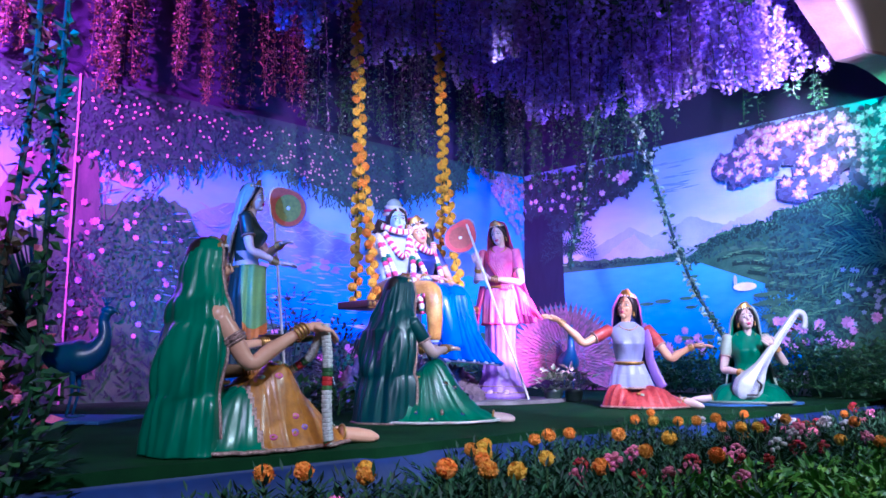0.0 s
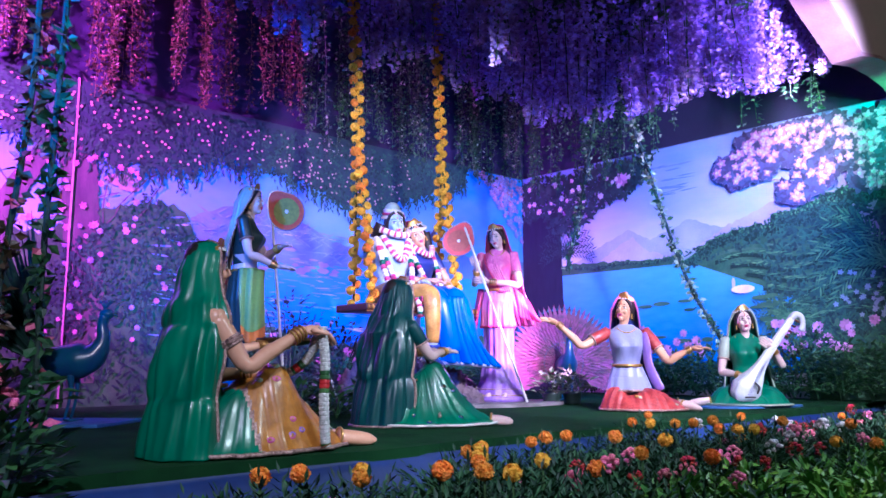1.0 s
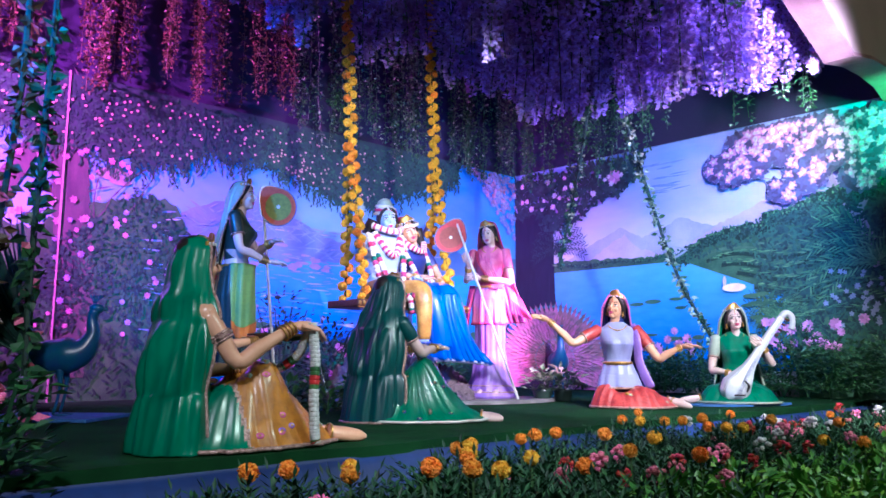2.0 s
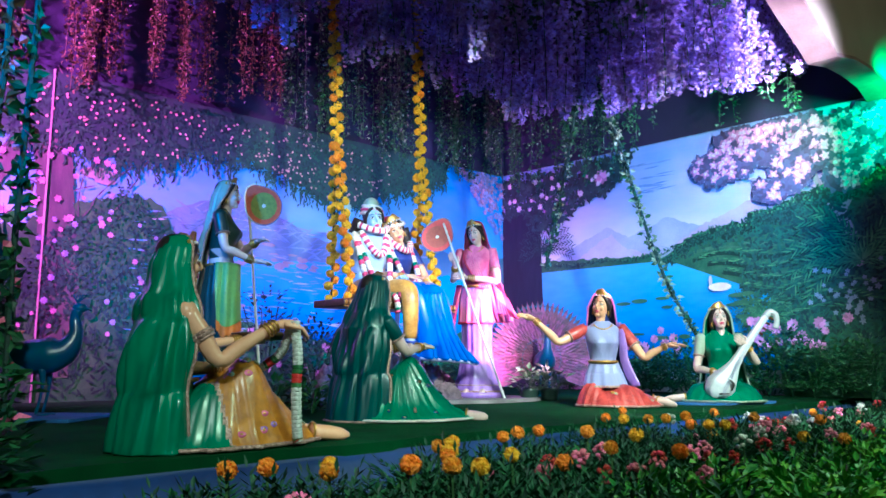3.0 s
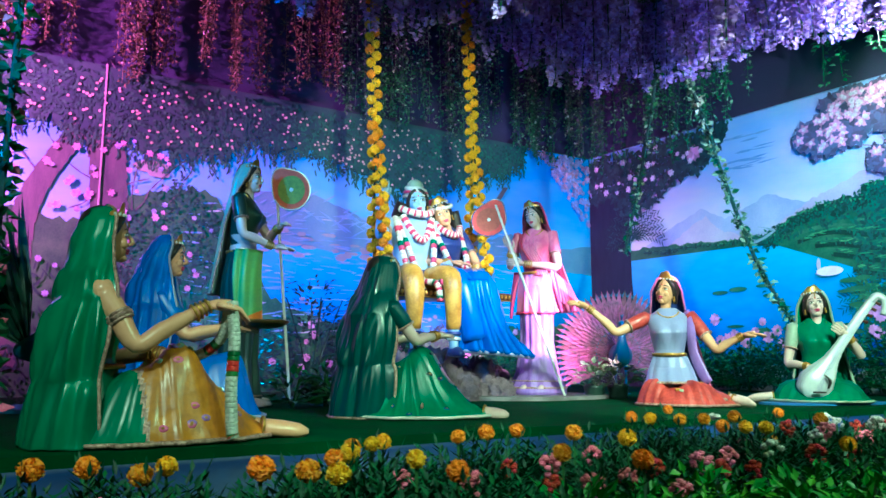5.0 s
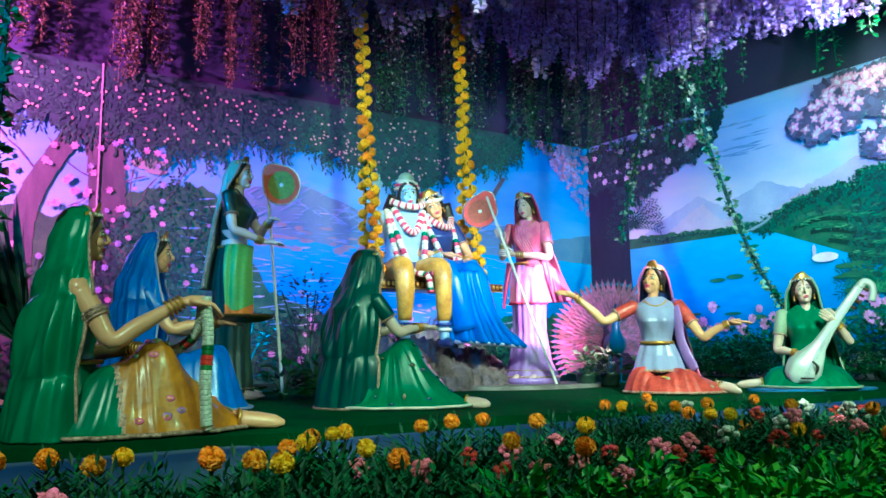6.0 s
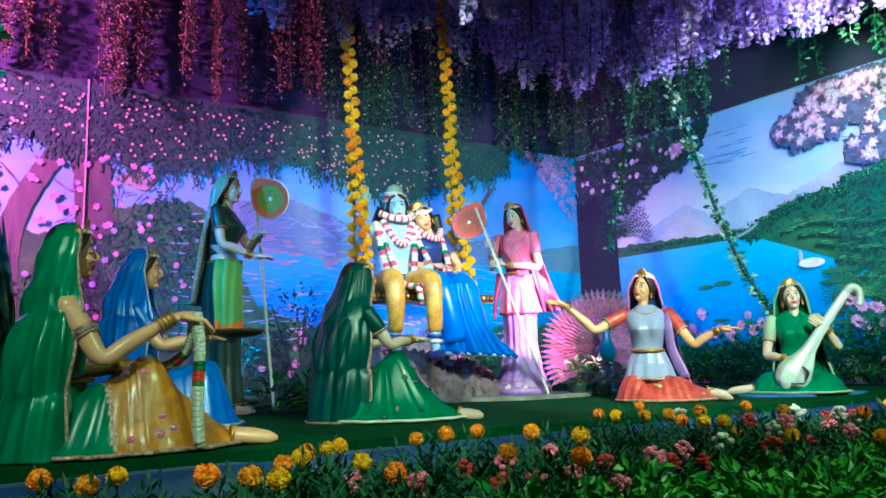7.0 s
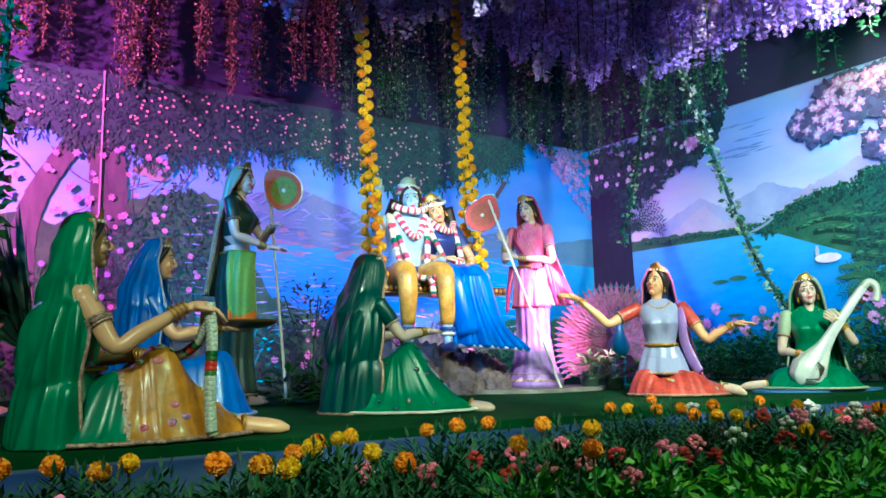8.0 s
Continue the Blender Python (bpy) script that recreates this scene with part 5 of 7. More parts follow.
# ---- plants ----
L_MARIGOLD = paint("marigold_leaf", (0.018, 0.075, 0.025), 0.6, (0.010, 0.045, 0.02), 9, 0.1, island=0.5, objects=0.25)
L_GREEN = paint("shrub_leaf", (0.035, 0.13, 0.030), 0.45, (0.02, 0.08, 0.025), 9, 0.1, island=0.5, objects=0.2)
L_BRIGHT = paint("yellow_green_leaf", (0.145, 0.33, 0.022), 0.45, (0.07, 0.20, 0.018), 9, 0.1, island=0.4, objects=0.2)
L_PALE = paint("variegated_leaf", (0.34, 0.42, 0.26), 0.45, (0.10, 0.22, 0.08), 30, 0.1, island=0.4)
L_IVY = paint("ivy_plastic_leaf", (0.035, 0.12, 0.04), 0.4, (0.02, 0.07, 0.03), 9, 0.1, island=0.5, objects=0.3)
L_DRY = paint("red_brown_plastic_leaf", (0.11, 0.075, 0.03), 0.45, (0.07, 0.05, 0.025), 9, 0.1, island=0.5, objects=0.3)
L_DRYPALE = paint("rust_plastic_leaf", (0.17, 0.09, 0.05), 0.5, (0.11, 0.06, 0.03), 9, 0.1, island=0.4)
L_PALEIVY = paint("pale_ivy_plastic_leaf", (0.40, 0.48, 0.30), 0.4, (0.20, 0.30, 0.14), 20, 0.1, island=0.4)
F_ORANGE = paint("orange_marigold_petal", (0.88, 0.36, 0.012), 0.55, (0.76, 0.24, 0.01), 30, 0.1, island=0.15, objects=0.15)
F_YELLOW = paint("yellow_marigold_petal", (0.90, 0.55, 0.015), 0.55, (0.80, 0.42, 0.01), 30, 0.1, island=0.15, objects=0.12)
F_PINK = paint("pink_petal", (0.80, 0.22, 0.34), 0.5, (0.66, 0.12, 0.26), 30, 0.1, island=0.3, objects=0.3)
F_RED = paint("red_petal", (0.52, 0.02, 0.03), 0.5, (0.36, 0.01, 0.02), 30, 0.1, island=0.3)
F_WHITE = paint("white_petal", (0.76, 0.72, 0.72), 0.5, (0.62, 0.52, 0.56), 30, 0.1, island=0.2)
F_WISTERIA = paint("lilac_wisteria_petal", (0.56, 0.40, 0.78), 0.5, (0.38, 0.22, 0.64), 14, 0.1, island=0.4, objects=0.3)
STEM = paint("green_stem", (0.05, 0.11, 0.03), 0.6, (0.03, 0.07, 0.02), 9, 0.2)
ROPE = paint("dark_green_rope", (0.03, 0.08, 0.05), 0.7, (0.02, 0.04, 0.03), 30, 0.4)


class Leaves:
    """Many small folded leaves or petals in one mesh."""

    def __init__(self):
        self.verts, self.faces, self.mats = [], [], []

    def leaf(self, p, d, n, length, width, mat=0, droop=0.0):
        p, d, n = Vector(p), Vector(d).normalized(), Vector(n)
        s = d.cross(n)
        s = s.normalized() if s.length > 1e-6 else d.orthogonal().normalized()
        n = s.cross(d)
        k = len(self.verts)
        mid, tip = p + d * length * 0.45 - n * width * 0.12, p + d * length - n * length * droop
        self.verts += [tuple(v) for v in (p, mid + s * width * 0.5 + n * width * 0.2, tip, mid - s * width * 0.5 + n * width * 0.2, mid)]
        self.faces += [(k, k + 4, k + 1), (k + 4, k + 2, k + 1), (k, k + 3, k + 4), (k + 3, k + 2, k + 4)]
        self.mats += [mat] * 4

    def petal(self, p, d, n, length, width, mat=0):
        p, d, n = Vector(p), Vector(d).normalized(), Vector(n)
        s = d.cross(n)
        s = s.normalized() if s.length > 1e-6 else d.orthogonal().normalized()
        k = len(self.verts)
        self.verts += [tuple(v) for v in (p - s * width * 0.2, p + s * width * 0.2, p + d * length + s * width * 0.5, p + d * length - s * width * 0.5)]
        self.faces.append((k, k + 1, k + 2, k + 3))
        self.mats.append(mat)

    def line(self, pts, r, mat=0):
        """A thin three-sided stem."""
        pts = [Vector(p) for p in pts]
        k = len(self.verts)
        for p in pts:
            self.verts += [tuple(p + Vector((math.cos(a), math.sin(a), 0)) * r) for a in (0, 2.09, 4.19)]
        for i in range(len(pts) - 1):
            for j in range(3):
                self.faces.append((k + 3 * i + j, k + 3 * i + (j + 1) % 3, k + 3 * i + 3 + (j + 1) % 3, k + 3 * i + 3 + j))
                self.mats.append(mat)

    def mesh(self, name, mats):
        me = bpy.data.meshes.new(name)
        me.from_pydata(self.verts, [], self.faces)
        for m in mats:
            me.materials.append(m)
        me.polygons.foreach_set("material_index", self.mats)
        return me


def any_way(up=0.0):
    v = Vector((random.gauss(0, 1), random.gauss(0, 1), random.gauss(0, 1) + up))
    return v.normalized() if v.length > 1e-6 else Vector((0, 0, 1))


def puff(r, n, mat=0, flat=0.85, into=None, at=(0, 0, 0), up=False):
    """A ruffled pompon of petals."""
    L = into or Leaves()
    core, base = [], len(L.verts)
    for i in range(1, 5):
        for j in range(8):
            e, a = math.pi * i / 5, 2 * math.pi * (j + 0.5 * (i % 2)) / 8
            core.append(tuple(Vector(at) + Vector((math.sin(e) * math.cos(a), math.sin(e) * math.sin(a), math.cos(e) * flat)) * r * 0.80))
    L.verts += core
    L.faces += [(base + 8 * i + j, base + 8 * i + 8 + j, base + 8 * i + 8 + (j + 1) % 8, base + 8 * i + (j + 1) % 8) for i in range(3) for j in range(8)] + [tuple(base + j for j in range(8)), tuple(base + 24 + j for j in range(7, -1, -1))]
    L.mats += [mat] * 26
    for k in range(n):
        z = (1 - 2 * (k + 0.5) / n) if not up else (1 - 1.25 * (k + 0.5) / n)
        a = k * 2.4
        q = math.sqrt(max(0, 1 - z * z))
        d = Vector((q * math.cos(a), q * math.sin(a), z))
        c = Vector(at) + Vector((d.x, d.y, d.z * flat)) * r * random.uniform(0.55, 0.72)
        t = d.cross(any_way()).normalized()
        L.petal(c, (d + t * 0.35), t, r * random.uniform(0.20, 0.32), r * random.uniform(0.18, 0.28), mat)
        L.petal(Vector(at) + d * r * 0.62, d * 0.8 + t, d, r * 0.3, r * 0.36, mat)
    return L


ORANGE_PUFF = [puff(1.0, 130).mesh("marigold", [F_ORANGE]) for k in range(3)]
YELLOW_PUFF = [puff(1.0, 130).mesh("marigold", [F_YELLOW]) for k in range(3)]


def piece(name, mesh, parent, m):
    ob = new(name, mesh)
    ob.parent = parent
    ob.matrix_local = m
    return ob


def holder(name, at, label, category, group=""):
    ob = new(name)
    ob.empty_display_size = 0.05
    ob.location = at
    return tagged(ob, label, category, group)


# bedding plants: foliage meshes shared between plants
def feathery(h, w, n):
    L = Leaves()
    for k in range(n):
        a, q = random.uniform(0, 6.3), random.random() ** 0.6
        root = Vector((math.cos(a) * w * 0.3 * q, math.sin(a) * w * 0.3 * q, h * random.uniform(0.1, 0.55)))
        d = Vector((math.cos(a) * q, math.sin(a) * q, random.uniform(0.35, 1.1))).normalized()
        p = root
        for j in range(8):
            d = (d + Vector((0, 0, -0.07))).normalized()
            s = d.cross(Vector((0, 0, 1))).normalized()
            for sgn in (-1, 1):
                L.leaf(p, d * 0.8 + s * sgn, Vector((0, 0, 1)), w * random.uniform(0.07, 0.12), w * 0.032)
            p = p + d * w * 0.055
        L.leaf(p, d, Vector((0, 0, 1)), w * 0.09, w * 0.03)
    L.line([(0, 0, -0.05), (0.01, 0, h * 0.5), (0, 0.01, h * 0.75)], 0.006)
    return L


def broad(h, w, n, size=0.07, lift=0.5):
    L = Leaves()
    for k in range(n):
        d = any_way(lift)
        p = Vector((d.x * w * 0.5, d.y * w * 0.5, h * 0.35 + max(-0.25, d.z) * h * 0.6)) * random.uniform(0.55, 1.0)
        out = (Vector((d.x, d.y, 0.25 + random.uniform(-0.3, 0.4)))).normalized()
        L.leaf(p, out, Vector((0, 0, 1)) + any_way() * 0.5, size * random.uniform(0.7, 1.3), size * random.uniform(0.45, 0.7), 0, 0.15)
    for k in range(5):
        a = random.uniform(0, 6.3)
        L.line([(0, 0, 0), (math.cos(a) * w * 0.15, math.sin(a) * w * 0.15, h * 0.4), (math.cos(a) * w * 0.35, math.sin(a) * w * 0.35, h * 0.75)], 0.006)
    return L


FEATHER = [feathery(0.34, 0.42, 92).mesh("foliage", [L_MARIGOLD]) for k in range(3)]
BROAD = [broad(0.30, 0.36, 190, 0.06).mesh("foliage", [L_GREEN]) for k in range(3)]
BRIGHT = [broad(0.34, 0.42, 560, 0.040, 0.9).mesh("foliage", [L_BRIGHT]) for k in range(3)]
HEAD_PINK = []
for mat in (F_PINK, F_RED, F_WHITE):
    L = Leaves()
    for k in range(16):
        d = any_way(0.5)
        puff(0.34, 6, 0, 0.8, L, d * 0.75)
    HEAD_PINK.append(L.mesh("flower_head", [mat]))
STALK = Leaves()
STALK.line([(0, 0, -1), (0.03, 0, -0.5), (0, 0, 0)], 0.035)
STALK = STALK.mesh("stalk", [STEM])


def bedding(kind, x, y, z, size=1.0):
    """One plant whose bloom stands at (x, y, z)."""
    soil = -0.37
    name, label, foliage, blooms, r = {
        "orange": ("marigold_plant", "marigold plant with an orange pompon bloom in the bed", FEATHER, ORANGE_PUFF, 0.031),
        "yellow": ("marigold_plant", "marigold plant with a yellow pompon bloom in the bed", FEATHER, YELLOW_PUFF, 0.030),
        "pink": ("flowering_plant", "low bedding plant with a pink flower head", BROAD, HEAD_PINK[0:1], 0.038),
        "red": ("flowering_plant", "low bedding plant with a deep red flower head", BROAD, HEAD_PINK[1:2], 0.036),
        "white": ("flowering_plant", "low bedding plant with a white flower head", BROAD, HEAD_PINK[2:3], 0.036),
    }[kind]
    plant = holder(name, (x, y, soil), label, "flower", "flowers in the bed")
    top = z - soil
    piece("foliage", random.choice(foliage), plant, pose(random.uniform(-0.04, 0.04), random.uniform(-0.04, 0.04), 0, 0, 0, random.uniform(0, 360)) @ Matrix.Diagonal((1.05, 1.05, max(0.5, (top + 0.0) / 0.36), 1)))
    piece("stalk", STALK, plant, Matrix.Translation((0, 0, top)) @ Matrix.Diagonal((0.12, 0.12, top * 0.8, 1)))
    tilt = pose(0, 0, top, random.uniform(-25, 25), random.uniform(-25, 25), random.uniform(0, 360))
    piece("bloom", random.choice(blooms), plant, tilt @ Matrix.Scale(r * size * random.uniform(0.85, 1.15), 4))
# ---- swing with marigold ropes, and the pair seated on it ----
SEAT, TURN = Vector((-0.58, 6.33, 0.79)), 47.5
AX, FRONT = Vector((0.675, 0.738, 0)), Vector((0.738, -0.675, 0))
swing = holder("swing", SEAT, "dark wooden swing seat hung on marigold-covered ropes", "swing")
swing.rotation_euler = (0, 0, radians(TURN))
bm = bmesh.new()
slab(bm, (-0.56, -0.21, -0.03), (0.62, 0.21, 0.03), bevel=0.012)
part("seat", bm, WOOD, swing)
bm = bmesh.new()
for k in range(29):
    ball(bm, (-0.545 + 0.041 * k, -0.217, 0.0), (0.014, 0.010, 0.018), 0, seg=8)
slab(bm, (-0.565, -0.222, -0.036), (0.625, -0.212, -0.028), bevel=0.002)
part("carved_edge", bm, GOLD, swing, "gilded carved front edge")
GREEN_TUFT = Leaves()
for k in range(7):
    GREEN_TUFT.leaf((0, 0, 0), any_way(), any_way(), 0.9, 0.5)
GREEN_TUFT = GREEN_TUFT.mesh("leaf_tuft", [L_IVY])
for x0, x1, yellow in ((-0.62, -0.45, 0.7), (0.29, 0.46, 0.9)):
    top, split = Vector((x0, 0, 3.75)), Vector((mixed(x0, x1, 0.62), 0, 1.35))
    bm = bmesh.new()
    tube(bm, [top, split], 0.008, 6)
    ends = [Vector((x1 - 0.03, -0.19, 0.03)), Vector((x1 + 0.05, 0.19, 0.03))]
    for e in ends:
        tube(bm, [split, e], 0.008, 6)
    rope = part("rope", bm, ROPE, swing)
    for a, b in [(top, split)] + [(split, e) for e in ends]:
        n = int((b - a).length / 0.050)
        for k in range(n):
            p = a.lerp(b, (k + 0.5) / n) + Vector(((-1) ** k * 0.024, random.uniform(-0.012, 0.012), 0)) + Vector((random.uniform(-1, 1), 0, random.uniform(-1, 1))) * 0.006
            golden = random.random() < (yellow if a is top or yellow > 0.5 else 0.2)
            m = Matrix.Translation(p) @ pose(0, 0, 0, random.uniform(0, 360), random.uniform(0, 360), 0) @ Matrix.Scale(random.uniform(0.038, 0.046), 4)
            piece("marigold", random.choice(YELLOW_PUFF if golden else ORANGE_PUFF), rope, m)
            if k % 5 == 2:
                piece("leaf_tuft", GREEN_TUFT, rope, Matrix.Translation(p) @ pose(0, 0, 0, 0, 0, random.uniform(0, 360)) @ Matrix.Scale(0.06, 4))


def beads(bm, pts, r, pattern):
    """A threaded flower garland: short ruffled lengths, one paint after another."""
    pts = bend(pts, 7)
    for k, (a, b) in enumerate(zip(pts, pts[1:])):
        d = b - a
        tube(bm, [a, a + d * 0.2, a + d * 0.5, a + d * 0.8, b], [r * 0.75, r * 1.08, r * 0.9, r * 1.08, r * 0.75], 9, I(pattern[k % len(pattern)]), fold=0.1, folds=5)


GARLAND = [WHITE, WHITE, ROSE, WHITE, WHITE, GREEN, ROSE]
bm = bmesh.new()
torso(bm, [(0.0, 0, 0.14, 0.17), (0.12, 0, 0.12, 0.15), (0.24, 0.0, 0.10, 0.135), (0.36, 0.02, 0.115, 0.165), (0.46, 0.0, 0.08, 0.18), (0.53, -0.01, 0.045, 0.07)], SKYSKIN)
m = head(bm, (0.03, 0.02, 0.61), -14, 0, 8, SKYSKIN, crown=False, size=1.05)
ball(bm, (0.005, 0.02, 0.685), (0.088, 0.080, 0.05), I(WHITE))
ball(bm, (-0.01, 0.02, 0.735), (0.06, 0.06, 0.055), I(SAGE))
for q in range(3):
    ring_at(bm, (0.005, 0.02, 0.668 + 0.022 * q), (0.15, 0.1 * (q - 1), 1), 0.084 - 0.006 * q, 0.011, (WHITE, ROSE, WHITE)[q], 20)
limb(bm, [(-0.05, -0.05, 0.62), (-0.08, -0.08, 0.52), (-0.08, -0.1, 0.42)], [0.05, 0.05, 0.03], 10, I(HAIR))
for y, dy in ((-0.09, -0.05), (0.09, 0.05)):
    limb(bm, [(0.0, y, 0.05), (0.2, y + dy * 0.5, 0.075), (0.34, y + dy, 0.05), (0.37, y + dy, -0.10), (0.36, y + dy, -0.28)], [0.095, 0.082, 0.070, 0.062, 0.046], 18, I(YELLOW))
    limb(bm, [(0.36, y + dy, -0.24), (0.365, y + dy, -0.34), (0.375, y + dy, -0.41)], [0.042, 0.032, 0.032], 10, I(SKYSKIN))
    ring_at(bm, (0.363, y + dy, -0.31), (0, 0, 1), 0.042, 0.014, NAVY)
    ring_at(bm, (0.365, y + dy, -0.345), (0, 0, 1), 0.040, 0.012, WHITE)
    limb(bm, [(0.34, y + dy, -0.425), (0.42, y + dy, -0.43), (0.49, y + dy, -0.445)], [0.038, 0.038, 0.018], 10, I(NAVY), 0.8)
column(bm, [(0, 0.13, 0.0, 0, 0.125, 0.155), (1, 0.03, 0.02, 0, 0.16, 0.19)], NAVY, 8, 0.01)
arm(bm, (0.0, -0.18, 0.455), (0.07, -0.27, 0.36), (0.06, -0.24, 0.62), (0, 0.1, 1), (1, 0, 0), SKYSKIN, None, 3, 1.1)
arm(bm, (0.0, 0.17, 0.455), (0.02, 0.25, 0.24), (0.17, 0.18, 0.17), (0.9, -0.3, 0), (0, 0, 1), SKYSKIN, None, 3, 1.05)
beads(bm, [(0.03, -0.13, 0.49), (0.13, -0.09, 0.28), (0.20, -0.02, 0.06), (0.30, 0.05, 0.02), (0.33, 0.06, -0.10)], 0.021, GARLAND)
beads(bm, [(0.03, 0.13, 0.49), (0.14, 0.10, 0.28), (0.20, 0.07, 0.06), (0.34, 0.08, 0.03)], 0.021, GARLAND)
beads(bm, [(0.05, -0.10, 0.51), (0.14, -0.04, 0.36), (0.15, 0.03, 0.34), (0.06, 0.12, 0.50)], 0.024, [WHITE, ROSE])
beads(bm, [(0.04, -0.15, 0.50), (0.15, -0.14, 0.25), (0.2, -0.10, 0.08), (0.36, -0.12, 0.0), (0.40, -0.13, -0.12)], 0.020, GARLAND)
beads(bm, [(0.05, -0.12, 0.56), (0.12, -0.04, 0.52), (0.12, 0.06, 0.52), (0.05, 0.13, 0.56)], 0.024, [WHITE, ROSE, WHITE])
PAIR = [statue("statue", bm, SEAT + AX * -0.17 + Vector((0, 0, 0.035)), -50, "seated pale blue statue in yellow trousers with flower garlands", "statue", "statues on the swing")]

bm = bmesh.new()
torso(bm, [(0.0, 0, 0.13, 0.16), (0.12, 0, 0.105, 0.13), (0.22, 0.0, 0.09, 0.115), (0.33, 0.02, 0.105, 0.14), (0.42, 0.0, 0.075, 0.15), (0.48, -0.01, 0.045, 0.06)], NAVY)
head(bm, (0.05, -0.05, 0.545), -20, -4, 24, SKIN)
ring_at(bm, (0.04, -0.055, 0.605), (0.25, -0.3, 1), 0.078, 0.014, WHITE, 20)
ball(bm, (0.02, -0.075, 0.635), (0.07, 0.066, 0.03), I(ROSE))
for y, w in ((-0.09, 0.10), (0.09, 0.10)):
    limb(bm, [(0.0, y, 0.05), (0.2, y, 0.07), (0.36, y, 0.03), (0.40, y + 0.03, -0.14), (0.40, y + 0.08, -0.34)], [0.10, 0.085, 0.08, 0.085, 0.09], 16, I(BLUE))
sheet(bm, lambda u, v: (0.34 + 0.13 * math.sin(math.pi * u) + 0.03 * v + (0.022 * math.sin(30 * u + 3 * v) + 0.012 * math.sin(67 * u + 5 * v)) * (0.3 + v), mixed(-0.16, 0.15, u) + v * (0.04 + 0.30 * u * v), 0.05 - (0.47 + 0.04 * u) * v), 90, 24, I(BLUE), 0.012)
tube(bm, [(0.37 + 0.13 * math.sin(math.pi * k / 30) + 0.022 * math.sin(30 * k / 30 + 3), mixed(-0.16, 0.15, k / 30) + 0.04 + 0.30 * k / 30, -0.42 - 0.04 * k / 30) for k in range(31)], 0.016, 6, I(SILVER))
limb(bm, [(-0.04, 0.10, 0.60), (-0.05, 0.16, 0.40), (-0.02, 0.20, 0.16), (0.10, 0.25, -0.04), (0.16, 0.28, -0.22)], [0.045, 0.05, 0.045, 0.04, 0.025], 10, I(HAIR), 0.6)
arm(bm, (0.0, -0.15, 0.41), (0.08, -0.2, 0.20), (0.20, -0.06, 0.18), (0.6, 0.6, 0), (0, 0, 1), SKIN, NAVY)
arm(bm, (0.0, 0.15, 0.41), (0.10, 0.22, 0.20), (0.22, 0.12, 0.14), (0.8, -0.4, 0), (0, 0, 1), SKIN, NAVY)
beads(bm, [(0.03, -0.11, 0.44), (0.13, -0.08, 0.28), (0.16, 0.0, 0.12), (0.24, 0.02, 0.09)], 0.020, GARLAND)
beads(bm, [(0.03, 0.11, 0.44), (0.13, 0.10, 0.26), (0.17, 0.11, 0.10), (0.26, 0.05, 0.08), (0.28, -0.05, 0.10)], 0.020, GARLAND)
beads(bm, [(0.04, -0.10, 0.47), (0.12, -0.03, 0.40), (0.12, 0.04, 0.40), (0.04, 0.11, 0.47)], 0.024, [WHITE, ROSE])
beads(bm, [(0.10, -0.12, 0.16), (0.155, 0.0, 0.18), (0.10, 0.13, 0.16)], 0.03, [WHITE, ROSE, ROSE])
PAIR.append(statue("statue", bm, SEAT + AX * 0.12 + Vector((0, 0, 0.035)), -44, "seated statue in glossy blue dress with pink garlands", "statue", "statues on the swing"))
for ob in PAIR:
    ob.scale = (1.1, 1.1, 1.1)

# ---- things held or set beside the statues ----
garland = bmesh.new()
G = Matrix.Translation(AT_GREEN) @ pose(0, 0, 0, 0, 0, YAW_GREEN)
W_FLOWER = paint("white_tuberose", (0.74, 0.74, 0.70), 0.6, (0.45, 0.48, 0.42), 90, 0.7)
HELD = [W_FLOWER, RED, L_GREEN]
for line, r in ((([(0.450, -0.195, 0.505), (0.462, -0.205, 0.36), (0.455, -0.215, 0.2), (0.462, -0.22, 0.05), (0.468, -0.225, 0.02)]), 0.019), ([(0.445, -0.18, 0.49), (0.44, -0.10, 0.38), (0.38, -0.03, 0.315), (0.31, 0.0, 0.31)], 0.018)):
    pts = bend([G @ Vector(p) for p in line], 9)
    for k, (a, b) in enumerate(zip(pts, pts[1:])):
        d, q = b - a, k % 18
        tube(garland, [a, a + d * 0.25, a + d * 0.5, a + d * 0.75, b], [r * 0.95, r * 1.06, r * 0.97, r * 1.08, r * 0.95], 12, 1 if q in (13, 14) else 2 if q in (11, 12, 15) else 0, fold=0.2, folds=4)
tagged(finish("flower_garland", garland, HELD), "white flower garland with red and green bands", "garland")

bm = bmesh.new()
T = Matrix.Translation((-0.94, 4.22, 0.455))
sheet(bm, lambda u, v: T @ Vector(((0.04 + 0.13 * v) * math.cos(2 * math.pi * u), (0.04 + 0.13 * v) * math.sin(2 * math.pi * u), 0.035 * v ** 3)), 36, 6, 0, 0.008, True)
sheet(bm, lambda u, v: T @ Vector((0.04 * v * math.cos(2 * math.pi * u), 0.04 * v * math.sin(2 * math.pi * u), 0.001)), 36, 2, 0, 0, True)
tagged(finish("offering_tray", bm, paint("dark_brass", (0.18, 0.11, 0.04), 0.35, (0.10, 0.06, 0.03), 12, 0.2, metal=0.7)), "dark brass tray held by the blue-veiled statue", "tray")


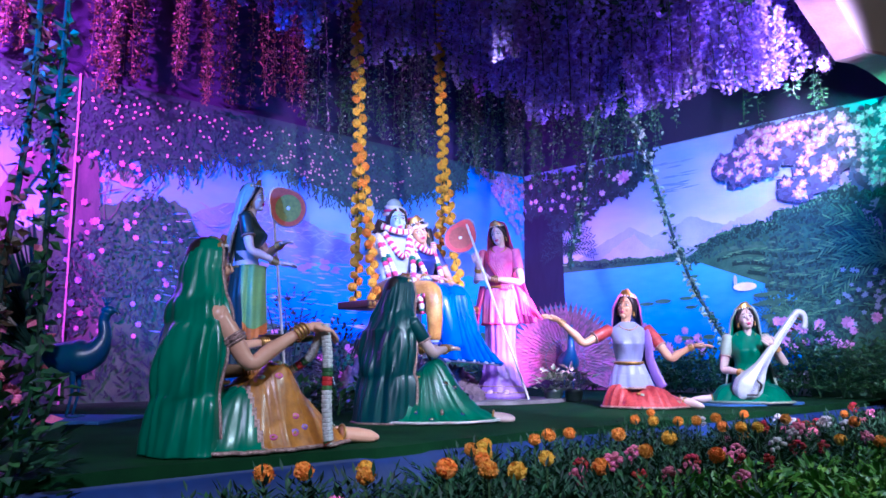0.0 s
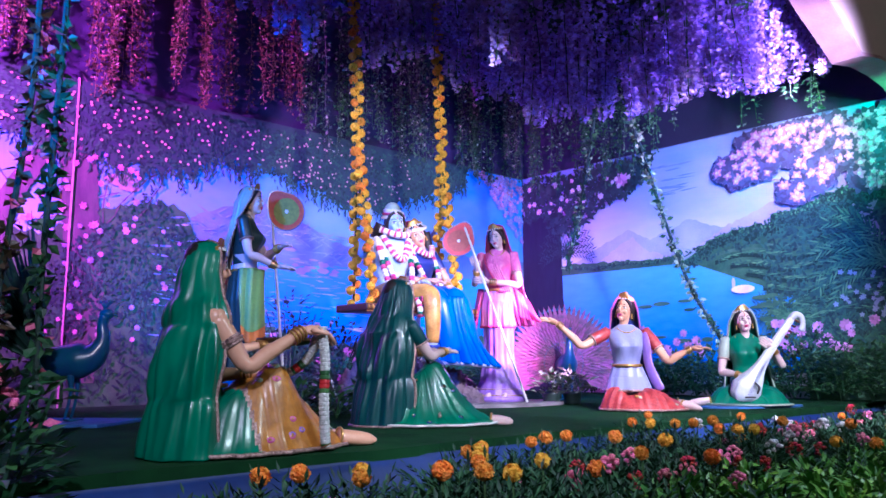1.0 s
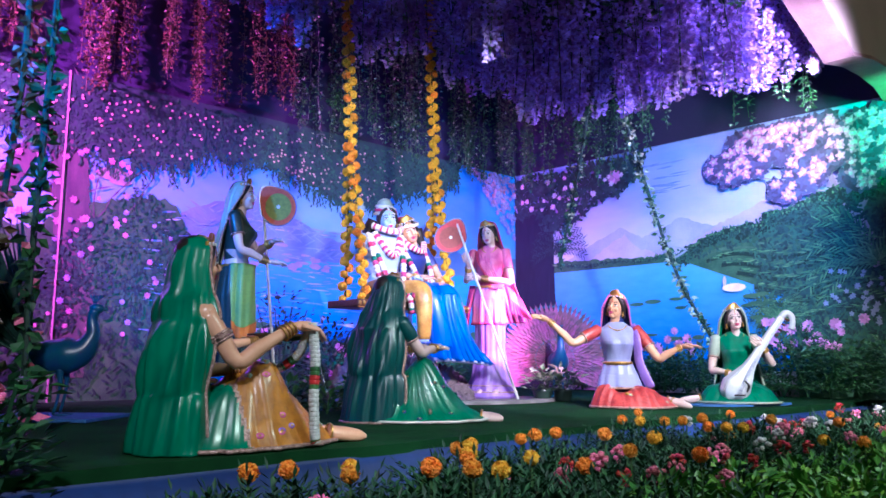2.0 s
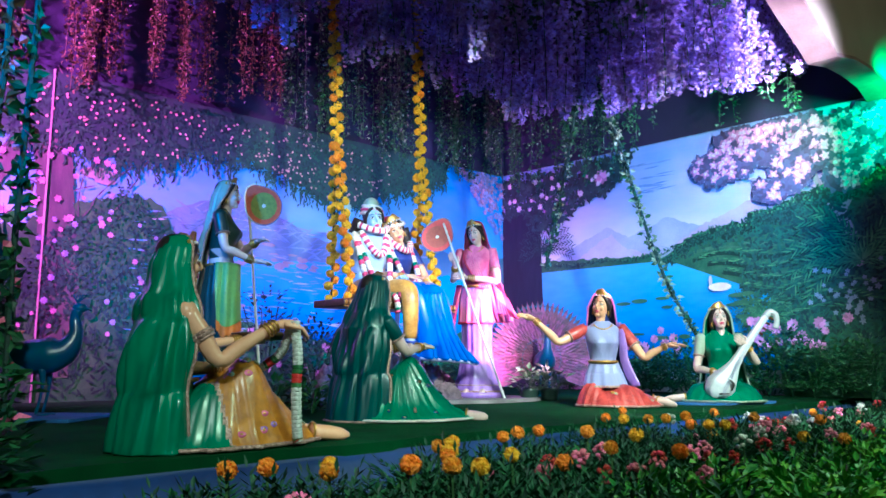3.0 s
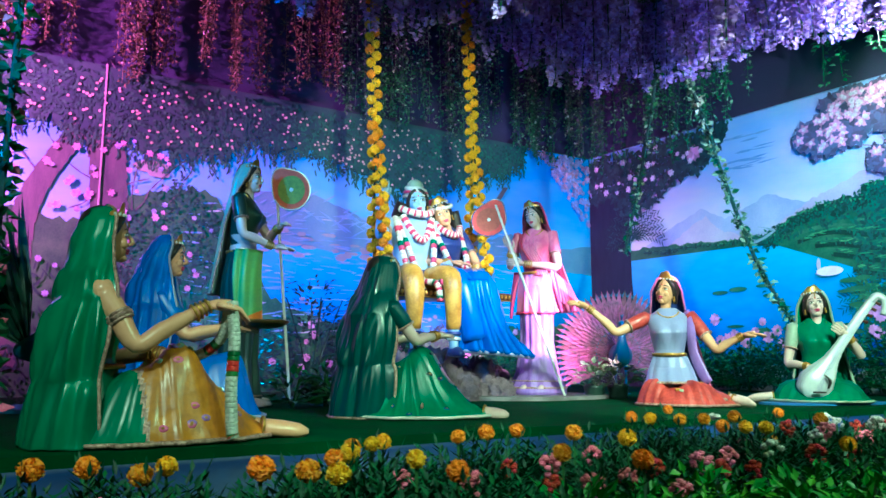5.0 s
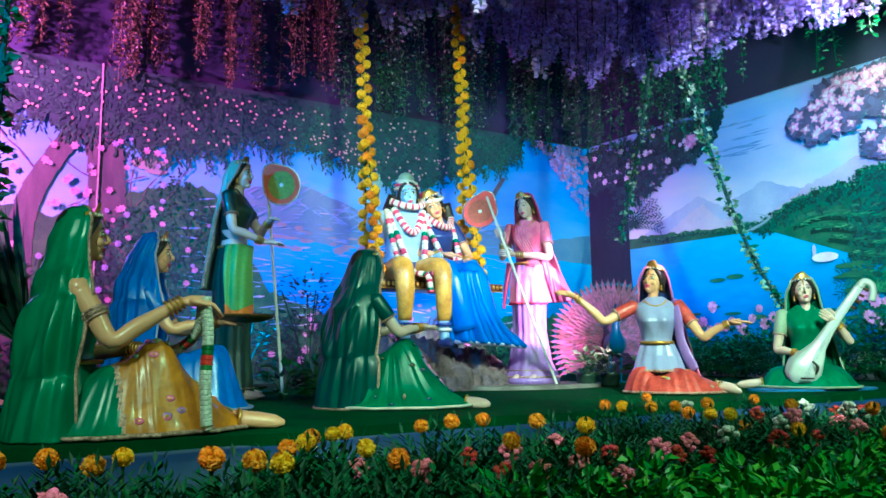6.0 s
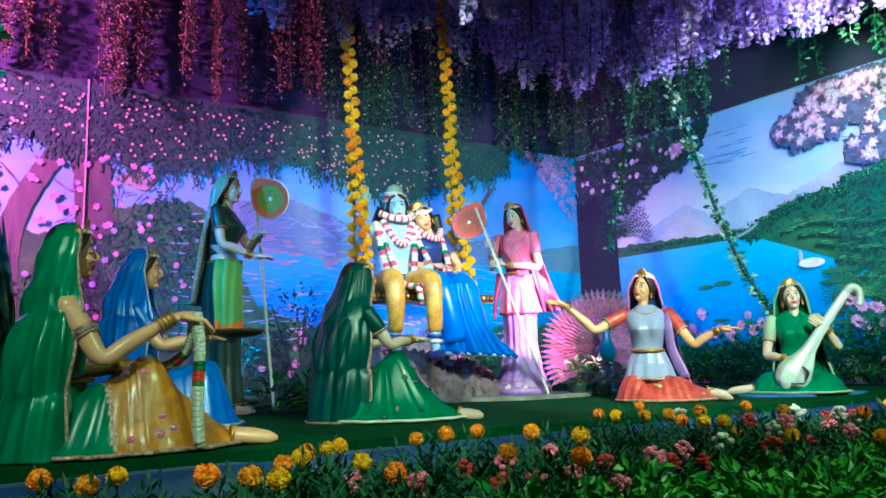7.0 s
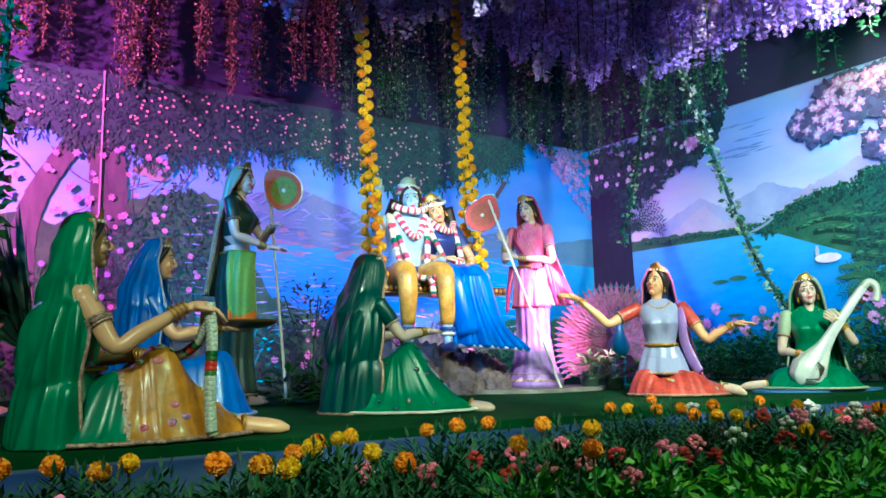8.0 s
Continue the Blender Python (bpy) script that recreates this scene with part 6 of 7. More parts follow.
def fan(name, foot, top, centre, size, face, inner, outer, label, lean=0):
    """A leaf-shaped hand fan on a ribbed staff."""
    thing = holder(name, foot, label, "fan", "fans on staffs")
    a, b = Vector((0, 0, 0)), Vector(top) - Vector(foot)
    bm = bmesh.new()
    n = 60
    tube(bm, [a.lerp(b, k / n) for k in range(n + 1)], [0.0115 if k % 2 else 0.0095 for k in range(n + 1)], 8)
    part("staff", bm, WHITE, thing, "white staff with silver bands")
    at = Matrix.Translation(Vector(centre) - Vector(foot)) @ look((0, 0, 0), (-face[0], -face[1], 0)) @ pose(0, 0, 0, 0, 0, lean)
    for nm, scale, mat, z0, z1 in (("fan_rim", 1.0, NAVY, -0.008, 0.008), ("fan_border", 0.93, outer, -0.011, 0.011), ("fan_field", 0.70, inner, -0.014, 0.014), ("fan_boss", 0.10, WHITE, -0.018, 0.018)):
        bm = bmesh.new()
        pts = []
        for k in range(40):
            t = 2 * math.pi * k / 40
            r = size * scale * (1 + (0.34 * max(0, math.cos(t - 2.3)) ** 8 if scale > 0.8 else 0))
            pts.append((r * math.cos(t) * 0.92, r * math.sin(t)))
        lo, hi = [bm.verts.new(at @ Vector((x, y, z0))) for x, y in pts], [bm.verts.new(at @ Vector((x, y, z1))) for x, y in pts]
        bm.faces.new(lo[::-1]), bm.faces.new(hi)
        for k in range(40):
            bm.faces.new((lo[k], lo[(k + 1) % 40], hi[(k + 1) % 40], hi[k]))
        part(nm, bm, mat, thing, smooth=False)


fan("fan", (-1.30, 5.40, 0.0), (-1.46, 5.40, 1.59), (-1.335, 5.40, 1.465), 0.145, (0.35, -1), paint("yellow_green_fan", (0.30, 0.34, 0.05), 0.6, (0.2, 0.24, 0.04), 40, 0.3), paint("orange_red_fan", (0.62, 0.10, 0.05), 0.6, (0.5, 0.07, 0.04), 40, 0.3), "leaf-shaped green and red fan on a banded staff")
fan("fan", (0.42, 6.60, 0.0), (-0.10, 6.52, 1.52), (-0.155, 6.52, 1.40), 0.145, (0.15, -1), paint("dull_red_fan", (0.38, 0.08, 0.05), 0.6, (0.28, 0.05, 0.04), 40, 0.3), paint("red_fan", (0.60, 0.05, 0.06), 0.6, (0.45, 0.04, 0.05), 40, 0.3), "leaf-shaped red fan on a banded staff", -65)

# lute of the musician, and her mat
lute = holder("lute", (2.12, 6.36, 0.03), "silver-grey long-necked lute with a round gourd", "musical instrument")
bm = bmesh.new()
n = Vector((0.39, 0.02, 0.60))
SPINE = [(-0.045, 0, 0.012), (-0.025, 0, 0.05), (0.015, 0, 0.115), (0.065, 0, 0.19), (0.115, 0, 0.27), (0.18, 0, 0.37), (0.30, 0.01, 0.54), (0.39, 0.02, 0.66)]
WIDE = [0.055, 0.105, 0.122, 0.090, 0.052, 0.036, 0.031, 0.028]
tube(bm, bend(SPINE, 5), along(WIDE, 5), 18, 0, 0.62, side=(1, 0, -0.6))
part("body", bm, GREYWOOD, lute)
bm = bmesh.new()
limb(bm, [(0.39, 0.02, 0.66), (0.43, 0.02, 0.70), (0.47, 0.01, 0.68), (0.475, 0.0, 0.62), (0.46, 0.0, 0.57)], [0.028, 0.027, 0.024, 0.022, 0.026], 12)
part("scroll", bm, GREYWOOD, lute)
bm = bmesh.new()
tube(bm, [Vector(p) + Vector((0.004, -0.018 - 0.3 * w, 0.004)) for p, w in zip(bend(SPINE, 5), along(WIDE, 5))], [w * 0.80 for w in along(WIDE, 5)], 18, 0, 0.30, side=(1, 0, -0.6))
part("soundboard", bm, paint("pale_soundboard", (0.62, 0.64, 0.66), 0.35, (0.5, 0.52, 0.56), 8, 0.05, coat=0.4), lute)
bm = bmesh.new()
for k in (1,):
    limb(bm, [(0.02 + 0.045 * k, -0.108, 0.08), (0.02 + 0.06 * k, -0.112, 0.13), (0.02 + 0.03 * k, -0.108, 0.17)], [0.006, 0.011, 0.005], 6)
slab(bm, (-0.03, -0.118, 0.05), (0.05, -0.104, 0.062))
part("inlay", bm, HAIR, lute, "dark curved inlay")
bm = bmesh.new()
for k in range(4):
    o = 0.008 * (k - 1.5)
    tube(bm, [(0.0 + o, -0.112, 0.06), (0.16 + o, -0.05, 0.34), (0.40 + o, -0.012, 0.665)], 0.0012, 4)
part("strings", bm, SILVER, lute)
for k in range(4):
    bm = bmesh.new()
    p = Vector((0.31 + 0.03 * k, 0.01, 0.55 + 0.04 * k))
    tube(bm, [p, p + Vector((0.05, 0, -0.03))], [0.006, 0.011], 8)
    part("peg", bm, WOOD, lute)
bm = bmesh.new()
prism(bm, [(2.20 + 0.44 * math.cos(a) * (1 + 0.03 * math.sin(5 * a)), 6.46 + 0.22 * math.sin(a) + 0.16 * math.cos(a), 0) for a in [2 * math.pi * k / 40 for k in range(40)]], 0.001, 0.014)
tagged(finish("sitting_mat", bm, MAT, smooth=False), "flat blue cloth mat under the musician", "mat")


# ---- peacock figures, each one mesh ----
PEA_BODY = paint("peacock_blue_paint", (0.02, 0.07, 0.22), 0.35, (0.015, 0.12, 0.20), 8, 0.2, coat=0.4)
# maroon of the fanned tail has the rose lamp's light put into it
PEA_TAIL = paint("rose_lit_plume", (0.34, 0.05, 0.17), 0.5, (0.09, 0.02, 0.06), 14, 0.3, island=0.5)
PEA_DARK = paint("dark_green_plume", (0.012, 0.04, 0.035), 0.5, (0.02, 0.06, 0.04), 14, 0.3, island=0.5)


def peacock(place, yaw, label, tail, fanned, size=1.0):
    bm = bmesh.new()
    limb(bm, [(-0.26, 0, 0.36), (-0.10, 0, 0.38), (0.06, 0, 0.40), (0.15, 0, 0.44), (0.20, 0, 0.54), (0.19, 0, 0.64), (0.205, 0, 0.70)], [0.05, 0.115, 0.12, 0.085, 0.045, 0.034, 0.036], 16)
    ball(bm, (0.215, 0, 0.71), (0.05, 0.034, 0.036))
    limb(bm, [(0.25, 0, 0.71), (0.285, 0, 0.70), (0.30, 0, 0.69)], [0.012, 0.008, 0.003], 7)
    for k in range(5):
        tube(bm, [(0.20, 0, 0.74), (0.17 + 0.02 * k, 0.004 * k, 0.80)], [0.003, 0.006], 5)
    for y in (-0.05, 0.05):
        limb(bm, [(0.02, y, 0.32), (0.03, y, 0.18), (0.0, y, 0.012)], [0.03, 0.011, 0.010], 8)
        for t in (-0.5, 0, 0.5):
            tube(bm, [(0.0, y, 0.012), (0.08 * math.cos(t), y + 0.08 * math.sin(t), 0.006)], [0.009, 0.004], 6)
    L = Leaves()
    if fanned:
        for ring, (r, n, w) in enumerate(((0.68, 46, 0.11), (0.57, 40, 0.11), (0.46, 34, 0.11), (0.35, 26, 0.10), (0.25, 20, 0.09))):
            for k in range(n):
                t = math.radians(-32 + 244 * (k + 0.5 * (ring % 2)) / (n - 1))
                d = Vector((-0.10 - 0.05 * ring, math.cos(t), math.sin(t)))
                root = Vector((-0.14 + 0.012 * ring, 0, 0.42))
                L.leaf(root + d * r * 0.25, d, (1, 0, 0), r * 0.75, w, 1, -0.06)
                L.leaf(root + d * r * 0.84 + Vector((0.006, 0, 0)), d, (1, 0, 0), r * 0.13, w * 0.55, 2)
    else:
        for k in range(150):
            a, e = random.uniform(-0.32, 0.32), random.uniform(0.45, 1.35)
            d = Vector((-math.cos(e) * 0.9, math.sin(a) * 0.9, math.sin(e)))
            L.leaf((-0.18, 0, 0.36), d, (0.5, random.uniform(-1, 1), 0.4), random.uniform(0.6, 1.12), random.uniform(0.04, 0.075), 1, random.uniform(-0.05, 0.1))
    k0 = len(bm.verts)
    vs = [bm.verts.new(v) for v in L.verts]
    for f, mi in zip(L.faces, L.mats):
        bm.faces.new([vs[i] for i in f]).material_index = mi
    ob = finish("peacock_figure", bm, [PEA_BODY, tail, PEA_BODY])
    ob.matrix_world = pose(*place, 0, 0, yaw) @ Matrix.Scale(size, 4)
    return tagged(ob, label, "peacock figure")


peacock((0.80, 7.66, 0.0), -82, "peacock figure with its tail fanned out, standing on the turf", PEA_TAIL, True, 0.86)
peacock((-2.34, 4.42, 0.02), 8, "dark blue peacock figure with raised dark tail", PEA_DARK, False, 0.9)
bm = bmesh.new()
slab(bm, (-2.75, 4.15, 0.0), (-2.0, 4.7, 0.02), bevel=0.006)
tagged(finish("plinth", bm, MAT, smooth=False), "thin dark blue plinth under the peacock figure", "plinth")


# ---- stone slab, rocks ----
bm = bmesh.new()
prism(bm, [(0.12 + 0.95 * math.cos(a) * (1 + 0.06 * math.sin(3 * a)) - 0.35, 6.75 + 0.55 * math.sin(a) * (1 + 0.08 * math.sin(4 * a)), 0) for a in [2 * math.pi * k / 30 for k in range(30)]], 0.002, 0.03)
tagged(finish("stone_slab", bm, STONE, smooth=False), "low flat grey stone slab on the turf", "slab")
for along_seat, out, r, h in ((-0.45, 0.05, 0.17, 0.2), (-0.2, 0.12, 0.2, 0.26), (0.08, 0.14, 0.2, 0.24), (0.35, 0.1, 0.2, 0.24), (-0.3, -0.15, 0.22, 0.32), (0.0, -0.15, 0.24, 0.34), (0.3, -0.18, 0.22, 0.3), (0.6, 0.0, 0.18, 0.2), (0.1, 0.3, 0.12, 0.12), (0.45, 0.28, 0.13, 0.12), (-0.15, 0.3, 0.1, 0.1)):
    bm = bmesh.new()
    made = bmesh.ops.create_icosphere(bm, subdivisions=5, radius=1)
    off = Vector((along_seat * 9, out * 7, 0))
    for v in bm.verts:
        q = v.co.copy()
        k = 1 + 0.3 * noise.noise(q * 1.7 + off) + 0.22 * abs(noise.noise(q * 4.5 + off)) + 0.14 * noise.noise(q * 11 + off) + 0.06 * noise.noise(q * 25 + off)
        v.co = Vector((q.x * r * k, q.y * r * k * 0.8, max(-0.03, q.z * h * k)))
    ob = finish("rock", bm, ROCK)
    ob.location = Vector((SEAT.x, SEAT.y, 0.03)) + AX * along_seat + FRONT * out
    tagged(ob, "rough purple-grey rock below the swing", "rock", "rocks below the swing")


# ---- potted and standing shrubs on the stage ----
def shrub(name, at, h, w, n, size, mat, label, lift=0.5, turn=0.0):
    ob = new(name, broad(h, w, n, size, lift).mesh(name, [mat]))
    ob.matrix_world = pose(*at, 0, 0, turn)
    return tagged(ob, label, "shrub", "shrubs on the stage")


for k in range(15):
    r = 1.25 + k * 0.235
    shrub("shrub", R(r, random.uniform(0.25, 0.5), 0), random.uniform(0.42, 0.6) + (0.15 if r > 3.4 else 0), 0.55, 420, 0.055, L_GREEN, "dense green shrub before the painted side wall")
for k in range(5):
    shrub("shrub", S(1.2 + 0.55 * k, random.uniform(0.4, 0.7), 0), random.uniform(0.4, 0.55), 0.6, 300, 0.06, L_GREEN, "low dark shrub before the painted back wall")
for at, h, w, n in (((-1.62, 6.45, 0), 1.05, 0.75, 420), ((-1.25, 6.75, 0), 0.8, 0.7, 320), ((-2.1, 6.2, 0), 0.7, 0.7, 300)):
    shrub("shrub", at, h, w, n, 0.05, PEA_DARK, "tall loose dark-leaved shrub behind the figures", 0.8)
for at, h, w in (((-1.12, 5.05, 0), 0.24, 0.34), ((-0.98, 5.22, 0), 0.28, 0.3), ((-0.85, 5.05, 0), 0.2, 0.26), ((-0.72, 5.3, 0), 0.24, 0.3)):
    shrub("shrub", at, h, w, 70, 0.075, L_GREEN, "small leafy green plant on the turf")
for x, y in ((0.62, 6.78), (0.80, 6.85)):
    pot = holder("potted_plant", (x, y, 0.0), "low potted plant with pale variegated leaves", "plant", "potted plants")
    bm = bmesh.new()
    sheet(bm, lambda u, v: ((0.06 + 0.02 * v) * math.cos(-2 * math.pi * u), (0.06 + 0.02 * v) * math.sin(-2 * math.pi * u), 0.11 * v), 20, 4, 0, 0.006, True)
    prism(bm, [(0.07 * math.cos(2 * math.pi * k / 16), 0.07 * math.sin(2 * math.pi * k / 16), 0) for k in range(16)], 0.002, 0.09)
    part("pot", bm, BLACKCLOTH, pot, "black plastic pot")
    piece("foliage", broad(0.24, 0.34, 60, 0.085, 0.9).mesh("foliage", [L_PALE]), pot, Matrix.Translation((0, 0, 0.06)))
# trailing shrub with pink flowers at the near end of the stage
near = holder("flowering_shrub", (-1.18, 2.12, -0.37), "leafy green shrub with pink flowers beside the stage", "shrub")
piece("foliage", broad(0.86, 0.5, 420, 0.07, 0.6).mesh("foliage", [L_GREEN]), near, Matrix.Identity(4))
for p in ((0.06, -0.1, 0.69), (0.07, -0.05, 0.62), (-0.1, -0.1, 0.74)):
    piece("flower_head", HEAD_PINK[0], near, Matrix.Translation(p) @ Matrix.Scale(0.045, 4))
for k in range(3):
    ob = new("foliage_plant", BRIGHT[k])
    ob.matrix_world = pose(-0.86 + 0.1 * k, 1.72 + 0.12 * k, -0.37, 0, 0, 50 * k)
    tagged(ob, "yellow-green leafy plant in the bed", "plant", "foliage plants in the bed")


# ---- hanging vines and garlands ----
def vine(pts, n, size, mats, rope=0.012, flowers=0.0, spread=0.035):
    L = Leaves()
    pts = bend(pts, 12)
    for k in range(n):
        q = random.random() * (len(pts) - 1.001)
        p = pts[int(q)].lerp(pts[int(q) + 1], q % 1)
        d = any_way(-0.3)
        L.leaf(p + d * spread * random.random(), d, any_way(0.6), size * random.uniform(0.7, 1.3), size * random.uniform(0.6, 0.9), 1 if random.random() > flowers else 2, 0.2)
    bm = bmesh.new()
    tube(bm, pts, rope, 6)
    vs = [bm.verts.new(v) for v in L.verts]
    for f, mi in zip(L.faces, L.mats):
        bm.faces.new([vs[i] for i in f]).material_index = mi
    return finish("hanging_vine", bm, mats, smooth=False)


for pts, n, size, fl, mats, label in (
        ([(-2.0, 3.68, 4.45), (-2.04, 3.66, 2.2), (-2.06, 3.66, 1.4), (-2.07, 3.66, 0.7), (-2.06, 3.67, 0.0)], 300, 0.075, 0.12, [ROPE, L_IVY, F_PINK], "thick leafy rope vine hanging to the turf"),
        ([(-2.1, 3.5, 4.45), (-2.14, 3.58, 2.3), (-2.17, 3.6, 1.6), (-2.25, 3.6, 0.8), (-2.3, 3.62, 0.3)], 240, 0.07, 0.12, [ROPE, L_DRY, F_PINK], "dark leafy rope vine hanging by the stage's end"),
        ([(1.30, 8.2, 4.45), (1.24, 8.2, 3.3), (1.08, 8.2, 2.33), (0.86, 8.2, 1.32)], 320, 0.055, 0.25, [ROPE, L_IVY, L_PALEIVY], "slanting leafy vine hanging before the painted wall"),
        ([(1.35, 7.55, 4.45), (1.42, 7.5, 3.1), (1.60, 7.42, 2.3), (1.80, 7.4, 1.55), (1.98, 7.35, 1.0), (2.24, 7.25, 0.45)], 520, 0.055, 0.65, [ROPE, L_IVY, L_PALEIVY], "slanting leafy vine with pale blossoms before the painted lake")):
    tagged(vine(pts, n, size, mats, 0.016, fl), label, "vine", "hanging vines")


def strand(length, leaves, size, mat, pale):
    L = Leaves()
    L.line([(0.012 * math.sin(7 * k), 0.012 * math.cos(5 * k), -length * k / 10) for k in range(11)], 0.003)
    for k in range(leaves):
        z = -length * random.random() ** 0.9
        d = any_way(-0.7)
        L.leaf(Vector((0, 0, z)) + d * 0.03, d, any_way(), size * random.uniform(0.7, 1.3), size * 0.8, 1 if random.random() < pale else 0, 0.2)
    return L.mesh("ivy_strand", [mat, L_PALEIVY if mat is L_IVY else L_DRYPALE])


GREEN_STRAND = [strand(1.9, 140, 0.036, L_IVY, 0.10) for k in range(4)]
DRY_STRAND = [strand(1.9, 190, 0.032, L_DRY, 0.25) for k in range(4)]


def hang(mesh, at, label, group, scale=1.0, wide=1.0):
    ob = new("ivy_strand", mesh)
    ob.matrix_world = Matrix.Translation(at) @ pose(0, 0, 0, random.uniform(-3, 3), random.uniform(-3, 3), random.uniform(0, 360)) @ Matrix.Diagonal((wide, wide, scale, 1))
    return tagged(ob, label, "vine", group)


for k in range(120):
    s = 0.35 + 8.2 * (k + random.random() * 0.7) / 120
    if math.sin(s * 7.1) + 0.6 * math.sin(s * 17) < -0.55:
        continue
    dry = s > 3.6
    low = (2.92 if dry else 2.82) + 0.12 * math.sin(s * 5.3) + random.uniform(-0.12, 0.16)
    for j in range(2):
        hang(random.choice(DRY_STRAND if dry else GREEN_STRAND), S(s + random.uniform(-0.05, 0.05), random.uniform(0.07, 0.22), low + 1.9),
             "hanging strand of red-brown leaves" if dry else "hanging strand of small green leaves", "leaf strands over the back wall")
for k in range(44):
    r = 0.25 + 2.3 * k / 44
    low = 2.66 + 0.22 * math.sin(r * 6) + random.uniform(-0.1, 0.2)
    hang(random.choice(GREEN_STRAND), R(r, random.uniform(0.15, 0.8), low + 1.9), "hanging strand of small green leaves", "leaf strands over the side wall")
for at in ((2.69, 8.05, 2.80), (2.74, 8.0, 2.86), (3.06, 7.30, 2.72), (3.1, 7.34, 2.78), (3.02, 7.26, 2.85)):
    hang(random.choice(GREEN_STRAND), Vector(at) + Vector((0, 0, 1.9)), "hanging strand of bright green leaves", "leaf strands over the side wall", 1.0, 1.7)


def raceme(length, n):
    L = Leaves()
    L.line([(0, 0, 0.3), (0.01, 0, -length * 0.5), (0, 0, -length)], 0.004, 1)
    for k in range(n):
        t = random.random()
        r = 0.062 * (1 - t) ** 0.6 + 0.012
        a = random.uniform(0, 6.3)
        out = Vector((math.cos(a), math.sin(a), random.uniform(-0.7, 0.2)))
        p = Vector((0, 0, -length * t)) + Vector((math.cos(a), math.sin(a), 0)) * r * random.uniform(0.4, 1.0)
        for j in range(3):
            L.leaf(p, out + any_way() * 0.8, any_way(), random.uniform(0.028, 0.044), random.uniform(0.024, 0.036), 0, 0.2)
    for k in range(5):
        d = any_way()
        L.leaf((0, 0, random.uniform(-0.1, 0.2)), d, any_way(), 0.08, 0.045, 1, 0.2)
    return L.mesh("wisteria_raceme", [F_WISTERIA, L_GREEN])


RACEMES = [raceme(0.42 + 0.09 * k, 74 + 10 * k) for k in range(5)]
# lowest tips of the canopy: it hangs deepest towards the far corner and thins out over the near end
TIPS = [(-60, 0.50), (-32, 0.46), (-20, 0.43), (-15, 0.405), (-8, 0.385), (-3, 0.345), (2, 0.312), (8, 0.318), (12, 0.328), (24, 0.345), (60, 0.40)]


def wisteria(s, b, spread):
    d = S(s, b) - Vector((0.45, 0.0, 0))
    low = 0.35 + d.length * curve(TIPS, math.degrees(math.atan2(d.x, d.y)))[0] + abs(random.gauss(0, spread))
    i = random.randrange(5)
    tip = low + 0.42 + 0.09 * i
    if tip > CEIL - 0.1 or (S(s, b) - CORNER).dot(SIDE_IN) < 0.35:
        return 0
    ob = new("wisteria_raceme", RACEMES[i])
    ob.matrix_world = Matrix.Translation(S(s, b, tip)) @ pose(0, 0, 0, random.uniform(-6, 6), random.uniform(-6, 6), random.uniform(0, 360)) @ Matrix.Diagonal((1.15, 1.15, 1, 1))
    tagged(ob, "hanging lilac wisteria raceme of cloth blossoms", "wisteria", "wisteria under the ceiling")
    return 1


count = 0
for k in range(2000):
    if count >= 195:
        break
    s, b = random.uniform(-0.8, 5.6), random.uniform(1.5, 3.8)
    if random.random() > (s - 3.2) / 2.6:
        count += wisteria(s, b, 0.34)
for k in range(100):
    wisteria(random.uniform(-0.1, 3.2), random.uniform(3.7, 4.45), 0.26)
bm = bmesh.new()
for s in range(0, 8):
    tube(bm, [S(s * 0.95 - 0.6, 1.1, CEIL - 0.06), S(s * 0.95 - 0.6, 3.9, CEIL - 0.06)], 0.012, 6)
for b in (1.3, 2.0, 2.7, 3.4):
    tube(bm, [S(-0.7, b, CEIL - 0.04), S(6.4, b, CEIL - 0.04)], 0.012, 6)
tagged(finish("ceiling_trellis", bm, HAIR), "dark wire trellis that carries the wisteria", "trellis", kind="structure")
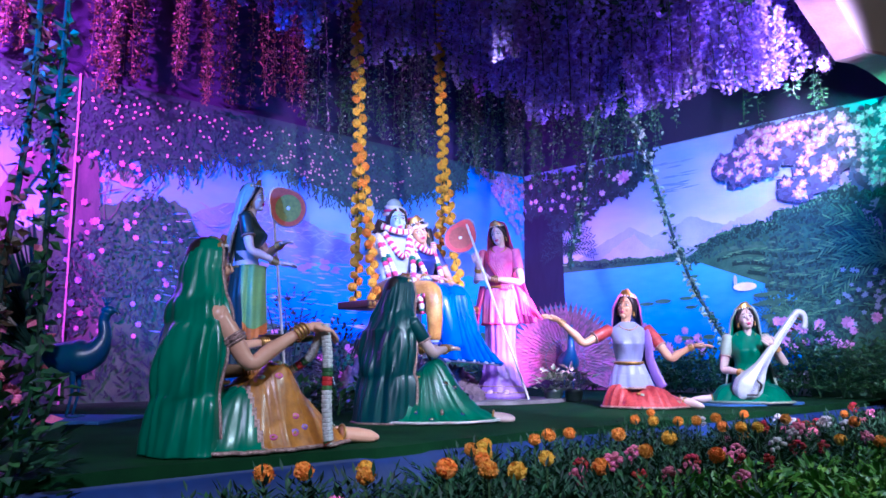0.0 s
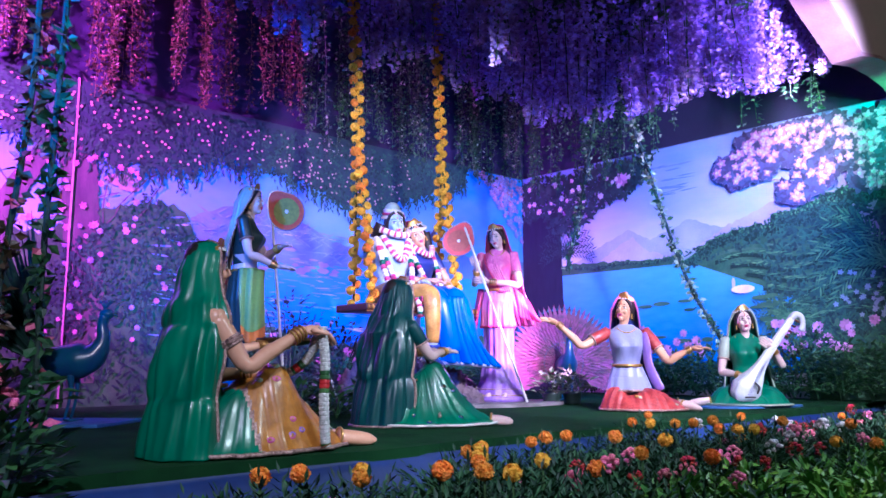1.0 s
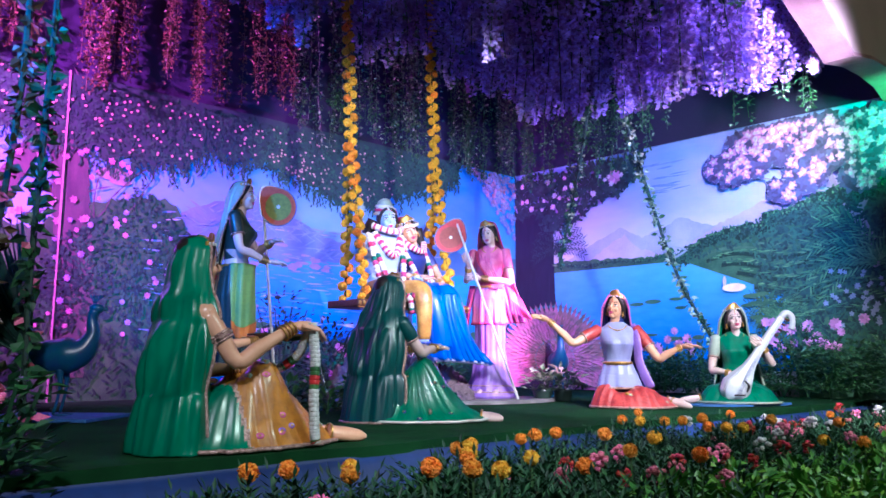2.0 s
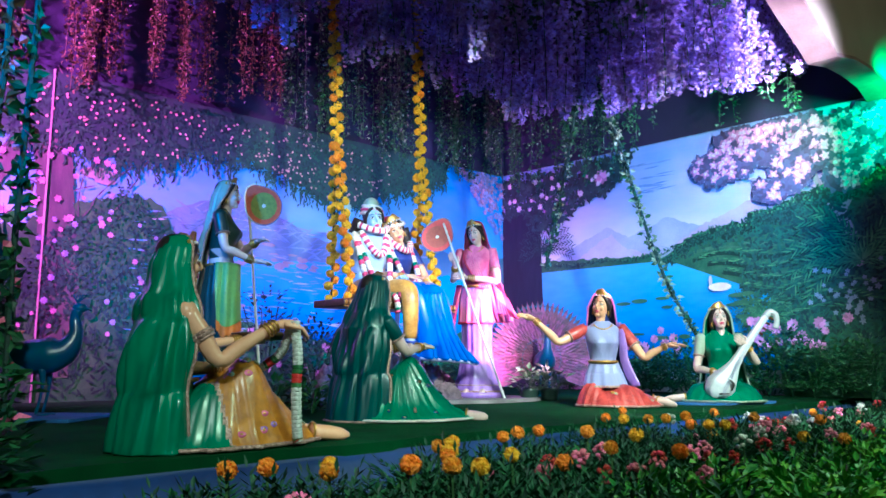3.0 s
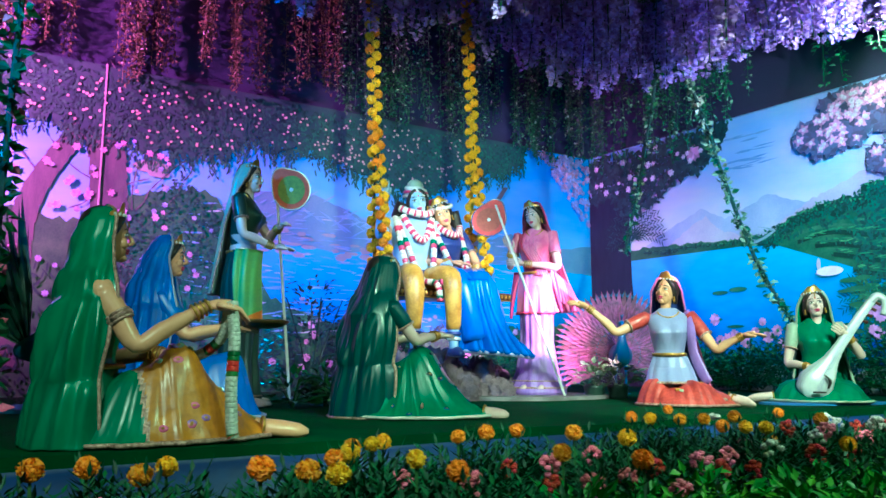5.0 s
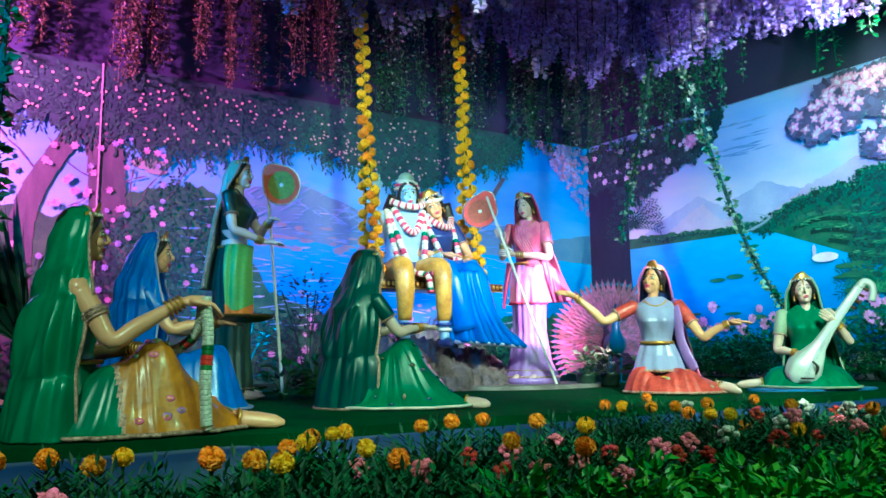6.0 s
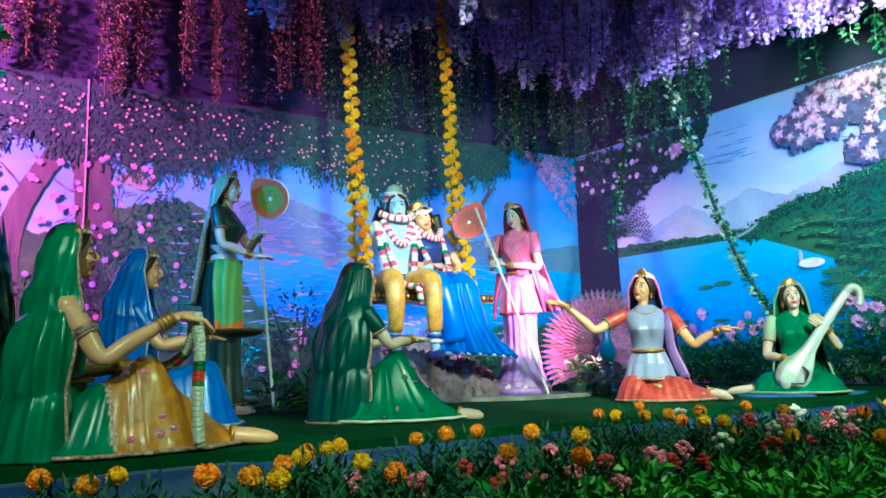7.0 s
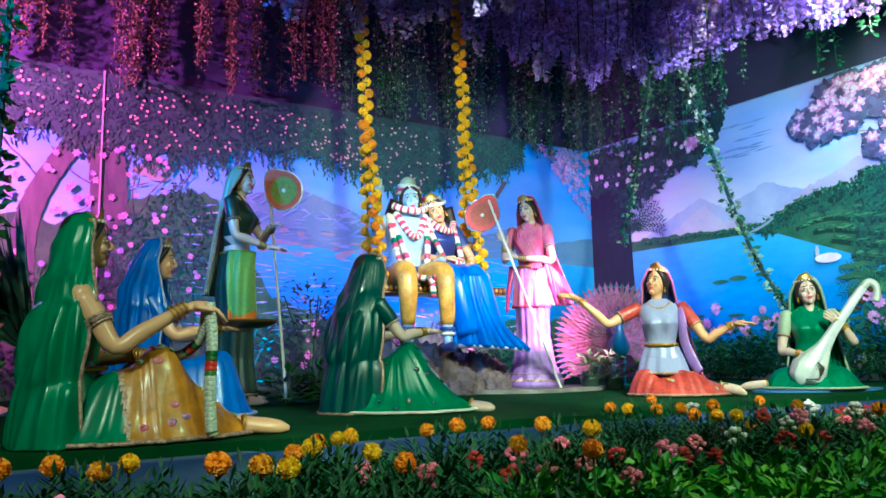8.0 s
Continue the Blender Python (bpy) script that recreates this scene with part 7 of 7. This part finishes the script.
# ---- the flower bed before the stage ----
ORANGES = [(-0.05, 2.05), (0.15, 2.21), (0.27, 2.2), (0.24, 2.42), (0.19, 2.68), (0.59, 2.29), (0.41, 3.05), (0.47, 3.22), (0.56, 3.32), (0.76, 3.29), (0.99, 2.6), (0.94, 4.11), (1.11, 4.69), (1.14, 4.02), (1.24, 4.07), (1.28, 3.71), (1.38, 4.26), (1.61, 4.58), (1.72, 4.21), (0.78, 2.7), (-0.24, 2.12), (2.0, 4.06), (-0.33, 2.05)]
YELLOWS = [(-0.08, 2.19), (0.35, 2.18), (0.23, 2.83), (0.44, 2.47), (0.94, 3.16), (1.02, 4.03), (1.36, 3.7), (1.43, 3.69), (0.24, 2.53), (1.58, 3.14), (0.22, 2.76)]
PINKS = [(0.35, 2.64), (0.55, 2.61), (0.71, 3.05), (0.82, 3.3), (0.95, 2.82), (0.86, 2.68), (1.27, 3.44), (1.17, 3.24), (1.74, 4.3), (1.08, 2.65), (-0.12, 2.0)]
REDS = [(0.58, 3.01), (1.02, 3.14), (1.23, 3.18), (1.32, 3.18), (1.73, 3.75), (0.76, 2.69), (1.59, 3.66), (2.2, 5.12)]
WHITES = [(1.57, 4.09), (1.84, 4.48), (1.39, 3.28), (1.97, 4.39), (2.05, 4.29)]
for kind, places, z in (("orange", ORANGES, 0.05), ("yellow", YELLOWS, 0.05), ("pink", PINKS, -0.03), ("red", REDS, -0.04), ("white", WHITES, 0.01)):
    for x, y in places:
        bedding(kind, x, y, z)
for k in range(46):
    s, b = random.uniform(0.4, 4.2), random.uniform(4.75, 5.7)
    p = S(s, b)
    bedding(random.choice(("orange", "white", "pink", "red", "pink")), p.x, p.y, random.uniform(-0.06, 0.03))
for k in range(52):
    for j in range(8):
        s, b = -0.6 + 0.185 * k + random.uniform(-0.08, 0.08), 4.70 + 0.18 * j + random.uniform(-0.07, 0.07)
        if s > 4.8 and b < 4.80 or (s > 6.6 and b < 4.9):
            continue
        bright = b > 5.55 - 0.06 * max(0, 4.0 - s) and s < 5.6
        ob = new("foliage_plant", random.choice(BRIGHT if bright else FEATHER + BROAD[:1]))
        top = (0.35 if bright else 0.34) + random.uniform(-0.05, 0.05)
        p = S(s, b)
        ob.matrix_world = pose(p.x, p.y, -0.37, 0, 0, random.uniform(0, 360)) @ Matrix.Diagonal((1.1, 1.1, top / 0.34, 1))
        tagged(ob, "yellow-green leafy plant in the bed" if bright else "feathery dark green plant in the bed", "plant", "foliage plants in the bed")
